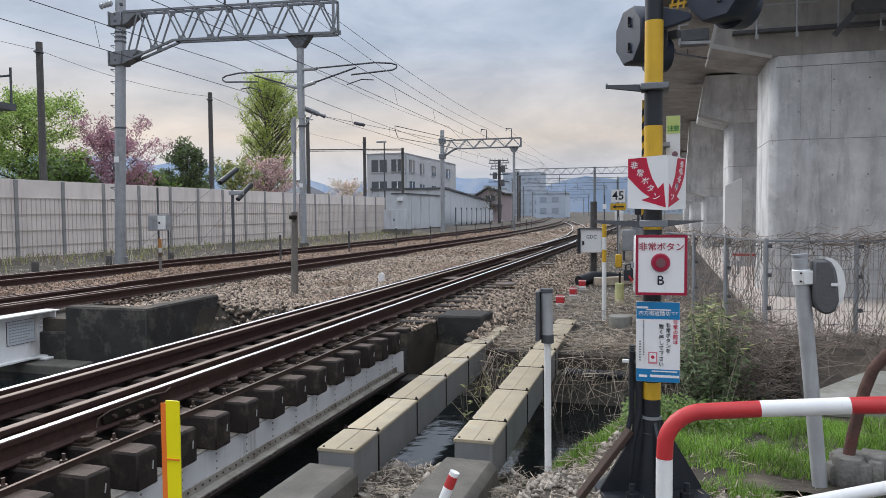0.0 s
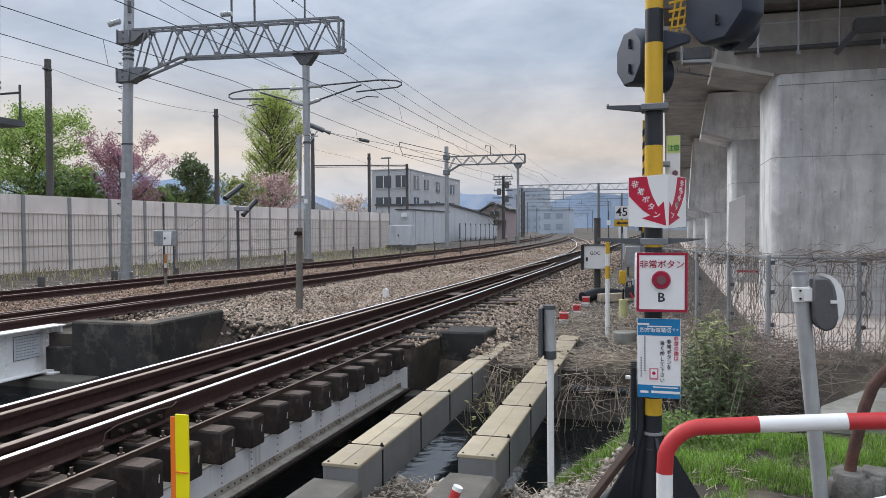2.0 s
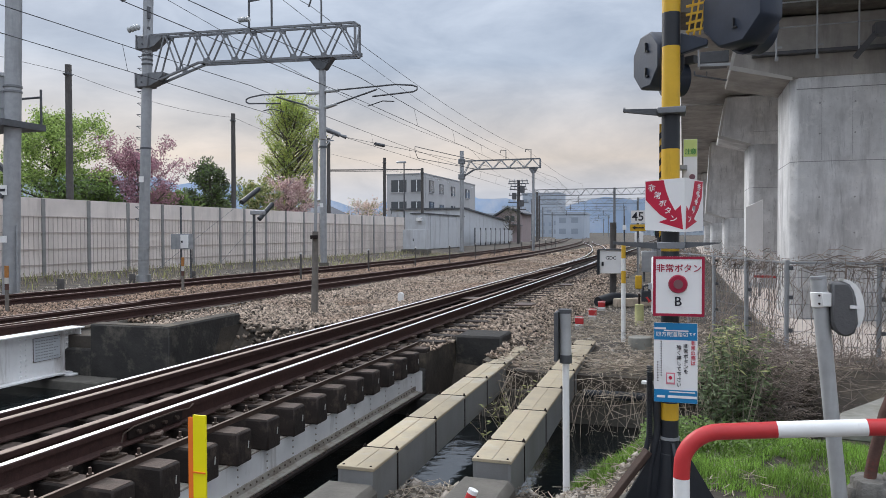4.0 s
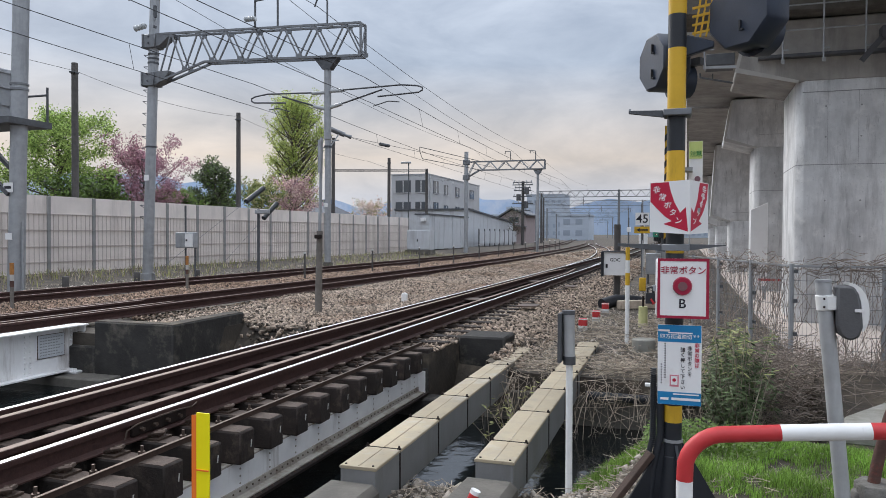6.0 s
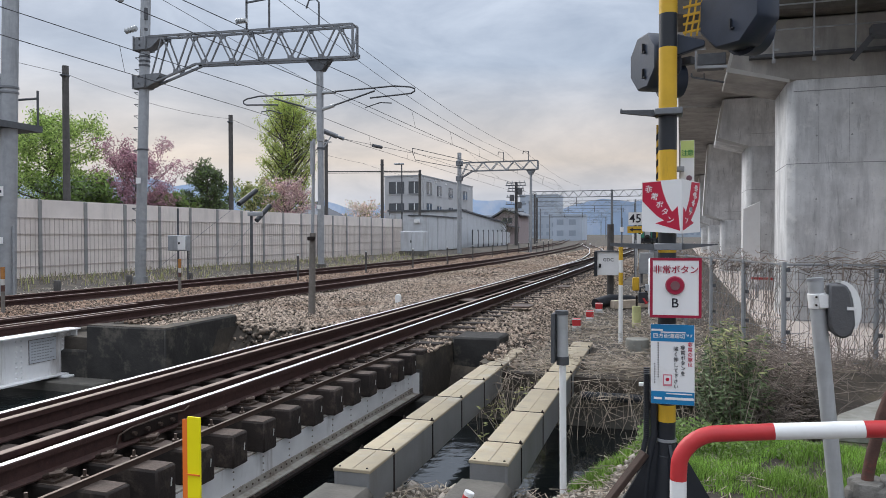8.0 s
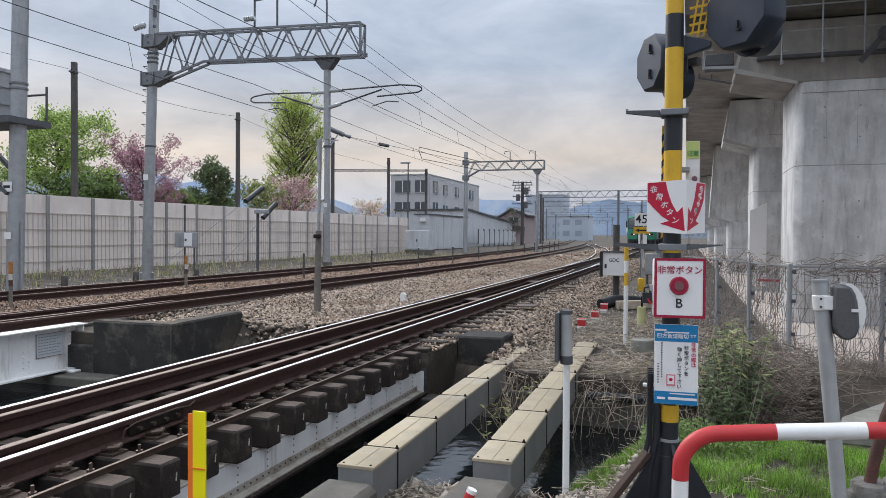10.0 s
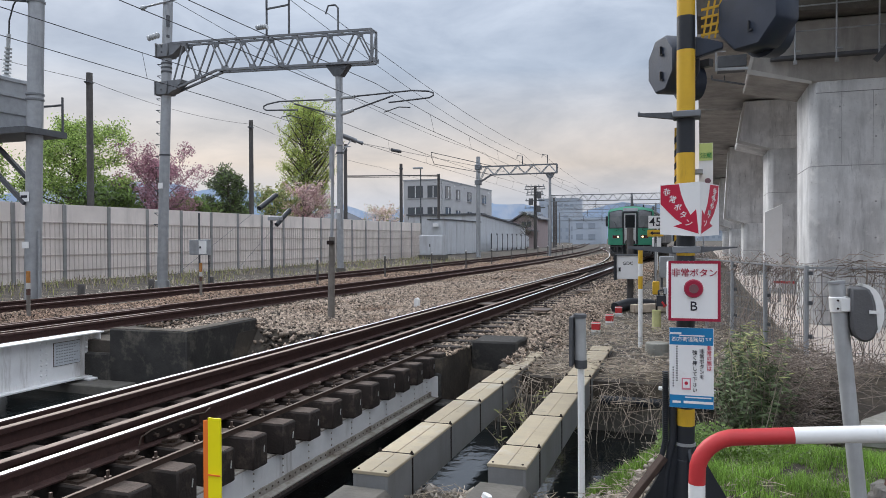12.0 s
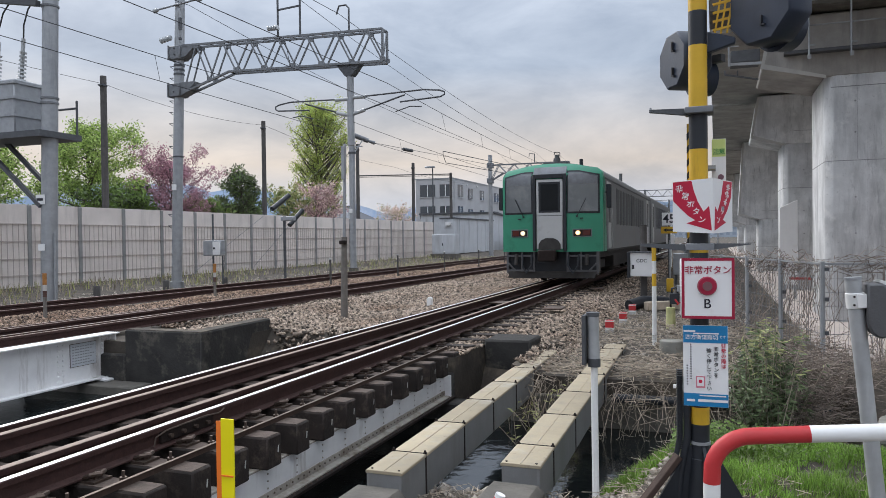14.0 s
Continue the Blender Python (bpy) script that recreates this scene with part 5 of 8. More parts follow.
def crossing_signal():
    x, y = -0.064, 4.03
    s = thing("crossing_signal", (x, y, -0.14), "yellow and black striped level crossing signal post with signs", "crossing signal")
    bands = [(-0.14, 0.375, "black"), (0.375, 0.465, "yellow"), (0.465, 1.265, "black"), (1.265, 1.305, "yellow"), (1.305, 1.385, "black"), (1.385, 1.80, "yellow"), (1.80, 1.985, "black"), (1.985, 2.335, "yellow"), (2.335, 2.51, "black"), (2.51, 2.85, "yellow"), (2.85, 3.2, "black")]
    for a, b, c in bands:
        part("post_band", G().tube((x, y, a), (x, y, b), 0.0465, n=24), c, s)
    base = G()
    for k in range(4):
        a = k * math.pi / 2 + 0.35
        d = Vector((math.cos(a), math.sin(a), 0))
        n = Vector((-d.y, d.x, 0)) * 0.008
        o = Vector((x, y, 0))
        pts = [o + d * 0.04 + Vector((0, 0, -0.14)), o + d * 0.27 + Vector((0, 0, -0.14)), o + d * 0.27 + Vector((0, 0, -0.10)), o + d * 0.055 + Vector((0, 0, 0.26)), o + d * 0.04 + Vector((0, 0, 0.26))]
        base.add([p + n for p in pts] + [p - n for p in pts], [(0, 1, 2, 3, 4), (9, 8, 7, 6, 5)] + [(i, (i + 1) % 5, 5 + (i + 1) % 5, 5 + i) for i in range(5)])
    part("base_fin", base, "black", s)
    part("base_plate", G().tube((x, y, -0.15), (x, y, -0.115), 0.30, n=8).tube((x, y, -0.14), (x, y, 0.2), 0.085, 0.05, 16), "black", s, bevel=0.006)
    for k in range(4):
        a = k * math.pi / 2 + 1.1
        p = (x + 0.2 * math.cos(a), y + 0.2 * math.sin(a))
        part("anchor_bolt", G().tube((*p, -0.115), (*p, -0.075), 0.035, n=6).tube((*p, -0.075), (*p, -0.03), 0.016, n=8), "black", s)
    part("band_clamp", G().tube((x, y, 0.27), (x, y, 0.285), 0.052, n=20).box(x - 0.10, x - 0.03, y - 0.012, y + 0.012, 0.27, 0.285), "galv", s)
    for r, xx in ((0.02, x - 0.062), (0.014, x - 0.10)):
        hose = [(xx - 0.05, y - 0.03, -0.1), (xx - 0.035, y - 0.03, 0.12), (xx, y - 0.02, 0.3), (xx, y - 0.02, 0.62)]
        part("conduit", G().path(hose, r, 10), "black", s, "black corrugated conduit")
    rg = G()
    for k in range(40):
        z = 0.24 + k * 0.0105
        rg.tube((x - 0.100, y - 0.02, z), (x - 0.100, y - 0.02, z + 0.005), 0.0175, n=8)
    part("conduit_ring", rg, "black", s, kind="stuff")
    # cross arms
    for z, l, r in ((1.995, -0.24, 0.05), (1.295, -0.29, 0.25)):
        part("arm_bracket", G().box(x - 0.065, x + 0.075, y - 0.075, y + 0.06, z - 0.016, z + 0.018), "galv_mid", s, bevel=0.004)
        if l:
            part("arm", G().prism([(x + l, z + 0.006), (x - 0.05, z - 0.022), (x - 0.05, z + 0.014), (x + l, z + 0.02)], "y", y - 0.05, y - 0.02), "galv_dark", s)
        if r > 0.1:
            part("arm", G().prism([(x + r, z + 0.012), (x + 0.06, z - 0.016), (x + 0.06, z + 0.018), (x + r, z + 0.016)], "y", y - 0.05, y - 0.02), "galv_dark", s)
    part("arm_stud", G().tube((x - 0.235, y - 0.035, 2.01), (x - 0.235, y - 0.035, 2.025), 0.006, n=8), "galv", s)
    # flashing light units, seen from behind
    for cx, cz, rad, yy in ((-0.205, 2.318, 0.164, 4.24), (0.225, 2.51, 0.205, 4.02)):
        n = Vector((-0.87, -0.493, 0)) if cx < 0 else Vector((-0.70, -0.714, 0))
        side = Vector((-n.y, n.x, 0))
        m = Matrix.Translation((cx, yy, cz)) @ Matrix((side, Vector((0, 0, 1)), n)).transposed().to_4x4()
        octo = [(rad * math.cos(math.pi / 8 + k * math.pi / 4), rad * math.sin(math.pi / 8 + k * math.pi / 4)) for k in range(8)]
        u = part("light_housing", flat(octo, m @ pose(0, 0, -0.16), 0.16), "navy", s, "dark slate octagonal light housing", bevel=0.012)
        for v in (-0.42 * rad, 0.42 * rad):
            part("latch", G().box(0.02, 0.028, v - 0.026, v + 0.026, 0.0, 0.014).box(0.02, 0.044, v - 0.026, v - 0.018, 0.0, 0.012).turned(m), "black", u)
        part("lamp_hood", G().tube((-0.02, -0.09, -0.14), (-0.02, -0.09, -0.24), 0.62 * rad, 0.58 * rad, 20).turned(m), "navy", u)
        part("mount", G().box(-0.03, 0.03, -0.04, 0.04, -0.2, -0.12).bar((0, 0, -0.2), (0.1, 0, -0.25), 0.04).turned(m), "galv_dark", u)
    part("unit_arm", G().prism([(-0.02, 2.42), (0.12, 2.375), (0.12, 2.345), (-0.02, 2.305)], "y", 4.08, 4.13), "navy", s, "tapered dark arm to the light unit", bevel=0.006)
    part("crossbuck_arm", G().box(-0.42, 0.42, -0.07, 0.07, -0.006, 0.006).turned(Matrix.Translation((x, y - 0.07, 3.05)) @ pose(0, 0, 0, 90, 0, 0) @ pose(0, 0, 0, 0, 0, 42)), "yellow", s, "yellow crossbuck board")
    part("crossbuck_arm", G().box(-0.42, 0.42, -0.07, 0.07, -0.006, 0.006).turned(Matrix.Translation((x, y - 0.085, 3.05)) @ pose(0, 0, 0, 90, 0, 0) @ pose(0, 0, 0, 0, 0, -42)), "yellow", s, "yellow crossbuck board")
    lat = G()
    for k in range(4):
        z = 2.44 + k * 0.045
        lat.bar((0.01, 4.16, z), (0.14, 4.16, z + 0.02), 0.012)
        lat.bar((0.02 + k * 0.03, 4.16, 2.42), (0.05 + k * 0.03, 4.16, 2.62), 0.01)
    part("lattice", lat, "yellow", s, "yellow lattice bracket")
    ed = part("striped_edge", G().box(x - 0.060, x - 0.042, y + 0.10, y + 0.11, 1.28, 1.95), "yellow", s)
    st = G()
    for k in range(9):
        z = 1.30 + k * 0.07
        st.add([(x - 0.061, y + 0.097, z), (x - 0.041, y + 0.097, z + 0.025), (x - 0.041, y + 0.097, z + 0.06), (x - 0.061, y + 0.097, z + 0.035), (x - 0.061, y + 0.101, z), (x - 0.041, y + 0.101, z + 0.025), (x - 0.041, y + 0.101, z + 0.06), (x - 0.061, y + 0.101, z + 0.035)], [(0, 1, 2, 3), (7, 6, 5, 4), (0, 4, 5, 1), (1, 5, 6, 2), (2, 6, 7, 3), (3, 7, 4, 0)])
    part("stripe", st, "black", ed, kind="stuff")
    return s


crossing_signal()


def arrow_sign():
    s = thing("arrow_sign", (0, 4.0, 1.37), "folded white board with red arrows pointing to the emergency button", "sign")
    z0, h = 1.372, 0.262
    a, b, c = Vector((-0.190, 3.985, z0)), Vector((0.007, 3.925, z0)), Vector((0.098, 4.08, z0))

    def panel(p, q):
        d = q - p
        return Matrix.Translation(p) @ Matrix((d.normalized(), Vector((0, 0, 1)), d.normalized().cross(Vector((0, 0, 1))))).transposed().to_4x4(), d.length

    m1, w1 = panel(a, b)
    m2, w2 = panel(b, c)
    p1 = part("panel", flat([(0, 0.004), (w1, -0.008), (w1, h + 0.008), (0, h)], m1, 0.002), "white", s)
    p2 = part("panel", flat([(0, -0.008), (w2, 0.0), (w2, h - 0.004), (0, h + 0.008)], m2, 0.002), "white", s)

    def zoomed(pts, x0, wd, w):
        return [((x - x0) / wd * w, (362 - y) / 254 * h) for x, y in pts]

    arrow = [(308, 112), (398, 108), (410, 160), (428, 212), (455, 262), (482, 235), (494, 356), (372, 318), (416, 304), (380, 280), (345, 245), (308, 205)]
    part("arrow", flat(zoomed(arrow, 305, 195, w1), m1 @ pose(0, 0, 0.0025), 0.001), "red", p1, "red arrow")
    arrow2 = [(546, 112), (582, 114), (577, 195), (562, 255), (543, 303), (556, 316), (508, 356), (511, 238), (521, 263), (536, 200)]
    part("arrow", flat(zoomed(arrow2, 505, 80, w2), m2 @ pose(0, 0, 0.0025), 0.001), "red", p2, "red arrow")
    for ch, zx, zy in (("非", 338, 148), ("常", 368, 186), ("ボ", 393, 226), ("タ", 420, 263), ("ン", 447, 304)):
        u, v = zoomed([(zx, zy)], 305, 195, w1)[0]
        letters("letter", ch, 0.040, m1 @ pose(u, v, 0.0045, 0, 0, -12), "white", p1)
    for ch, zx, zy in (("非", 565, 146), ("常", 560, 182), ("ボ", 553, 220), ("タ", 540, 262), ("ン", 524, 304)):
        u, v = zoomed([(zx, zy)], 505, 80, w2)[0]
        letters("letter", ch, 0.038, m2 @ pose(u, v, 0.0045, 0, 0, 14), "white", p2)
    part("holder", G().box(-0.13, 0.06, 3.985, 4.0, 1.48, 1.50), "galv", s)


arrow_sign()


def emergency_button():
    s = thing("emergency_button_box", (-0.02, 3.9, 0.92), "white emergency button box with red border and red button", "button box")
    m = Matrix.Translation((-0.020, 3.86, 1.091)) @ pose(0, 0, 0, 90, 0, 5)
    hw, hh = 0.124, 0.151
    part("box", G().box(-hw - 0.004, hw - 0.01, -hh + 0.004, hh - 0.004, -0.13, -0.004).turned(m), "white", s, bevel=0.008)
    f = part("front_plate", G().box(-hw, hw, -hh, hh, -0.004, 0.0).turned(m), "white", s, bevel=0.001)
    t = 0.0135
    part("border", G().box(-hw, hw, hh - t, hh, 0, 0.0015).box(-hw, hw, -hh, -hh + t, 0, 0.0015).box(-hw, -hw + t, -hh + t, hh - t, 0, 0.0015).box(hw - t, hw, -hh + t, hh - t, 0, 0.0015).turned(m), "crimson", f, "red border")
    letters("lettering", "非常ボタン", 0.044, m @ pose(0, 0.089, 0.002), "crimson", f)
    letters("lettering", "B", 0.066, m @ pose(-0.003, -0.078, 0.002), "ink", f)
    part("button_ring", G().tube((-0.003, 0.012, 0.0), (-0.003, 0.012, 0.014), 0.047, 0.042, 28).turned(m), "crimson", f, "red button ring")
    part("button", G().tube((-0.003, 0.012, 0.012), (-0.003, 0.012, 0.018), 0.023, n=20).turned(m), mat("button_maroon", (0.20, 0.09, 0.10), 0.5, var=0.1, bump=0), f)
    part("padlock", G().box(-hw - 0.055, -hw - 0.008, -0.085, -0.03, -0.09, -0.05).path([(-hw - 0.045, -0.03, -0.068), (-hw - 0.045, -0.006, -0.068), (-hw - 0.02, -0.0, -0.068), (-hw - 0.016, -0.03, -0.068)], 0.006).turned(m), "black", s, "small padlock", bevel=0.003)
    part("hasp", G().box(-hw - 0.02, -hw, -0.02, 0.01, -0.09, -0.05).turned(m), "galv", s)
    part("latch_lever", G().tube((-hw - 0.012, -0.085, -0.06), (-hw - 0.03, -0.06, -0.06), 0.012, n=8).turned(m), "red_paint", s)
    part("clamp", G().box(-0.05, 0.05, -0.1, -0.08, -0.20, -0.13).box(-0.05, 0.05, 0.08, 0.10, -0.20, -0.13).turned(m), "galv", s)


emergency_button()


def blue_notice():
    s = thing("notice_board", (-0.03, 3.93, 0.46), "white notice with blue header and red and black writing", "notice board")
    w, h = 0.212, 0.408
    m = Matrix.Translation((-0.1385, 3.885, 0.495)) @ pose(0, 0, 0, 90, -0.3, 0)
    b = part("board", G().box(0, w, 0, h, -0.004, 0).turned(m), "white", s, bevel=0.001)
    part("header", G().box(0.001, w - 0.001, h * 0.785, h - 0.001, 0, 0.001).turned(m), "blue", b, "blue header")
    part("footer", G().box(0.001, w - 0.001, 0.001, h * 0.16, 0, 0.001).turned(m), "blue", b, "blue footer")

    def at(zx, zy, lift=0.0025):
        return m @ pose((zx - 672) / 190 * w, (485 - zy) / 345 * h, lift)

    letters("lettering", "四方街道踏切", 0.026, at(752, 191), "white", b)
    letters("lettering", "です", 0.017, at(840, 188), "white", b)
    part("small_lines", G().box(-0.028, 0.028, -0.005, 0.005, 0, 0.0006).turned(at(700, 165)).add(G().box(-0.06, 0.06, -0.003, 0.003, 0, 0.0006).turned(at(770, 174)).v, [(3, 2, 1, 0), (4, 5, 6, 7), (0, 1, 5, 4), (1, 2, 6, 5), (2, 3, 7, 6), (3, 0, 4, 7)]), "white", b)
    for text, zx, y0, y1, col in (("非常の際は", 843, 226, 312, "red"), ("非常ボタンを", 812, 240, 350, "ink"), ("強く押して下さい", 782, 246, 408, "ink")):
        for k, ch in enumerate(text):
            letters("letter", ch, 0.0245, at(zx, y0 + (y1 - y0) * k / (len(text) - 1)), col, b)
    for zx, y0, y1 in ((705, 222, 368), (689, 312, 392)):
        n = 15 if y1 - y0 > 100 else 8
        for k in range(n):
            part("small_mark", G().box(-0.0035, 0.0035, -0.003, 0.003, 0, 0.0006).turned(at(zx, y0 + (y1 - y0) * k / (n - 1), 0.001)), "ink", b)
    ic = part("icon", G().box(-0.022, 0.022, -0.030, 0.030, 0, 0.0008).turned(at(745, 381, 0.001)), mat("icon_pink", (0.62, 0.22, 0.27), 0.5, var=0.05, bump=0), b, "small pink button picture")
    part("icon_field", G().box(-0.016, 0.016, -0.020, 0.024, 0, 0.0008).turned(at(745, 381, 0.0022)), "white", ic)
    part("icon_dot", G().tube((0, 0.004, 0), (0, 0.004, 0.0012), 0.009, n=14).turned(at(745, 381, 0.003)), "red", ic)
    part("number_bar", G().box(-0.070, 0.070, -0.0065, 0.0065, 0, 0.0008).turned(at(796, 459, 0.002)), "white", b)
    part("number_bar", G().box(-0.02, 0.02, -0.006, 0.006, 0, 0.0008).turned(at(703, 460, 0.002)), "white", b)
    part("number_bar", G().box(-0.062, 0.062, -0.003, 0.003, 0, 0.0008).turned(at(796, 438, 0.002)), "white", b)
    part("bracket", G().box(-0.05, 0.05, -0.012, 0.012, -0.1, -0.004).turned(at(765, 330, 0)), "galv", s)


blue_notice()
th = thing("small_notice", (0.03, 4.2, 1.62), "tall white notice with green characters behind the post", "notice board")
part("board", G().box(0.0, 0.072, 4.20, 4.205, 1.60, 1.87), "white", th)
part("green_field", G().box(0.002, 0.070, 4.197, 4.1995, 1.775, 1.868), mat("lime_print", (0.62, 0.72, 0.25), 0.5, var=0.08, bump=0), th)
for k, ch in enumerate("注意"):
    letters("letter", ch, 0.034, upright(0.022 + 0.030 * k, 4.1955, 1.80), "green_print", th)
part("pink_mark", G().tube((0.046, 4.197, 1.665), (0.046, 4.1995, 1.665), 0.016, n=8), "leaf_pink", th)
part("holder", G().box(-0.05, 0.02, 4.08, 4.2, 1.70, 1.72), "galv", th)


def pipe_parts(parent, pts, r, marks, names="pipe"):
    """One bent pipe painted in lengths: marks hold (from, to, paint) as point numbers."""
    for a, b, c in marks:
        part(names, G().path(pts[a:b + 1], r, 48), c, parent)


def guard_rail():
    s = thing("crossing_guard_rail", (0.4, 3.05, -0.15), "red and white painted tubular guard rail", "guard rail")
    pts = [(-0.002, 2.99, -0.2), (-0.002, 2.99, 0.36), (-0.002, 2.99, 0.402)]
    for k in range(1, 9):
        a = k / 8 * math.pi / 2
        pts.append((-0.002 + 0.15 * (1 - math.cos(a)), 2.99 + 0.03 * (1 - math.cos(a)), 0.443 + 0.145 * math.sin(a)))
    pts += [(0.345, 3.05, 0.604), (0.655, 3.07, 0.633), (1.25, 3.12, 0.675), (1.35, 3.14, 0.64), (1.40, 3.165, 0.5), (1.40, 3.165, -0.2)]
    pipe_parts(s, pts, 0.0315, [(0, 2, "white_paint"), (2, 11, "red_paint"), (11, 12, "white_paint"), (12, 15, "red_paint"), (15, 16, "white_paint")])
    part("lower_pipe", G().path([(0.0, 2.90, 0.16), (0.42, 2.96, 0.265), (0.90, 3.08, 0.37), (1.4, 3.16, 0.40)], 0.024, 14), "white_paint", s)


guard_rail()


def near_posts():
    s = thing("marker_board", (-1.77, 2.37, -0.25), "upright yellow marker board with an orange edge", "marker")
    part("face", G().box(-1.795, -1.738, 2.36, 2.368, -0.75, 0.664), "yellow_bright", s)
    part("fold", G().box(-1.795, -1.738, 2.355, 2.36, 0.44, 0.445), "orange", s)
    part("edge", G().prism([(-1.811, 2.352), (-1.795, 2.36), (-1.795, 2.366), (-1.811, 2.357)], "z", -0.75, 0.655), "orange", s, "orange folded edge")
    l = thing("striped_stake", (-0.9, 3.25, -0.15), "short leaning stake with red and white bands", "stake")
    p, q = Vector((-1.17, 3.2, -0.45)), Vector((-0.928, 3.27, 0.160))
    for a, b, c in ((0, 0.72, "red_paint"), (0.72, 0.88, "white_paint"), (0.88, 0.97, "red_paint"), (0.97, 1.0, "white_paint")):
        part("band", G().tube(p.lerp(q, a), p.lerp(q, b), 0.024, n=14), c, l)
    w = thing("white_post", (-0.69, 4.57, -0.28), "white pipe post with a grey metal head", "post")
    part("pipe", G().tube((-0.69, 4.57, -0.3), (-0.694, 4.57, 0.57), 0.0215, n=16), "white_paint", w)
    part("sleeve", G().tube((-0.694, 4.57, 0.555), (-0.70, 4.57, 0.86), 0.036, n=18), "zinc", w)
    part("sleeve_cap", G().tube((-0.70, 4.57, 0.86), (-0.70, 4.57, 0.885), 0.041, n=18), "galv_dark", w)
    part("sleeve_ring", G().tube((-0.694, 4.57, 0.548), (-0.694, 4.57, 0.60), 0.039, n=18), "galv_dark", w)
    part("plate", G().box(-0.758, -0.735, 4.50, 4.62, 0.565, 0.87), "galv_dark", w, bevel=0.003)
    g = thing("signal_post", (0.86, 4.62, -0.2), "leaning grey pipe post with a shrouded lamp unit", "post")
    part("pipe", G().tube((0.860, 4.60, -0.25), (0.722, 4.55, 1.10), 0.041, n=20), "zinc", g)
    part("cap", G().tube((0.722, 4.55, 1.10), (0.7205, 4.55, 1.115), 0.044, n=20), "galv", g)
    part("clamp", G().tube((0.738, 4.556, 0.945), (0.730, 4.553, 1.03), 0.048, n=20).box(0.735, 0.80, 4.50, 4.56, 0.95, 1.025), "white_paint", g, "bright clamp with two bolts", bevel=0.003)
    for z in (0.965, 1.01):
        part("bolt", G().tube((0.722, 4.498, z), (0.722, 4.508, z), 0.006, n=8), "iron", g)
    part("unit_body", G().prism([(0.782, 1.085), (0.782, 0.865), (0.80, 0.815), (0.83, 0.79), (0.865, 0.787), (0.895, 0.81), (0.912, 0.86), (0.905, 0.95), (0.89, 1.04), (0.865, 1.085)], "y", 4.48, 4.62), "pilot", g, bevel=0.012)
    hood = G()
    for k in range(9):
        a = -0.75 + k / 8 * 2.3
        hood.v += [(0.845 + 0.100 * math.cos(a), 4.50, 0.945 + 0.158 * math.sin(a)), (0.845 + 0.100 * math.cos(a), 4.64, 0.945 + 0.158 * math.sin(a)), (0.835 + 0.072 * math.cos(a), 4.64, 0.945 + 0.146 * math.sin(a)), (0.835 + 0.072 * math.cos(a), 4.50, 0.945 + 0.146 * math.sin(a))]
    for k in range(8):
        for j in range(4):
            hood.f.append((k * 4 + j, k * 4 + (j + 1) % 4, k * 4 + 4 + (j + 1) % 4, k * 4 + 4 + j))
    part("hood", hood, "white_paint", g, "scuffed pale hood")
    part("lens_tab", G().box(0.868, 0.915, 4.47, 4.478, 0.945, 0.962), "white", g)
    r = thing("rusty_pipe", (1.03, 4.66, -0.15), "bent rusty steel pipe set in a rough concrete lump", "pipe")
    part("pipe", G().path([(1.0, 4.66, -0.12), (1.03, 4.66, 0.08), (1.085, 4.66, 0.34), (1.125, 4.66, 0.46), (1.19, 4.66, 0.55), (1.28, 4.66, 0.59), (1.7, 4.68, 0.60)], 0.032, 14), "rust", r)
    rl = random.Random(12)
    for cx, cy, w, h in ((1.0, 4.62, 0.10, -0.03), (1.09, 4.60, 0.09, -0.05), (1.17, 4.66, 0.12, -0.02), (1.04, 4.74, 0.12, -0.05), (0.94, 4.64, 0.06, -0.08), (1.05, 4.56, 0.05, -0.06), (1.13, 4.57, 0.05, -0.03)):
        poly = [(cx + w * rl.uniform(0.75, 1.1) * math.cos(k * 1.05), cy + w * rl.uniform(0.75, 1.1) * math.sin(k * 1.05)) for k in range(6)]
        part("rubble_piece", G().prism(poly, "z", -0.2, h), "rough_lump", r, "broken lump of rough concrete", bevel=0.008)
    b = solid("timber_channel", G().bar((-0.42, 3.86, -0.13), (-0.17, 3.98, 0.21), 0.06, 0.03), "rust_dark", "rusty channel bar leaning on the signal base", "steel bar", bevel=0.004)
    solid("white_board", G().box(-0.43, 0.16, 8.35, 8.4, -0.32, -0.285), "white_paint", "narrow pale board lying across the bank", "board", bevel=0.004)
    solid("stone_slab", G().prism([(-0.42, 4.02), (-0.2, 3.9), (0.15, 4.0), (0.2, 4.3), (-0.3, 4.35)], "z", -0.3, -0.12), "concrete_old", "broken concrete slab round the signal base", "slab", bevel=0.03)


near_posts()


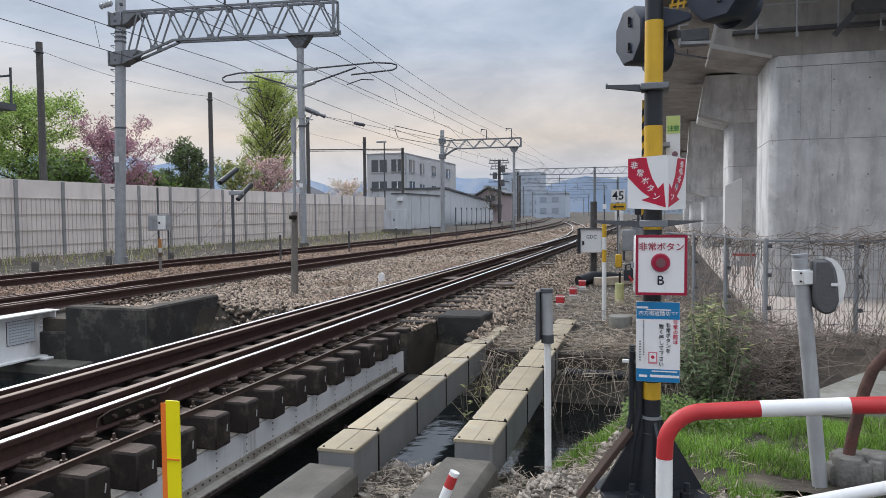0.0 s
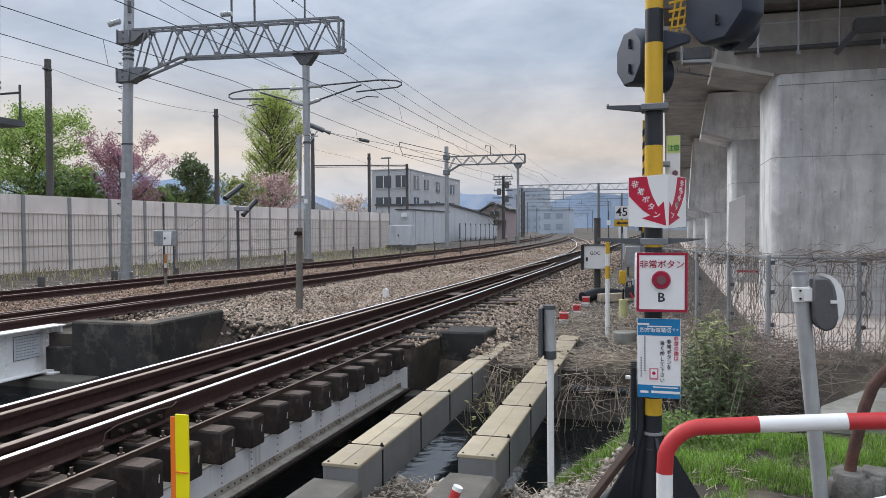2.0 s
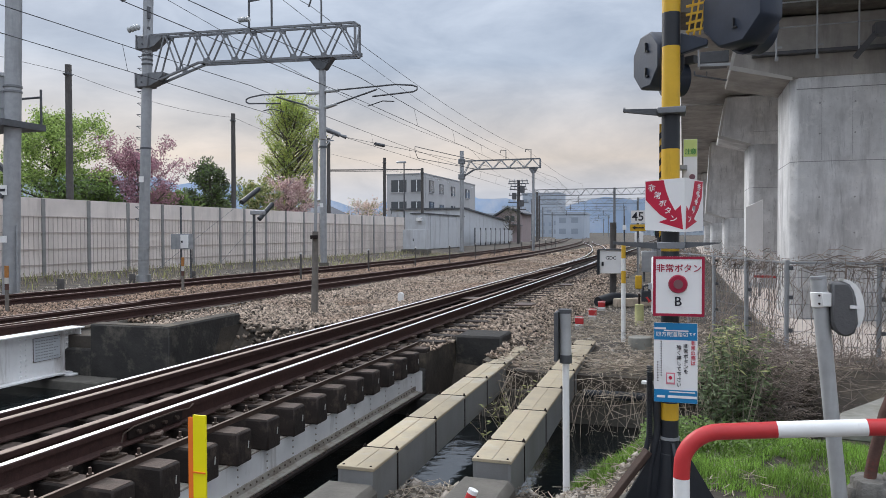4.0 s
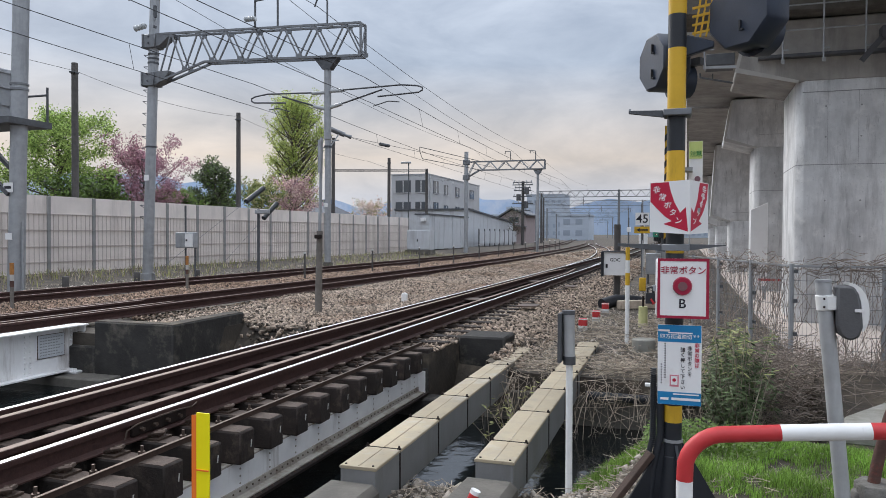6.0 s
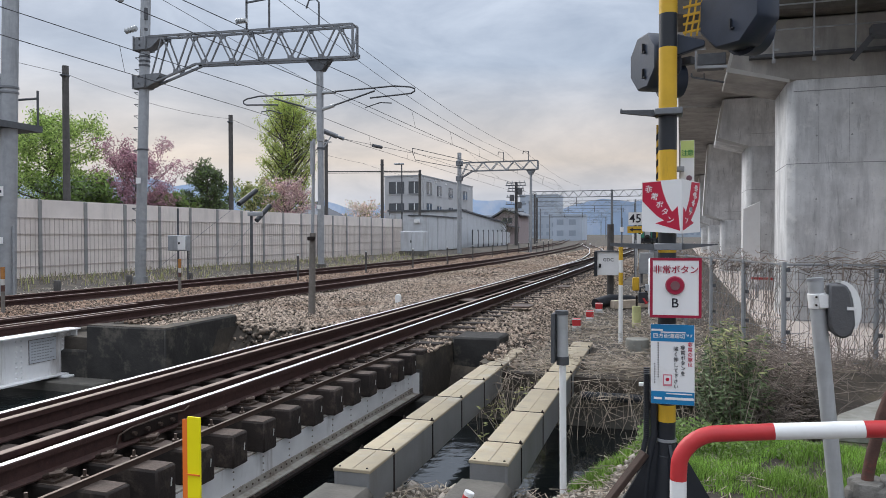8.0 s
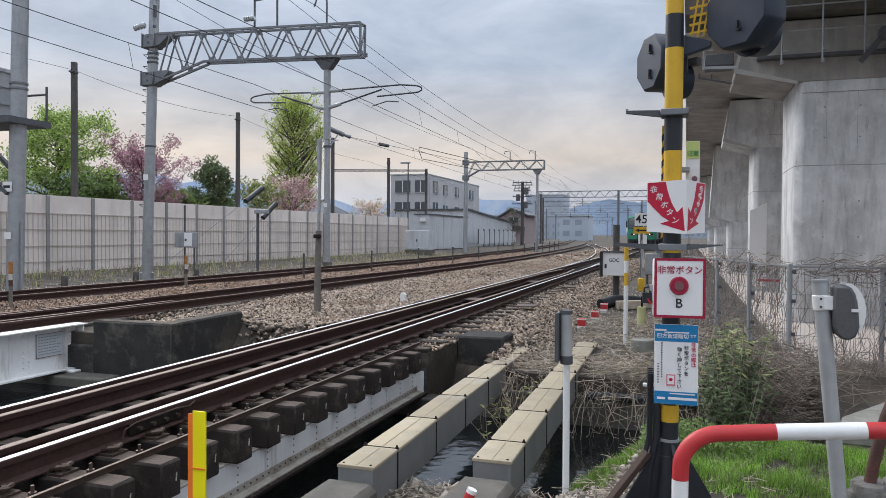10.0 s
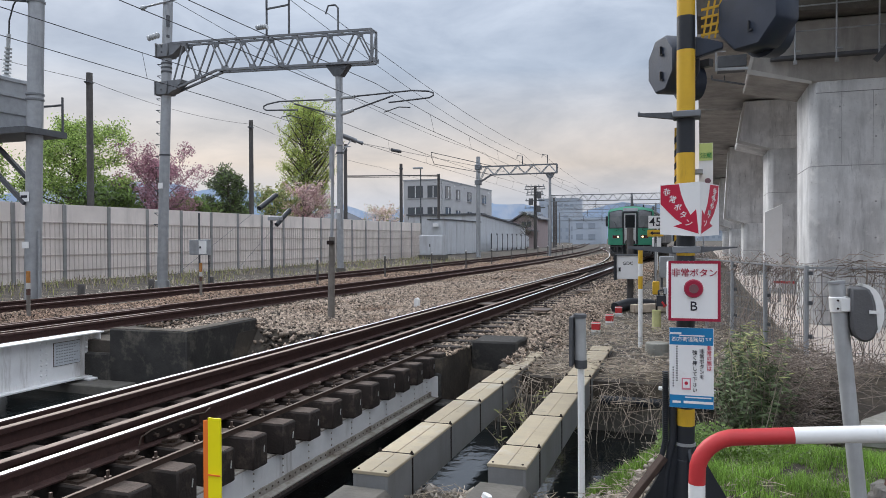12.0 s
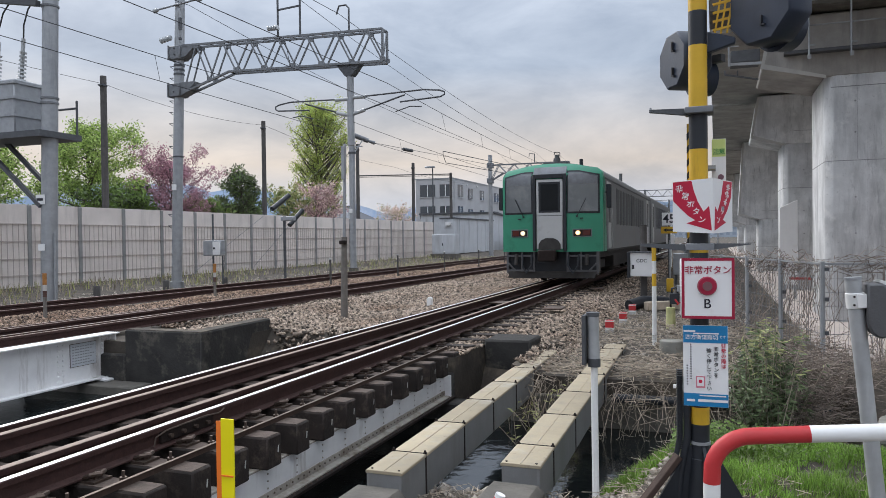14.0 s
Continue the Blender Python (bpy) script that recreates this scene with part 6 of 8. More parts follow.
# ---------- trackside things ----------
def trackside():
    s = thing("relay_box", (-1.72, 19.1, -0.4), "white equipment box on a grey post with three letters", "equipment box")
    part("post", G().tube((-1.70, 19.15, -0.45), (-1.70, 19.15, 1.62), 0.085, n=12), "wood_pole", s)
    part("box", G().box(-2.0, -1.46, 18.8, 19.05, 0.33, 0.92), "white", s, bevel=0.01)
    part("lid", G().box(-2.04, -1.42, 18.76, 19.09, 0.92, 0.95), "galv_dark", s)
    part("edge", G().box(-2.07, -2.0, 18.76, 19.07, 0.30, 0.93), "black", s)
    part("edge", G().box(-1.46, -1.40, 18.76, 19.07, 0.30, 0.93), "black", s)
    letters("lettering", "GDC", 0.12, upright(-1.72, 18.797, 0.72), "ink", s)
    part("lock", G().box(-1.95, -1.90, 18.78, 18.80, 0.52, 0.62), "black", s)
    p = thing("striped_pole", (-0.90, 12.0, -0.42), "thin white pole with a yellow upper part", "pole")
    for a, b, c in ((-0.45, 0.55, "white_paint"), (0.55, 0.75, "yellow"), (0.75, 0.95, "white_paint"), (0.95, 1.16, "yellow")):
        part("band", G().tube((-0.90, 12.0, a), (-0.90, 12.0, b), 0.035, n=10), c, p)
    for i, (x, y, h, r) in enumerate(((-0.605, 11.3, 0.22, 0.175), (-0.14, 11.0, 0.25, 0.17))):
        solid("concrete_drum", G().tube((x, y, -0.45), (x, y, -0.42 + h), r, r * 0.97, 24), "concrete_mid", "squat pale concrete drum on the gravel", "concrete drum", "concrete drums", bevel=0.012)
    y = thing("cable_marker", (-0.78, 14.3, -0.4), "faded yellow-green post with a bolt on top", "marker post")
    part("post", G().tube((-0.78, 14.3, -0.45), (-0.78, 14.3, 0.0), 0.085, n=12), "faded_lime", y)
    part("bolt", G().tube((-0.78, 14.3, 0.0), (-0.78, 14.3, 0.2), 0.02, n=8), "iron", y)
    for x, yy in ((-1.80, 13.5), (-1.73, 14.97), (-1.73, 16.7)):
        b = thing("kerb_block", (x, yy, -0.4), "small concrete block with a red and white top", "marker block", "marker blocks")
        part("block", G().box(x - 0.075, x + 0.075, yy - 0.07, yy + 0.07, -0.48, -0.33), "concrete_pale", b, bevel=0.01)
        part("red_top", G().box(x - 0.075, x + 0.075, yy - 0.07, yy + 0.07, -0.33, -0.18), "red_paint", b, bevel=0.012)
        part("white_band", G().box(x - 0.0765, x + 0.0765, yy - 0.0715, yy + 0.0715, -0.345, -0.31), "white_paint", b)
        part("white_band", G().box(x - 0.0765, x + 0.0765, yy - 0.0715, yy + 0.0715, -0.20, -0.185), "white_paint", b)
    solid("cable_pile", G().path([(-1.9, 17.6, -0.3), (-1.6, 18.0, -0.22), (-1.2, 18.3, -0.25), (-0.9, 18.4, -0.32)], 0.14, 10), "black", "black cable bundle lying by the post", "cable")
    solid("timber_beam", G().bar((-1.5, 17.4, -0.28), (-0.7, 18.0, -0.28), 0.20), "straw", "mossy timber lying by the post", "timber", bevel=0.02)
    f = thing("speed_sign", (-1.78, 31.4, -0.4), "white speed board with black numerals over a yellow arrow plate", "sign")
    part("post", G().tube((-1.78, 31.5, -0.45), (-1.78, 31.5, 2.3), 0.05, n=10), "galv_dark", f)
    part("plate", G().box(-2.06, -1.50, 31.42, 31.44, 1.75, 2.28), "white", f)
    letters("lettering", "45", 0.50, upright(-1.78, 31.415, 2.01), "ink", f)
    part("arrow_plate", G().box(-2.10, -1.46, 31.42, 31.44, 1.42, 1.70), "yellow", f)
    part("arrow", G().prism([(-2.02, 1.56), (-1.88, 1.64), (-1.88, 1.59), (-1.54, 1.59), (-1.54, 1.53), (-1.88, 1.53), (-1.88, 1.48)], "y", 31.41, 31.418), "ink", f)
    # grey equipment cases beside the near track
    for x, yy, w, h in ((-1.15, 27, 0.5, 1.1), (-1.05, 36, 0.7, 1.2), (-0.9, 46, 0.8, 1.4)):
        c = thing("equipment_case", (x, yy, -0.4), "grey trackside equipment case on short legs", "equipment box", "equipment cases")
        part("case", G().box(x - w / 2, x + w / 2, yy, yy + 0.4, -0.05, h - 0.4), "galv", c, bevel=0.015)
        part("leg", G().box(x - w / 2 + 0.05, x - w / 2 + 0.12, yy + 0.1, yy + 0.3, -0.45, -0.05), "galv_dark", c)
        part("leg", G().box(x + w / 2 - 0.12, x + w / 2 - 0.05, yy + 0.1, yy + 0.3, -0.45, -0.05), "galv_dark", c)
    rng = random.Random(8)
    for x, yy, top, c in ((-2.2, 40, 2.2, "white_paint"), (-1.6, 52, 3.2, "galv_dark"), (-0.6, 58, 2.4, "white_paint"), (-1.9, 68, 4.2, "galv_dark"), (0.2, 72, 4.6, "galv"), (-1.4, 84, 5.2, "galv_dark"), (-6.8, 92, 3.4, "galv_dark"), (-0.9, 96, 3.0, "white_paint"), (-7.2, 125, 6.5, "galv_dark"), (-2.4, 132, 6.5, "galv_dark"), (-1.2, 150, 7.0, "galv_dark")):
        sp = thing("signal_pole", (x, yy, -0.4), "slim trackside pole with a small case", "pole", "trackside poles")
        part("pole", G().tube((x, yy, -0.45), (x, yy, top), 0.07, n=8), c, sp)
        h = rng.uniform(0.4, 0.8) * top
        part("case", G().box(x - 0.22, x + 0.22, yy - 0.2, yy, h - 0.3, h + 0.3), rng.choice(["galv", "white", "black"]), sp, bevel=0.02)
    yb = thing("marker_post", (-1.28, 23, -0.4), "slim post with a yellow weight", "marker post")
    part("post", G().tube((-1.28, 23, -0.45), (-1.28, 23, 1.2), 0.025, n=8), "galv", yb)
    part("weight", G().box(-1.38, -1.18, 22.9, 23.1, -0.35, 0.05), "yellow", yb, bevel=0.02)
    # short snow-melt posts between the main line tracks
    m0 = None
    for k in range(15):
        yy = 10.8 + 5.0 * k
        x = sum(along(B_ROWS, yy + q) for q in (-6, -3, 0, 3, 6)) / 5 - 1.98
        x -= 0.45 if k < 2 else 0
        if m0 is None or k == 2:
            m0 = thing("marker_post", (x, yy, -0.25), "slim dark post with an orange band between the tracks" if k == 0 else "slim dark post with a pale cap between the tracks", "marker post", "marker posts")
            part("post", G().tube((x, yy, -0.35), (x, yy, 0.74), 0.036, n=8), "post_grey" if k == 0 else "wood_pole", m0)
            part("cap", G().tube((x, yy, 0.52 if k == 0 else 0.70), (x, yy, 0.75), 0.039, n=8), "rust_orange" if k == 0 else "white_paint", m0)
            if k == 0:
                part("band", G().tube((x, yy, 0.28), (x, yy, 0.40), 0.038, n=8), "rust", m0)
                part("white_band", G().tube((x, yy, 0.40), (x, yy, 0.52), 0.0385, n=8), "concrete_pale", m0)
        else:
            copy_thing(m0, pose(x, yy, -0.25))
    # a taller concrete post with an iron case in the six-foot
    t = thing("line_post", (-6.85, 13.0, -0.35), "slender weathered post with a tubular cover on top", "post")
    part("post", G().tube((-6.97, 13.0, -0.4), (-6.94, 13.0, 1.4), 0.075, 0.06, 12), "post_grey", t)
    part("upper_post", G().tube((-6.94, 13.0, 1.4), (-6.90, 13.0, 3.25), 0.033, n=10), "galv", t)
    part("cover", G().tube((-6.90, 12.93, 2.55), (-6.90, 12.93, 3.2), 0.045, n=10), "galv", t)
    part("clasp", G().box(-7.0, -6.86, 12.88, 12.96, 1.25, 1.33), "iron", t, bevel=0.01)
    solid("distance_post", G().prism([(-5.95, -0.3), (-5.83, -0.3), (-5.83, 0.02), (-5.87, 0.06), (-5.91, 0.06), (-5.95, 0.02)], "y", 14.9, 15.0), "white_paint", "short white marker stub in the ballast", "marker stub", bevel=0.01)
    # case on a post by the barrier
    c = thing("equipment_box", (-16.6, 21.4, -0.3), "grey box with a white door on a thin post", "equipment box")
    part("post", G().tube((-16.75, 21.5, -0.35), (-16.75, 21.5, 2.3), 0.035, n=8).tube((-16.35, 21.5, -0.35), (-16.35, 21.5, 0.9), 0.03, n=8), "galv_dark", c)
    part("box", G().box(-16.95, -16.2, 21.2, 21.45, 0.82, 1.36), "galv", c, bevel=0.015)
    part("door", G().box(-16.52, -16.22, 21.17, 21.2, 0.86, 1.32), "white", c)
    part("lock", G().box(-16.48, -16.42, 21.15, 21.17, 1.05, 1.12), "black", c)
    d = thing("signal_horn_post", (-17.0, 26.5, -0.3), "thin post with a pale lamp head", "post")
    part("post", G().tube((-17.0, 26.5, -0.35), (-17.0, 26.5, 2.35), 0.06, n=8), "galv_dark", d)
    part("head", G().box(-17.1, -16.5, 26.35, 26.6, 2.15, 2.32), "galv", d, bevel=0.02)
    # guy wires with black guards
    for a, b, t0, t1 in (((-17, 32.6, 6.05), (-18.3, 21.6, -0.2), 0.44, 0.54), ((-17, 32.6, 5.6), (-18.4, 25.6, -0.2), 0.50, 0.62)):
        gw = thing("guy_wire", b, "stay wire with a thick black guard sleeve", "stay wire", "stay wires")
        A, Bq = Vector(a), Vector(b)
        part("wire", G().tube(A, Bq, 0.008, n=5), "galv_mid", gw)
        part("guard", G().tube(A.lerp(Bq, t0), A.lerp(Bq, t1), 0.11, n=12), "black", gw)
    for x, yy, h in ((-16.9, 16.4, 0.55), (-17.2, 19.6, 0.5), (-17.1, 22.6, 0.4)):
        solid("timber_stub", G().tube((x, yy, -0.35), (x, yy, h * 0.6 - 0.25), 0.10, n=10), "wood_pole", "short weathered timber stub in the grass", "stub", "timber stubs", bevel=0.01)


trackside()


def transformer_mast():
    x, y = -16.35, 14.3
    m = thing("transformer_mast", (x, y, -0.2), "steel mast with a platform carrying a grey transformer", "line mast")
    part("mast", G().tube((x - 0.01, y, -0.3), (x + 0.33, y, 10.5), 0.205, 0.185, 20), "galv", m)
    part("platform", G().box(-22, x + 0.42, y - 0.55, y + 0.75, 4.06, 4.22), "galv_dark", m)
    part("strut", G().bar((x, y - 0.2, 2.3), (x - 2.2, y - 0.2, 4.1), 0.10), "galv_dark", m)
    part("strut", G().bar((x, y + 0.3, 2.6), (x - 1.8, y + 0.3, 4.1), 0.10), "galv_dark", m)
    rl = G()
    for xx in (x + 0.32, x - 0.40, x - 1.4):
        rl.tube((xx, y + 0.7, 4.2), (xx, y + 0.7, 5.15), 0.03, n=6)
    rl.tube((x - 1.6, y + 0.7, 4.95), (x + 0.32, y + 0.7, 4.95), 0.03, n=6)
    part("railing", rl, "galv_dark", m)
    for z in (4.95, 5.08, 7.45, 7.68):
        part("band", G().tube((x + 0.03 * z, y, z), (x + 0.03 * z, y, z + 0.05), 0.222, n=18), "galv_mid", m)
    t = thing("transformer", (x - 1.9, y, 4.28), "grey ribbed transformer with porcelain bushings", "transformer")
    part("tank", G().box(x - 2.9, x - 0.62, y - 0.4, y + 0.5, 4.22, 5.62), "galv", t, bevel=0.03)
    for z in (4.65, 5.1, 5.5):
        part("rib", G().box(x - 2.94, x - 0.58, y - 0.44, y + 0.54, z, z + 0.06), "galv", t)
    for xx in (x - 0.85, x - 1.75, x - 2.5):
        b = G()
        for k in range(9):
            b.tube((xx + 0.012 * k, y, 5.55 + k * 0.10), (xx + 0.012 * k + 0.01, y, 5.60 + k * 0.10), 0.13 - 0.006 * k, 0.09, 12)
        b.tube((xx, y, 5.5), (xx + 0.12, y, 6.75), 0.05, n=8)
        part("bushing", b, "porcelain", t)
        part("lead", G().path([(xx + 0.12, y, 6.7), (xx + 0.14, y, 7.1), (xx + 0.3, y, 7.5), (xx + 0.7, y, 7.9)], 0.02, 6), "black", t)
    part("cross_beam", G().bar((x - 5, y - 0.25, 8.4), (x + 0.1, y - 0.25, 7.5), 0.14), "galv_dark", m)
    part("cutout", G().box(x - 0.75, x - 0.5, y - 0.45, y - 0.25, 7.9, 8.5).tube((x - 1.5, y - 0.3, 8.2), (x - 1.1, y - 0.3, 8.2), 0.09, n=10), "porcelain", m, bevel=0.02)
    part("plate", G().box(x - 0.15, x + 0.15, y - 0.225, y - 0.21, 2.35, 2.6), "white", m)
    part("plate", G().box(x - 0.10, x + 0.12, y - 0.225, y - 0.21, 1.15, 1.32), "white", m)
    part("plate_mark", G().box(x - 0.12, x + 0.10, y - 0.229, y - 0.2255, 2.44, 2.51), "ink", m)
    part("conduit", G().tube((x + 0.28, y - 0.05, -0.3), (x + 0.28, y - 0.05, 1.6), 0.03, n=8), "galv", m)


transformer_mast()


def poles():
    for x, y, top, r in ((-27.3, 27.1, 9.26, 0.17), (-27.4, 40.4, 9.04, 0.16), (-26.05, 51.0, 8.72, 0.16), (-25.4, 60.6, 8.1, 0.16), (-25.2, 70, 7.95, 0.16), (-22.6, 118, 8.0, 0.18), (-24.5, 130, 8.0, 0.18)):
        p = thing("utility_pole", (x, y, -0.35), "dark weathered utility pole", "utility pole", "utility poles")
        part("pole", G().tube((x, y, -0.4), (x, y, top), r, r * 0.85, 12), "wood_pole", p)
        part("band", G().tube((x, y, top - 0.5), (x, y, top - 0.42), r * 1.05, n=12), "galv_dark", p)
        part("cross_arm", G().bar((x - 0.1, y - 0.2, top - 0.45), (x + 0.25, y - 0.2, top - 0.45), 0.07), "galv_dark", p)
    solid("span_bar", G().tube((-26.0, 50.9, 6.24), (-25.2, 69.9, 7.82), 0.05, n=8).tube((-26.0, 50.9, 6.12), (-25.2, 69.9, 7.68), 0.02, n=6), "wood_pole", "long dark pipe spanning between two utility poles", "pipe")
    x, y = -21.75, 100.0
    p = thing("utility_pole", (x, y, -0.35), "dark utility pole crowded with cross arms and transformers", "utility pole", "utility poles")
    part("pole", G().tube((x, y, -0.4), (x, y, 8.7), 0.24, 0.2, 12), "wood_pole", p)
    for k, z in enumerate((4.6, 5.6, 6.6, 7.4, 7.8, 8.2, 8.55)):
        w = 1.1 + 0.35 * ((k * 3) % 4) / 3
        part("cross_arm", G().bar((x - w, y - 0.2, z), (x + w, y - 0.2, z), 0.12), "galv_dark", p)
        for q in (-0.9, -0.4, 0.4, 0.9):
            part("insulator", G().tube((x + q * w, y - 0.2, z + 0.05), (x + q * w, y - 0.2, z + 0.3), 0.07, n=8), "porcelain", p)
    for q, z in ((-0.55, 6.0), (0.6, 6.9), (0.5, 5.0)):
        part("transformer_can", G().tube((x + q, y - 0.3, z), (x + q, y - 0.3, z + 0.9), 0.32, n=14), "pilot", p)
    s = thing("street_lamp", (-26.2, 67.5, -0.35), "slim grey street lamp", "street lamp")
    part("pole", G().tube((-26.2, 67.5, -0.4), (-26.2, 67.5, 8.3), 0.09, 0.06, 10), "galv_dark", s)
    part("head", G().box(-27.0, -26.0, 67.4, 67.65, 8.28, 8.46), "galv", s, bevel=0.03)


poles()


# ---------- fence ----------
def fence():
    f = thing("mesh_fence", (1.4, 11, -0.4), "rusty wire mesh fence overgrown with dry vines", "fence", kind="structure")
    runs = [[(1.35, 10.90), (2.46, 10.90), (3.6, 10.95), (4.8, 11.0), (6.0, 11.05)], [(1.35, 10.90), (0.94, 12.2), (0.52, 13.5), (0.12, 14.8), (-0.1, 15.5)]]
    for run in runs:
        for p in run[(0 if run is runs[0] else 1):]:
            po = part("post", G().tube((*p, -0.5), (*p, 0.98), 0.032, n=8), "galv", f)
            for z in (0.0, 0.45, 0.85):
                part("clip", G().box(p[0] + 0.02, p[0] + 0.07, p[1] - 0.05, p[1] + 0.02, z, z + 0.05), "galv_dark", po)
        for p, q in zip(run, run[1:]):
            P, Q = Vector((*p, 0)), Vector((*q, 0))
            g = G()
            n = int((Q - P).length / 0.055)
            for k in range(n):
                u = P.lerp(Q, (k + 0.5) / n)
                g.bar((u.x, u.y, -0.38), (u.x, u.y, 0.95), 0.0035)
            for k in range(8):
                z = -0.36 + k * 0.185
                g.bar((p[0], p[1], z), (q[0], q[1], z), 0.006)
            part("mesh_panel", g, "galv_mid", f, kind="stuff")
            part("top_rail", G().bar((*p, 0.95), (*q, 0.95), 0.022), "galv", f)
    return runs


RUNS = fence()


# ---------- buildings ----------
def window_in(parent, x, y, z, w, h, face):
    """A framed window standing proud of a wall that faces -y or +x."""
    if face == "y":
        fr = part("window", G().box(x - w / 2, x + w / 2, y - 0.05, y + 0.02, z, z + h), "galv_dark", parent)
        part("sash", G().box(x - 0.05, x + 0.05, y - 0.07, y - 0.05, z + 0.05, z + h - 0.05), "white", fr)
        part("pane", G().box(x - w / 2 + 0.07, x - 0.05, y - 0.06, y - 0.04, z + 0.07, z + h - 0.07), "glass", fr)
        part("pane", G().box(x + 0.03, x + w / 2 - 0.07, y - 0.06, y - 0.04, z + 0.07, z + h - 0.07), "glass", fr)
        part("sill", G().box(x - w / 2 - 0.06, x + w / 2 + 0.06, y - 0.12, y - 0.05, z - 0.08, z), "plaster", fr)
    else:
        fr = part("window", G().box(x - 0.02, x + 0.05, y - w / 2, y + w / 2, z, z + h), "galv_dark", parent)
        part("sash", G().box(x + 0.05, x + 0.075, y - 0.06, y + 0.06, z + 0.05, z + h - 0.05), "white", fr)
        part("pane", G().box(x + 0.04, x + 0.06, y - w / 2 + 0.07, y - 0.06, z + 0.07, z + h - 0.07), "glass", fr)
        part("pane", G().box(x + 0.04, x + 0.06, y + 0.03, y + w / 2 - 0.07, z + 0.07, z + h - 0.07), "glass", fr)
        part("sill", G().box(x + 0.05, x + 0.12, y - w / 2 - 0.06, y + w / 2 + 0.06, z - 0.08, z), "plaster", fr)


def buildings():
    b = thing("apartment_building", (-33, 97, -0.4), "three-storey grey plastered apartment building with flat roof", "building")
    x0, x1, y1 = -34.9, -29.95, 106.8
    part("wall", G().box(x0, x1, 84, y1, -0.5, 8.55), "plaster", b)
    part("roof_edge", G().box(x0 - 0.06, x1 + 0.06, 83.94, y1 + 0.06, 8.55, 8.68), "galv", b)
    for z in (0.95, 3.75, 6.4):
        for x, w in ((-33.3, 2.0), (-30.95, 1.5)):
            window_in(b, x, 84, z, w, 1.5, "y")
        for y, w in ((86.6, 1.9), (90.6, 1.7), (95.6, 1.8), (102.6, 2.2)):
            window_in(b, x1, y, z, w, 1.55 if y < 90 else 1.3, "x")
    part("downpipe", G().tube((x1 + 0.1, 84.3, -0.4), (x1 + 0.1, 84.3, 8.5), 0.05, n=8), "plaster", b)
    for y in (89.0, 93.2, 99.0, 104.8):
        part("vent_cap", G().box(x1, x1 + 0.12, y, y + 0.2, 8.05, 8.22), "white", b)
    h = thing("house", (-44, 78, -0.4), "house with a dark tiled hipped roof", "house")
    part("wall", G().box(-49, -40, 74, 84, -0.5, 3.2), "plaster", h)
    part("roof", G().add([(-50, 73, 3.1), (-39, 73, 3.1), (-39, 85, 3.1), (-50, 85, 3.1), (-47, 79, 5.2), (-41.5, 79, 5.2)], [(0, 1, 5, 4), (1, 2, 5), (2, 3, 4, 5), (3, 0, 4), (3, 2, 1, 0)]), "roof_tile", h)
    part("ridge", G().bar((-47.2, 79, 5.25), (-41.3, 79, 5.25), 0.25), "roof_tile", h)
    window_in(h, -43, 74, 0.9, 1.8, 1.2, "y")
    h2 = thing("house", (-36, 66, -0.4), "low house with a dark tiled gable roof", "house")
    part("wall", G().box(-41, -34, 64, 70, -0.5, 2.6), "plaster", h2)
    part("roof", G().prism([(-41.6, 2.4), (-33.4, 2.4), (-37.5, 4.1)], "y", 63.4, 70.6), "roof_tile", h2)
    window_in(h2, -37, 64, 0.8, 1.6, 1.2, "y")
    h3 = thing("house", (-29, 122, -0.4), "two-storey house with brown walls and dark roof", "house")
    part("wall", G().prism([(-30.2, -0.5), (-25.6, -0.5), (-25.6, 4.5), (-27.9, 5.4), (-30.2, 4.0)], "y", 120, 128), mat("pinkish_siding", (0.34, 0.28, 0.28), 0.85, var=0.1, scale=1.5, bump=0.05), h3)
    part("roof", G().prism([(-30.9, 3.75), (-27.9, 5.55), (-25.0, 4.45), (-25.0, 4.65), (-27.9, 5.82), (-30.9, 3.98)], "y", 119.4, 128.6), "roof_tile", h3)
    part("lean_to", G().prism([(-30.6, 3.1), (-25.4, 2.5), (-25.4, 2.65), (-30.6, 3.3)], "y", 118.6, 120), "roof_tile", h3)
    window_in(h3, -27.6, 120, 3.3, 1.6, 0.9, "y")
    # long white shed along the line
    s = thing("trackside_shed", (-23.5, 66, -0.3), "long white sheet-metal shed with a dark roof edge", "shed")
    n = 9
    for k in range(n):
        a, c = 62 + 12.0 * k / n, 62 + 12.0 * (k + 1) / n
        part("panel", G().prism([(a + 0.03, -0.1 + 0.05 * (k % 2)), (c - 0.03, -0.1 + 0.05 * (k % 2)), (c - 0.03, 3.05), (a + 0.03, 3.05)], "x", -22.12, -22.0 + 0.012 * (k % 2)), "sheet", s)
    part("front_wall", G().box(-23.3, -22.0, 61.9, 62.0, -0.1, 3.05), "sheet", s)
    part("wall", G().box(-23.3, -22.12, 62, 74.0, -0.3, 3.0), "sheet", s)
    part("roof_edge", G().box(-23.4, -21.9, 61.8, 74.1, 3.05, 3.17), "galv_dark", s)
    part("base", G().box(-23.2, -22.1, 62, 74.0, -0.4, -0.1), "concrete_dark", s)
    for k in range(8):
        part("footing", G().box(-22.1, -21.7, 62.2 + k * 1.5, 62.8 + k * 1.5, -0.4, -0.1 - 0.08 * (k % 2)), "concrete_old", s, bevel=0.02)
    part("lamp", G().box(-22.75, -22.3, 61.6, 61.9, 2.45, 2.75), "white", s)
    w = thing("warehouse", (-25, 90, -0.3), "grey warehouse with a sloping dark roof edge", "shed")
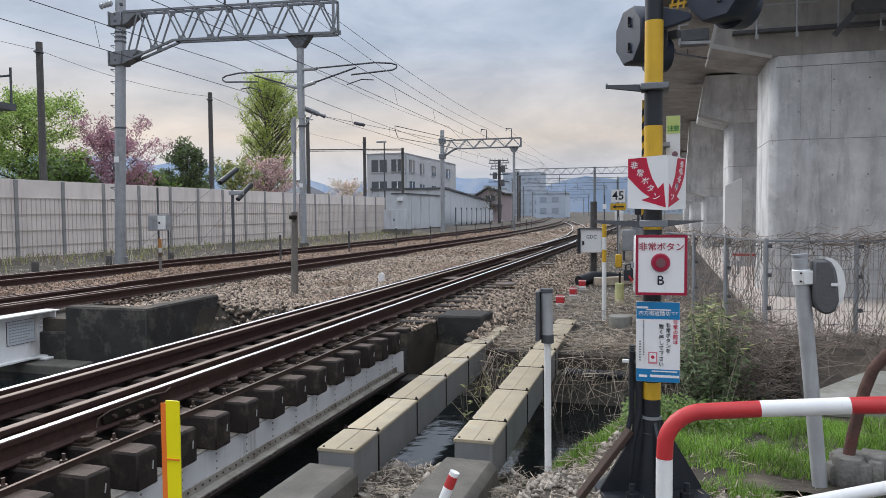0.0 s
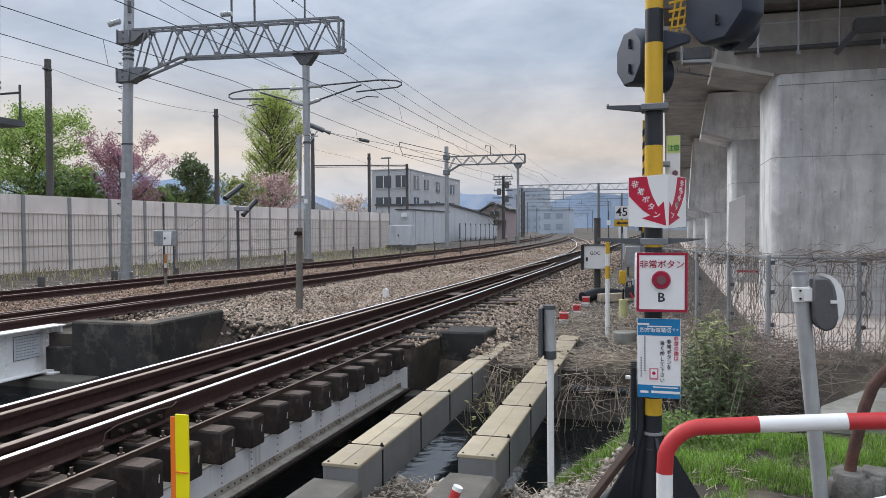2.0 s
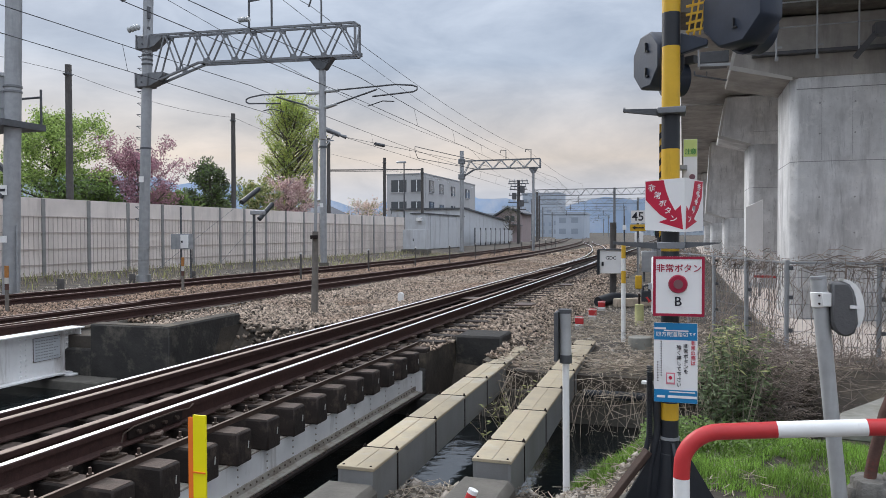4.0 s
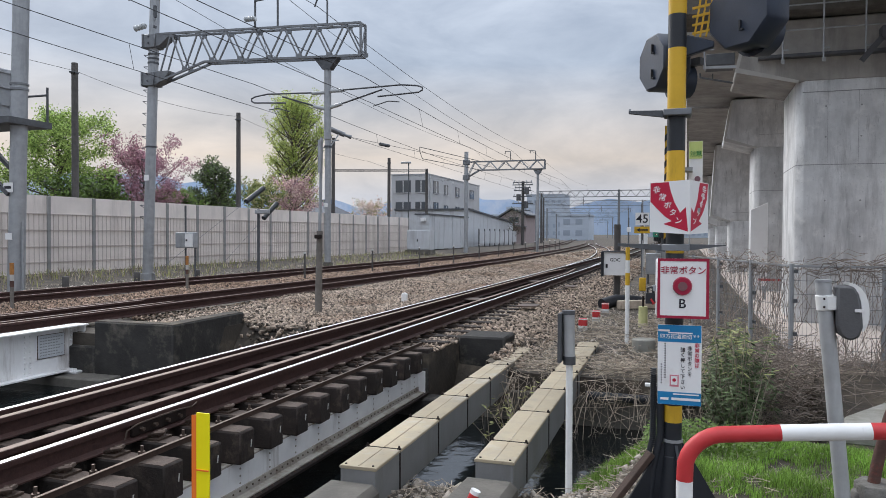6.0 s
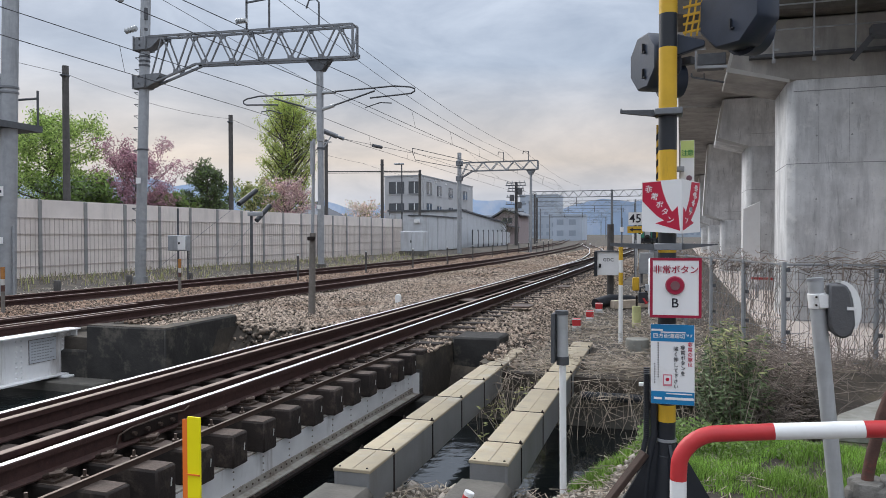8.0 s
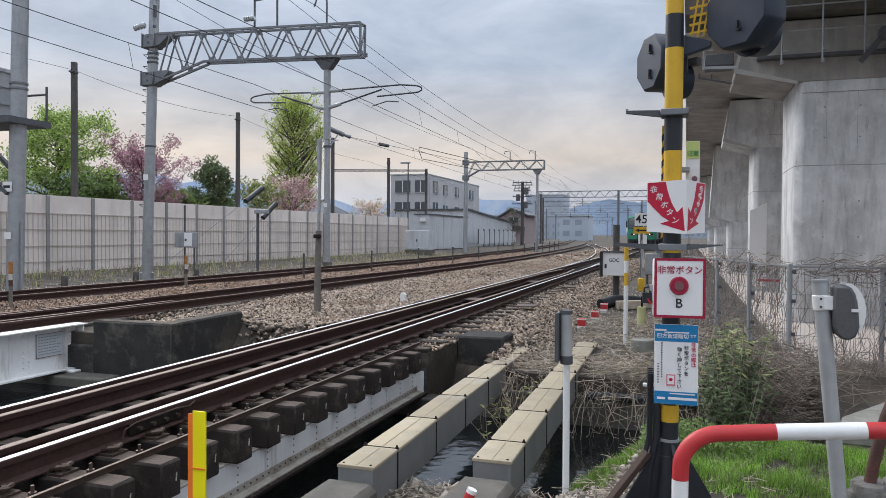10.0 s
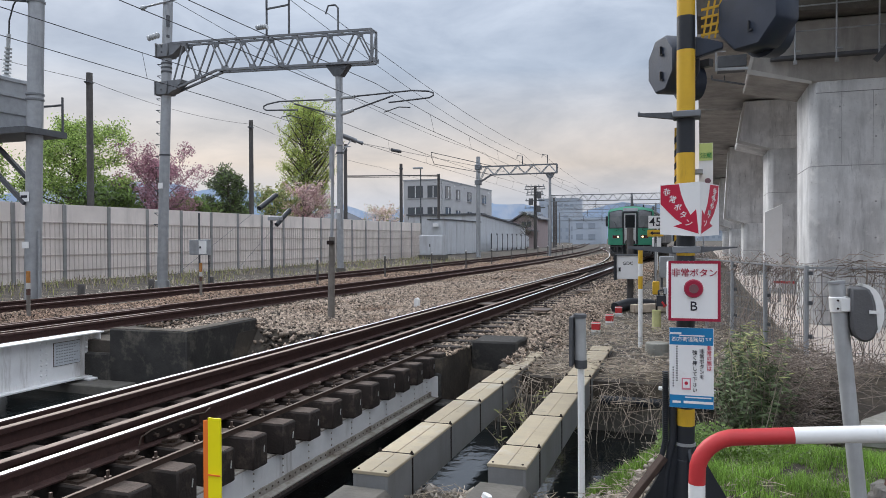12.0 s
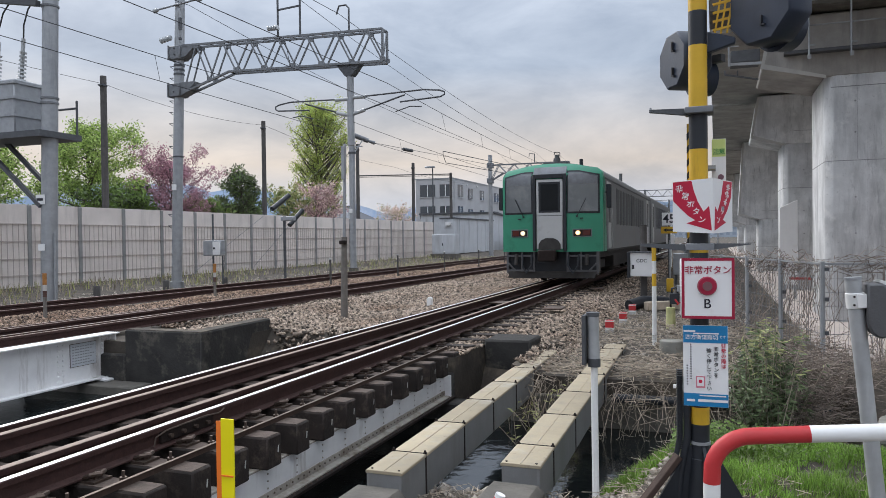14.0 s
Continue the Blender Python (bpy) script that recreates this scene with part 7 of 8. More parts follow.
    part("wall", G().prism([(81, -0.4), (104, -0.4), (104, 2.9), (81, 4.1)], "x", -33, -24), "sheet", w)
    part("roof_edge", G().prism([(80.8, 4.1), (104.3, 2.88), (104.3, 3.08), (80.8, 4.3)], "x", -33.2, -23.8), "galv_dark", w)
    fb = thing("sheet_fence", (-22.4, 90, -0.3), "low fence of white sheets on dark posts", "fence")
    for k in range(8):
        y = 79.8 + k * 2.4
        part("sheet", G().box(-22.42, -22.38, y + 0.08, y + 2.32, 0.25, 1.75), "sheet", fb)
        part("post", G().box(-22.46, -22.34, y - 0.06, y + 0.06, -0.4, 1.95), "galv_dark", fb)
    c = thing("equipment_cabinet", (-20.2, 54, -0.2), "pale blue-grey double-door cabinet on a plinth", "cabinet")
    part("body", G().box(-20.3, -18.45, 52.0, 52.9, 0.12, 1.62), "sheet", c, bevel=0.02)
    part("door", G().box(-20.27, -19.40, 51.96, 52.0, 0.16, 1.58), "sheet", c)
    part("door", G().box(-19.35, -18.48, 51.96, 52.0, 0.16, 1.58), "sheet", c)
    part("handle", G().box(-19.47, -19.40, 51.92, 51.96, 0.75, 0.95), "black", c)
    part("plinth", G().box(-20.4, -18.35, 51.9, 53.0, -0.4, 0.12), "concrete_old", c)
    # far town
    rng = random.Random(5)
    spots = [(-62, 330, 16, 18, 15), (-78, 420, 22, 20, 24), (-40, 262, 10, 14, 8), (-52, 300, 10, 12, 9), (-92, 480, 26, 20, 19), (-30, 205, 8, 12, 6.5), (-120, 560, 30, 30, 22), (-70, 260, 12, 14, 8), (-9, 400, 14, 20, 8), (8, 460, 20, 20, 10), (-24, 520, 14, 14, 12)]
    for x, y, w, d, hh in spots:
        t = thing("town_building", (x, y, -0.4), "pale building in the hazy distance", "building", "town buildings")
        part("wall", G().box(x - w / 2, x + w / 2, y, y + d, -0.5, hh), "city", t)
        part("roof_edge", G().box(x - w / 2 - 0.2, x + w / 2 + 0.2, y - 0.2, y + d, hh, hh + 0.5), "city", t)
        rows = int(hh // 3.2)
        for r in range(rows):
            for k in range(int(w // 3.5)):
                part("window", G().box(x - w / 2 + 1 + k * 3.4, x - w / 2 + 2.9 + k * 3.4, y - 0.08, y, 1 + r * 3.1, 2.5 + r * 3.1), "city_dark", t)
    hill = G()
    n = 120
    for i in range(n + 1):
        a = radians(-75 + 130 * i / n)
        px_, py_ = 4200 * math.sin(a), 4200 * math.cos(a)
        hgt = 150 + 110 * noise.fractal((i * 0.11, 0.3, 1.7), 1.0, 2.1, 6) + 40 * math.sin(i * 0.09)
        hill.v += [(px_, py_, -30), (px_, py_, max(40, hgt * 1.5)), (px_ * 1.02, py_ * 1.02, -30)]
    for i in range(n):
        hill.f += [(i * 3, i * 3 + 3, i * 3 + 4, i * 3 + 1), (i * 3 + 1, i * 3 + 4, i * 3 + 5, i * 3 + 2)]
    solid("backdrop_mountains", hill, "hazed_hill", "hazy blue mountains with snow on the ridge", "mountains", kind="structure")


buildings()


# ---------- plants ----------
def quads(name, parent, material, items, label=""):
    """Many leaves: (centre, long vector, wide vector), each a folded pair of triangles."""
    n = len(items)
    v = np.empty((n, 4, 3), np.float32)
    for i, (c, a, b) in enumerate(items):
        v[i, 0], v[i, 1], v[i, 2], v[i, 3] = c - a, c + b, c + a, c - b
    me = bpy.data.meshes.new(name)
    me.vertices.add(n * 4)
    me.vertices.foreach_set("co", (v - np.array(BASE[parent.name], np.float32) if parent else v).ravel())
    me.loops.add(n * 4)
    me.loops.foreach_set("vertex_index", np.arange(n * 4, dtype=np.int32))
    me.polygons.add(n)
    me.polygons.foreach_set("loop_start", np.arange(0, n * 4, 4, dtype=np.int32))
    me.update(calc_edges=True)
    me.validate()
    me.materials.append(M[material])
    ob = new(name, me)
    if parent:
        ob.parent = parent
    return tagged(ob, label, kind="stuff")


def tree(at, height, spread, trunk, material, label, seed, per=14, leaf=0.16, upright_limbs=0.5, base=0.25, limbs=26, second=None):
    """A tapered trunk, forking limbs and leaves gathered along the twigs."""
    rng = random.Random(seed)
    t = thing("tree", at, label, "tree", "trees behind the barrier")
    o = Vector(at)
    g = G()
    tips = []
    top = o + Vector((rng.uniform(-0.3, 0.3), rng.uniform(-0.3, 0.3), height * 0.9))
    spine = [o + (top - o) * (k / 6) + Vector((rng.uniform(-1, 1), rng.uniform(-1, 1), 0)) * 0.03 * height * (k > 0) for k in range(7)]
    for k in range(6):
        g.tube(spine[k], spine[k + 1], trunk * (1 - k / 7), trunk * (1 - (k + 1) / 7), 8)
    for i in range(limbs):
        f = base + (0.95 - base) * (i / (limbs - 1))
        p = o.lerp(top, f)
        a = i * 2.4 + rng.uniform(-0.4, 0.4)
        shape = math.sin(math.pi * min(1, (f - base) / (1 - base) * 0.85 + 0.15)) ** 0.7
        r = spread * shape * rng.uniform(0.65, 1.15)
        q = p + Vector((math.cos(a) * r, math.sin(a) * r, r * upright_limbs * rng.uniform(0.7, 1.5)))
        w = trunk * 0.32 * (1 - f * 0.6)
        mid = p.lerp(q, 0.5) + Vector((0, 0, -0.04 * r))
        g.tube(p, mid, w, w * 0.6, 5)
        g.tube(mid, q, w * 0.6, w * 0.2, 5)
        tips += [mid.lerp(q, s) for s in (0.2, 0.6, 1.0)]
        for j in range(5):
            b = mid.lerp(q, rng.uniform(0.0, 0.95)) if j else p.lerp(mid, 0.7)
            e = b + Vector((rng.uniform(-1, 1), rng.uniform(-1, 1), rng.uniform(-0.15, 0.9) + upright_limbs * 0.5)) * spread * 0.26
            g.tube(b, e, w * 0.28, w * 0.08, 4)
            tips += [b.lerp(e, s) for s in (0.35, 0.7, 1.0)]
    part("trunk", g, "bark", t, "grey-brown trunk and limbs")
    sets = {material: [], (second or material): []}
    for p in tips:
        for j in range(per):
            c = p + Vector((rng.gauss(0, 1), rng.gauss(0, 1), rng.gauss(0, 0.8))) * spread * 0.075
            a = Vector((rng.uniform(-1, 1), rng.uniform(-1, 1), rng.uniform(-1, 1))).normalized() * leaf * rng.uniform(0.6, 1.3)
            b = a.orthogonal().normalized() * leaf * 0.45
            sets[material if rng.random() < 0.75 else (second or material)].append((np.array(c), np.array(a), np.array(b)))
    for mname, items in sets.items():
        if items:
            quads("crown", t, mname, items)


tree((-33.6, 32.2, -0.4), 8.9, 3.3, 0.28, "leaf_green", "broad tree with fresh light green leaves", 1, per=42, leaf=0.085, second="leaf_mid", upright_limbs=0.35)
tree((-37, 27, -0.4), 8.2, 3.4, 0.28, "leaf_green", "broad tree with fresh light green leaves", 11, per=42, leaf=0.085, second="leaf_mid", upright_limbs=0.35)
tree((-31.0, 31.5, -0.4), 4.6, 2.2, 0.2, "leaf_mid", "low bushy tree with mid green leaves", 2, per=16, leaf=0.13, second="leaf_dark")
tree((-30, 34.9, -0.4), 6.3, 2.5, 0.2, "leaf_pink", "cherry tree in pink blossom", 3, per=24, leaf=0.07, upright_limbs=0.9, second="leaf_mauve")
tree((-30.5, 42.1, -0.4), 6.9, 2.0, 0.2, "leaf_dark", "dense tree with dark green leaves", 5, per=22, leaf=0.085, upright_limbs=0.6, second="leaf_mid")
tree((-31, 48.4, -0.4), 5.6, 1.9, 0.15, "leaf_ochre", "shrubby tree with pale budding twigs", 6, per=7, leaf=0.12, upright_limbs=0.9, second="leaf_mid")
tree((-34.5, 60.3, -0.4), 15.2, 2.85, 0.5, "leaf_lime", "tall upright tree with sparse new green leaves", 7, per=13, leaf=0.09, upright_limbs=0.95, base=0.25, limbs=96, second="leaf_green")
tree((-30.5, 52.3, -0.4), 5.9, 2.3, 0.2, "leaf_pale", "cherry tree in pale pink blossom", 8, per=14, leaf=0.10, upright_limbs=0.7, second="leaf_pink")
tree((-34, 76, -0.4), 4.9, 2.8, 0.2, "leaf_pale", "bare-twigged tree with pale blossom", 9, per=5, leaf=0.13, upright_limbs=0.6, second="leaf_ochre")
tree((-31, 37.8, -0.4), 4.0, 2.2, 0.15, "leaf_mid", "low bushy tree with mid green leaves", 12, per=14, leaf=0.13, second="leaf_dark")
tree((-32, 40, -0.4), 4.4, 2.2, 0.15, "leaf_mid", "low bushy tree with mid green leaves", 13, per=14, leaf=0.13, second="leaf_ochre")
tree((-33, 45.5, -0.4), 4.2, 2.4, 0.15, "leaf_mid", "low bushy tree with mid green leaves", 14, per=12, leaf=0.13, second="leaf_ochre")
tree((-22.6, 98, -0.4), 5.2, 1.7, 0.16, "leaf_dark", "small dark bare-twigged tree beside the pole", 10, per=1, leaf=0.07, upright_limbs=1.0)


def blades(name, material, spots, label, category, seed, lean=0.35):
    """Grass: narrow bent blades from (x, y, z, height, width)."""
    rng = random.Random(seed)
    v, f = [], []
    for x, y, z, h, w in spots:
        a = rng.uniform(0, 6.283)
        dx, dy = math.cos(a), math.sin(a)
        l = h * rng.uniform(0.1, lean * 2)
        o = len(v)
        v += [(x - dy * w, y + dx * w, z), (x + dy * w, y - dx * w, z), (x + dx * l * 0.4 + dy * w * 0.7, y + dy * l * 0.4 - dx * w * 0.7, z + h * 0.6), (x + dx * l * 0.4 - dy * w * 0.7, y + dy * l * 0.4 + dx * w * 0.7, z + h * 0.6), (x + dx * l, y + dy * l, z + h)]
        f += [(o, o + 1, o + 2, o + 3), (o + 3, o + 2, o + 4)]
    me = bpy.data.meshes.new(name)
    me.from_pydata(v, [], f)
    me.materials.append(M[material])
    return tagged(new(name, me), label, category, kind="stuff")


def bank_z(x, y):
    """The earth bank over the culvert, falling to the water."""
    edge = -1.0 + 0.62 * smoothstep(5.7, 6.5, y)
    t = smoothstep(edge - 0.35, edge + 0.3, x) * (1 - 0.55 * smoothstep(5.9, 6.6, y))
    return -1.6 + (1.40 - 0.40 * smoothstep(-0.15, -0.75, x)) * t + 0.04 * noise.noise((x * 4, y * 4, 0))


def grass():
    rng = random.Random(21)
    sp = []
    while len(sp) < 110000:
        x, y = rng.uniform(-0.92, 3.4), 4.2 + 2.6 * rng.random() ** 0.9
        edge = -0.84 + 0.46 * smoothstep(5.7, 6.5, y) + 0.06 * math.sin(y * 5)
        if x < edge or (x < 0.1 and y < 4.75) or (x < -0.2 and y < 5.5 + 0.3 * noise.noise((x * 5, y * 5, 3.3))):
            continue
        dens = noise.noise((x * 2.4, y * 2.4, 0.5)) + 0.5 * noise.noise((x * 9, y * 9, 2.5))
        if dens < -0.48 + 0.4 * rng.random() - 0.25 * smoothstep(4.6, 5.6, y) or (x > 0.3 and dens < -0.02 and y < 4.7):
            continue
        z = ground_z(x, y)
        if 4.62 < y and x < 1.37:
            z = bank_z(x, y)
        sp.append((x, y, z, rng.uniform(0.025, 0.06) * (1.0 + 1.1 * max(0.0, noise.noise((x * 3.1, y * 3.1, 7.7)) + 0.3)), rng.uniform(0.0012, 0.0028)))
    blades("grass", "grass", sp, "bright green spring grass with small gaps", "grass", 3)
    litter = []
    for k in range(9000):
        x, y, z, h, w = sp[rng.randrange(len(sp))]
        litter.append((x + rng.gauss(0, 0.03), y + rng.gauss(0, 0.03), z, rng.uniform(0.02, 0.07), 0.0016))
    blades("grass_litter", "straw", litter, "dry pale blades among the green grass", "grass", 8, lean=1.2)
    sp2 = []
    for k in range(9000):
        x, y = rng.uniform(-21.5, -15.6), rng.uniform(8, 55)
        if noise.noise((x * 0.8, y * 0.5, 4.4)) < 0.0 - (0.25 if x < -19 else 0):
            continue
        sp2.append((x, y, ground_z(x, y), rng.uniform(0.08, 0.30), rng.uniform(0.008, 0.016)))
    blades("dry_grass", "straw", sp2[::2], "dry yellowish grass along the barrier", "grass", 4)
    blades("verge_grass", "leaf_ochre", sp2[1::2], "sparse green grass along the barrier", "grass", 5)


grass()


def near_bank(x, y):
    """The stony slope between the plinths of the cable ducts."""
    return (x, y, -0.60 - 0.82 * smoothstep(5.25, 6.05, y + 0.25 * noise.noise((x * 3, 0, 5))) + 0.05 * noise.noise((x * 4, y * 4, 2)))


def shore(x, y):
    """The upper of the two slopes by the canal."""
    z = near_bank(x, y)[2]
    return (x, y, max(z, bank_z(x, y)) if x > -1.15 else z)


def bank_plants():
    """A slope of earth that carries the grass over the culvert, then dry stalks, vines and a bamboo bush."""
    bank = G()
    nx, ny = 36, 30
    for j in range(ny + 1):
        for i in range(nx + 1):
            x, y = -1.15 + 2.54 * i / nx, 4.40 + 4.7 * j / ny
            bank.v.append((x, y, bank_z(x, y)))
    for j in range(ny):
        for i in range(nx):
            a = j * (nx + 1) + i
            bank.f.append((a, a + 1, a + nx + 2, a + nx + 1))
    near = G()
    for j in range(17):
        for i in range(19):
            x, y = -2.09 + 1.65 * i / 18, 4.35 + 1.75 * j / 16
            near.v.append((x, y, near_bank(x, y)[2]))
    near.f = [(j * 19 + i, j * 19 + i + 1, j * 19 + i + 20, j * 19 + i + 19) for j in range(16) for i in range(18)]
    solid("near_bank", near, "earth", "stony earth slope running down into the canal", "ground", kind="structure", fix=False)
    solid("bank", bank, "earth", "earth bank sloping down to the canal", "ground", kind="structure", fix=False)
    rng = random.Random(31)
    g = G()
    for k in range(2600):
        x, y = rng.uniform(-2.1, 1.6), rng.uniform(9.0, 15.5)
        if rng.random() < 0.35:
            y = rng.uniform(8.9, 10.2)
        if -2.45 < x < -2.05 or -1.52 < x < -1.17 and y < 11.4:
            continue
        z = ground_z(x, y)
        if z < -1:
            z = -0.7
        a, l = rng.uniform(0, 6.283), rng.uniform(0.15, 0.55)
        p = Vector((x, y, z + rng.uniform(0.01, 0.10)))
        q = p + Vector((math.cos(a) * l, math.sin(a) * l, rng.uniform(-0.04, 0.10)))
        m = p.lerp(q, 0.5) + Vector((-math.sin(a), math.cos(a), rng.uniform(-0.2, 0.5))) * rng.gauss(0, 0.22) * l
        g.path([p, m, q], rng.uniform(0.002, 0.0045), 3)
    for k in range(1300):
        x, y = rng.uniform(-2.05, -0.05), rng.uniform(4.4, 5.8)
        a, l = rng.uniform(0, 6.283), rng.uniform(0.05, 0.2)
        p = Vector((x, y, shore(x, y)[2] + rng.uniform(0.01, 0.05)))
        g.bar(p, p + Vector((math.cos(a) * l, math.sin(a) * l, rng.uniform(-0.02, 0.03))), rng.uniform(0.0015, 0.004))
    for k in range(700):
        x, y = rng.uniform(-1.3, 1.8), rng.uniform(3.3, 4.9)
        z = bank_z(x, y) if y > 4.6 else ground_z(x, y)
        a, l = rng.uniform(0, 6.283), rng.uniform(0.03, 0.14)
        p = Vector((x, y, z + rng.uniform(0.01, 0.035)))
        g.bar(p, p + Vector((math.cos(a) * l, math.sin(a) * l, rng.uniform(-0.01, 0.02))), rng.uniform(0.0015, 0.0045))
    for k in range(190):
        x, y = rng.uniform(-1.2, 1.0) if k % 4 else rng.uniform(-2.1, -1.5), rng.uniform(8.6, 9.15)
        p = Vector((x, y, rng.uniform(-0.6, -0.35)))
        a = rng.uniform(-0.5, 0.5)
        m = p + Vector((a * 0.3, -rng.uniform(0.05, 0.3), 0.08))
        q = m + Vector((a * 0.4, -rng.uniform(0.0, 0.25), -rng.uniform(0.2, 0.75)))
        e = q + Vector((rng.gauss(0, 0.15), rng.gauss(0, 0.1), rng.uniform(-0.1, 0.22)))
        k1 = m.lerp(q, 0.5) + Vector((rng.gauss(0, 0.07), rng.gauss(0, 0.06), 0.03))
        g.path([p, m, k1, q, e], rng.uniform(0.002, 0.0042), 3)
    tagged(new("dry_stalks", mesh_of("dry_stalks", g, "straw", smooth=False, fix=False)), "tangled dry stalks fallen over the canal bank", "dry stalks", kind="stuff")
    cl = thing("weed_patch", (-0.1, 5.5, -0.25), "low leafy weeds at the edge of the grass", "weeds")
    lv = []
    while len(lv) < 2600:
        x, y = rng.gauss(-0.1, 0.42), rng.gauss(5.75, 0.28)
        if x < -0.3 or y < 5.2:
            continue
        c = Vector((x, y, bank_z(x, y) + rng.uniform(0.01, 0.16)))
        a = Vector((rng.gauss(0, 1), rng.gauss(0, 1), rng.uniform(-0.2, 0.7))).normalized() * rng.uniform(0.008, 0.02)
        lv.append((np.array(c), np.array(a), np.array(a.orthogonal().normalized() * rng.uniform(0.005, 0.011))))
    quads("leaves", cl, "leaf_mid", lv)
    solid("concrete_slab", G().prism([(1.20, 6.65), (1.34, 7.25), (1.95, 8.2), (3.4, 8.3), (3.2, 6.5)], "z", -0.34, -0.24), "concrete_mid", "flat pale concrete slab lying on the bank", "slab", bevel=0.015)
    # brown undergrowth before the fence
    u = G()
    for k in range(1500):
        x, y = rng.uniform(0.5, 4.2), rng.uniform(8.2, 11.0)
        z = ground_z(x, y) if x > 1.4 or y > 9.1 else -0.45
        a, l = rng.uniform(0, 6.283), rng.uniform(0.12, 0.42)
        p = Vector((x, y, z + rng.uniform(0.0, 0.22)))
        q = p + Vector((math.cos(a) * l, math.sin(a) * l * 0.6, rng.uniform(-0.1, 0.3)))
        u.bar(p, q, rng.uniform(0.002, 0.006))
    for k in range(1500):
        x, y = rng.gauss(0.98, 0.24), rng.uniform(8.2, 9.3)
        p = Vector((x, y, -0.62 + rng.random() ** 1.6 * 0.75))
        a, l = rng.uniform(0, 6.283), rng.uniform(0.08, 0.30)
        m = p + Vector((math.cos(a), math.sin(a) * 0.6, rng.uniform(-0.3, 0.8))) * l * 0.5
        u.path([p, m, m + Vector((math.cos(a + 0.6), math.sin(a + 0.6) * 0.6, rng.uniform(-0.6, 0.5))) * l * 0.5], rng.uniform(0.002, 0.004), 3)
    tagged(new("dead_undergrowth", mesh_of("dead_undergrowth", u, "vine", smooth=False, fix=False)), "brown dead undergrowth in front of the fence", "undergrowth", kind="stuff")
    v = G()
    for run in RUNS:
        for p, q in zip(run, run[1:]):
            P, Q = Vector((*p, 0)), Vector((*q, 0))
            near = P.y < 11.5
            for k in range(40 if near else 34):
                b = P.lerp(Q, rng.random()) + Vector((0, -0.03, -0.4))
                pts, z = [b], 0
                while z < 1.25 and len(pts) < 9:
                    z += rng.uniform(0.10, 0.24)
                    pts.append(b + Vector((rng.gauss(0, 0.05) + 0.02 * len(pts), rng.gauss(0, 0.03), z)))
                if rng.random() < 0.6:
                    pts.append(pts[-1] + Vector((rng.uniform(-0.3, 0.3), rng.uniform(-0.1, 0.1), rng.uniform(-0.12, 0.1))))
                v.path(pts, rng.uniform(0.0025, 0.0055), 3)
            for k in range(38 if near else 30):
                b = P.lerp(Q, rng.random()) + Vector((0, rng.uniform(-0.08, 0.08), rng.uniform(0.85, 1.03)))
                pts = [b]
                for j in range(5):
                    pts.append(pts[-1] + (Q - P).normalized() * rng.uniform(0.05, 0.16) + Vector((0, rng.gauss(0, 0.03), rng.gauss(0, 0.05))))
                v.path(pts, rng.uniform(0.003, 0.006), 3)
    tagged(new("fence_vines", mesh_of("fence_vines", v, "vine", smooth=False, fix=False)), "leafless brown vines climbing the mesh fence", "vines", kind="stuff")
    b = thing("bamboo_bush", (0.62, 8.1, -0.5), "dense bush of narrow yellowish green leaves", "bush")
    stems, leaves, pale = G(), [], []
    for k in range(130):
        p = Vector((0.50 + rng.gauss(0, 0.125), 8.5 + rng.gauss(0, 0.22), -0.85))
        h = rng.uniform(0.5, 1.28)
        q = p + Vector((rng.gauss(0, 0.16), rng.gauss(0, 0.16), h))
        stems.tube(p, q, 0.006, 0.003, 4)
        for j in range(46):
            c = p.lerp(q, rng.uniform(0.15, 1.0))
            a = Vector((rng.gauss(0, 1), rng.gauss(0, 1), rng.uniform(-0.9, 0.3))).normalized() * rng.uniform(0.03, 0.062)
            (pale if c.z > 0.06 + rng.gauss(0, 0.15) and rng.random() < 0.5 else leaves).append((np.array(c + a), np.array(a), np.array(a.orthogonal().normalized() * rng.uniform(0.007, 0.011))))
    part("stem", stems, "straw", b, kind="stuff")
    quads("leaves", b, "bamboo", leaves)
    quads("young_leaves", b, "leaf_bamboo_pale", pale, "yellowish young leaves")
    # weeds by the water
    w = thing("weed_clump", (-1.75, 8.3, -1.0), "thin green and dry weeds growing between the ducts", "weeds")
    ws, wl = G(), []
    for k in range(60):
        p = Vector((-1.72 + rng.gauss(0, 0.11), 8.0 + rng.gauss(0, 0.5), -1.0))
        q = p + Vector((rng.gauss(0, 0.14), rng.gauss(0, 0.14), rng.uniform(0.2, 0.65)))
        ws.tube(p, q, 0.005, 0.003, 4)
        for j in range(8):
            c = p.lerp(q, rng.uniform(0.3, 1.0))
            a = Vector((rng.gauss(0, 1), rng.gauss(0, 1), rng.uniform(-0.3, 0.8))).normalized() * 0.035
            wl.append((np.array(c + a), np.array(a), np.array(a.orthogonal().normalized() * 0.009)))
    part("stem", ws, "straw", w, kind="stuff")
    quads("leaves", w, "leaf_ochre", wl)
    mound = G()
    for j in range(13):
        for i in range(9):
            x, y = -2.12 + 0.66 * i / 8, 7.2 + 2.0 * j / 12
            mound.v.append((x, y, -1.03 + 0.16 * math.sin(math.pi * i / 8) * smoothstep(7.2, 8.0, y) + 0.05 * noise.noise((x * 5, y * 5, 1))))
    mound.f = [(j * 9 + i, j * 9 + i + 1, j * 9 + i + 10, j * 9 + i + 9) for j in range(12) for i in range(8)]
    solid("mud_bank", mound, "earth", "strip of mud above the canal water", "mud", kind="structure", fix=False)


bank_plants()


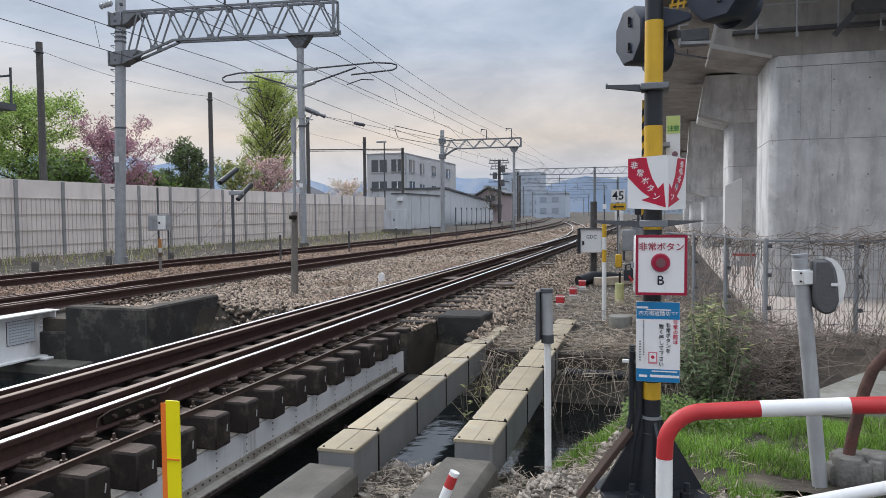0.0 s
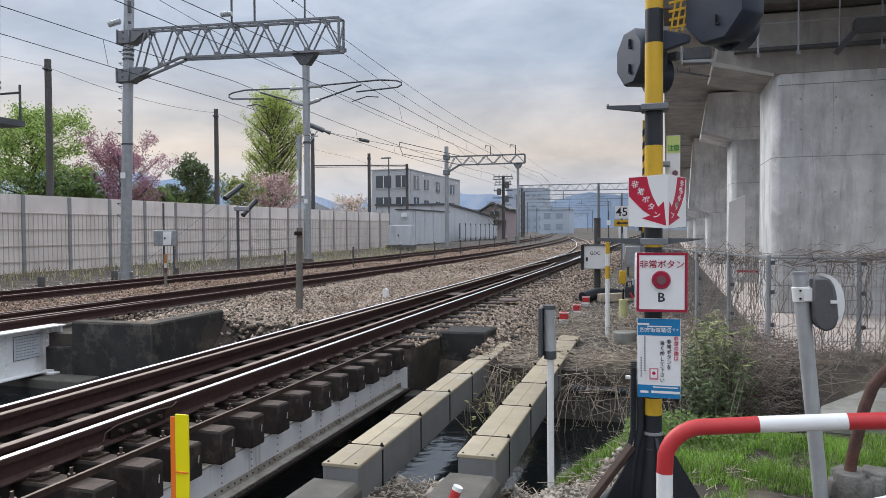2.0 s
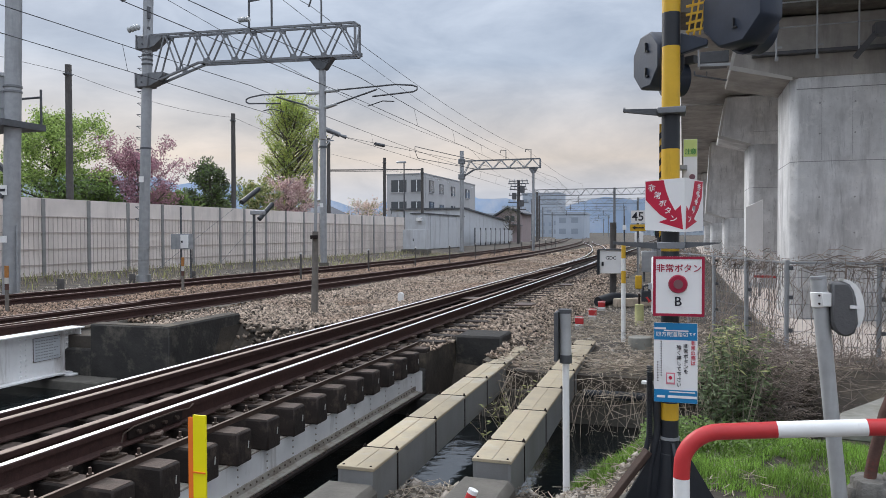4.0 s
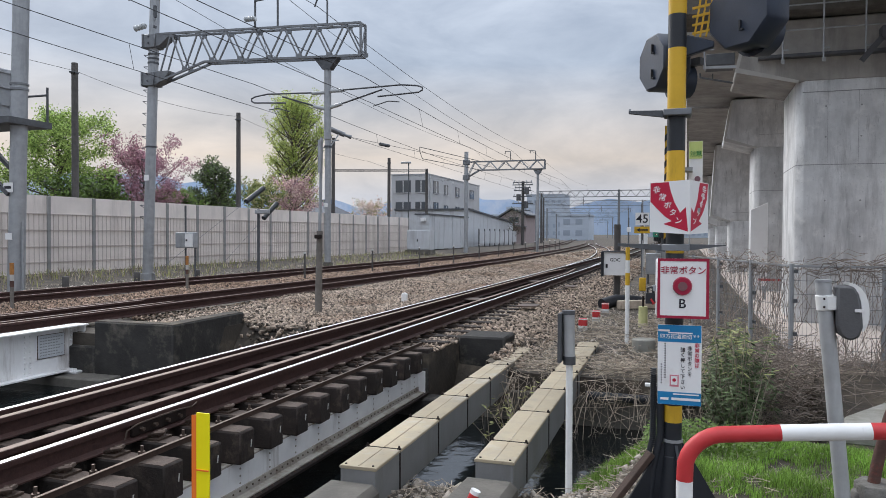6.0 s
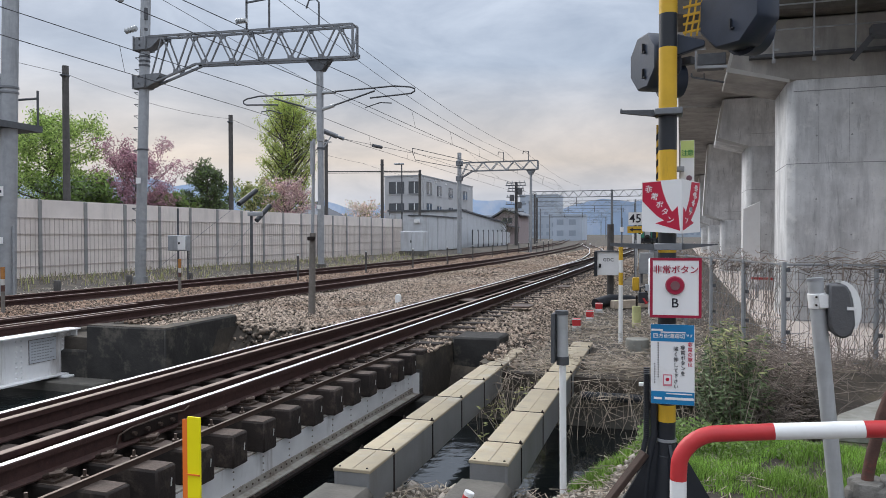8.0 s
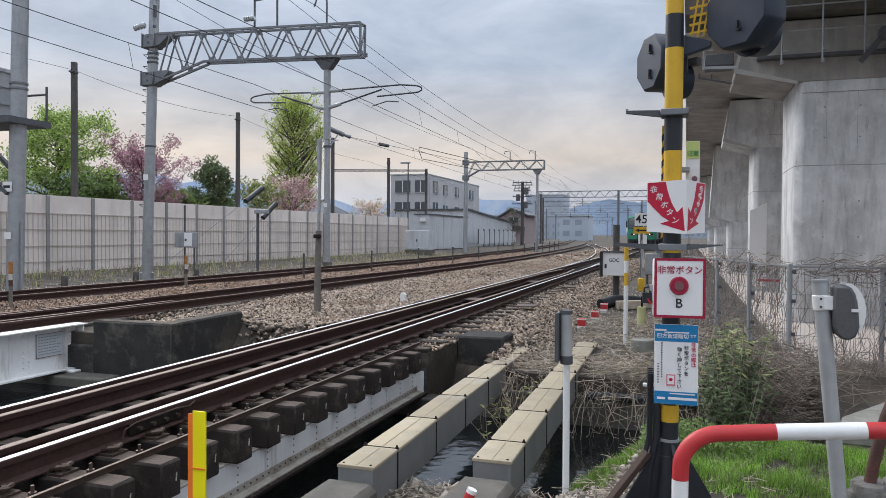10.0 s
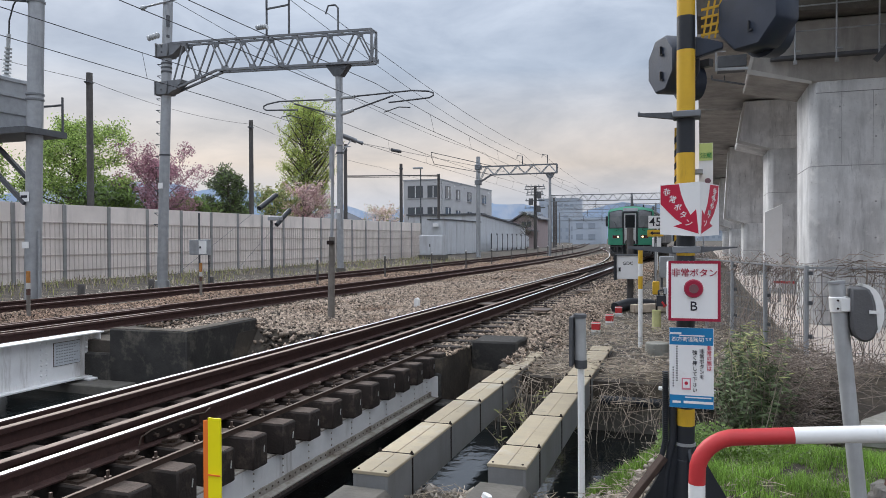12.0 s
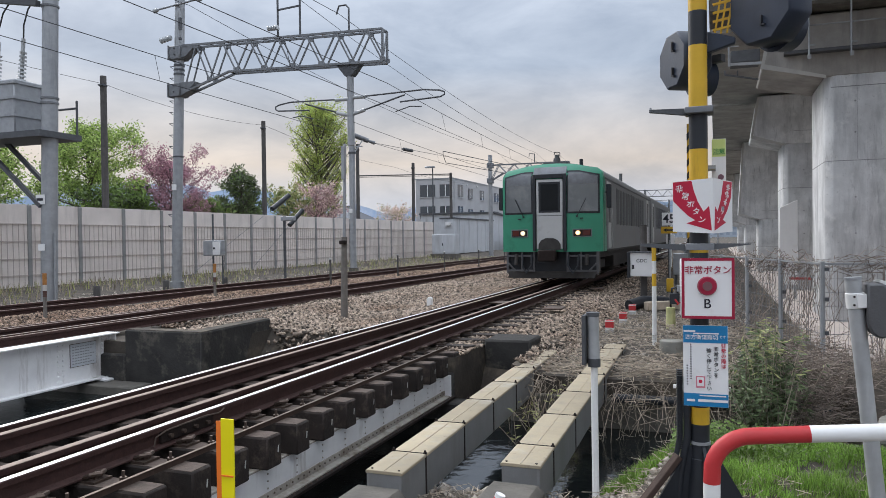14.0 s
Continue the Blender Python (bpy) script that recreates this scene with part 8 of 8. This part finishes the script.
# ---------- ballast and sleepers ----------
def spill(x, y):
    """Ballast run down over the wall behind the bridge seat."""
    return (x, y, -0.98 + 0.75 * smoothstep(10.2, 10.9, y))


scatter_stones("ballast", "stone", [
    (-7.2, -5.8, 10.2, 10.9, 300, 0.045, spill), (-8.6, -7.55, 9.3, 10.9, 700, 0.033, ab_heap), (-8.75, -5.15, 10.95, 24, 800, 0.035, ab_heap), (-8.9, -5.15, 24, 45, 300, 0.042, ab_heap), (-9.0, -5.15, 45, 90, 40, 0.08, ab_heap),
    (-3.65, -2.0, 9.3, 22, 560, 0.034, on_ground), (-3.65, -2.0, 22, 50, 200, 0.042, on_ground),
    (-4.65, -4.1, 9.5, 30, 160, 0.035, on_ground),
    (-0.85, -0.35, 10.5, 40, 160, 0.038, follow_b(1.3)),
], "grey-brown crushed stone ballast heaped between the tracks", 4, flat=0.75)
scatter_stones("rusty_ballast", "stone_rusty", [
    (-3.1, -1.25, 9.0, 26, 780, 0.036, follow_b(0.0, -0.15)), (-3.1, -1.25, 26, 60, 240, 0.048, follow_b(0.0, -0.15)), (-6.3, -5.0, 9.0, 40, 120, 0.034, follow_b(0.0, -0.2)),
], "rust-brown crushed stone ballast of the main line", 9, flat=0.75)
scatter_stones("bank_gravel", "rubble", [
    (-2.08, -0.2, 4.4, 5.7, 420, 0.022, shore), (-2.08, -0.3, 4.4, 5.5, 28, 0.05, shore),
    (-2.0, 0.7, 9.6, 26, 60, 0.028, on_ground), (-1.05, 0.35, 3.6, 4.6, 650, 0.018, on_ground), (0.2, 1.7, 3.6, 4.9, 200, 0.018, on_ground), (-2.05, -1.55, 3.0, 4.6, 700, 0.02, on_ground), (-1.1, -0.6, 3.0, 4.6, 500, 0.018, on_ground), (-18.5, -15.8, 10, 45, 25, 0.04, on_ground),
], "loose gravel and broken stone on the bank", 6)


def sleepers():
    y = 1.01
    while y < 9.4:
        piece("sleeper", SLEEPER, TRACK_A, (A_X, y, -0.176))
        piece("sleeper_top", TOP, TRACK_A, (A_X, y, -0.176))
        piece("paint_tick", TICK, TRACK_A, (A_X + 1.16, y + 0.04, -0.176))
        for s in (-0.566, 0.566):
            piece("tie_plate", TIE, TRACK_A, (A_X + s, y, -0.171))
        piece("bolt", BOLT, TRACK_A, (A_X + 0.87, y + 0.03, -0.172))
        y += 0.43
    bar = part("guard_strip", G().box(A_X + 0.93, A_X + 0.945, 0.5, 9.4, -0.172, -0.134), "rust_dark", TRACK_A, "flat iron strip along the sleeper ends")
    part("strip_lip", G().box(A_X + 0.925, A_X + 0.95, 0.5, 9.4, -0.134, -0.130), "iron_pale", TRACK_A)
    y = 9.9
    while y < 60:
        piece("sleeper", SLEEPER, TRACK_A, (A_X, y, -0.185))
        if y < 24:
            for s in (-0.566, 0.566):
                piece("tie_plate", TIE, TRACK_A, (A_X + s, y, -0.184))
        y += 0.62
    xj = A_X + 0.566
    jb = part("joint_bar", G().box(xj + 0.012, xj + 0.036, JY - 0.30, JY + 0.30, -0.125, -0.04), "iron", TRACK_A, "bolted joint bar on the rail web", bevel=0.006)
    for k in (-0.21, -0.07, 0.07, 0.21):
        part("joint_bolt", G().tube((xj + 0.036, JY + k, -0.082), (xj + 0.065, JY + k, -0.082), 0.017, n=6), "iron_pale", jb)
    part("bond_wire", G().path([(xj + 0.045, JY + a, b) for a, b in ((0.42, -0.02), (0.36, -0.045), (0.2, -0.03), (0.0, -0.03), (-0.25, -0.035), (-0.36, -0.06), (-0.38, -0.12))], 0.006, 6), "iron_pale", TRACK_A, "thin bond wire over the rail joint")
    for x0, x1, y0 in ((-4.05, -4.75, 15.6), (-4.05, -4.75, 22.3), (-3.3, -2.9, 14.6), (-3.3, -2.95, 20.5)):
        part("cover_plate", G().box(min(x0, x1), max(x0, x1), y0, y0 + 0.5, -0.13, -0.10), "iron_pale", TRACK_A, "pale steel cover plate", bevel=0.01)


sleepers()


def motions():
    """The train runs in along the near track at a steady pace."""
    rows = [(0.0, 222.0), (4.0, 164.6), (8.0, 106.8), (10.0, 78.0), (11.0, 63.6), (12.0, 49.3), (12.5, 42.1), (13.0, 34.9), (13.5, 27.7), (14.0, 20.5)]
    walk(TRAIN, [(t, pose(A_X, y, 0)) for t, y in rows])


motions()
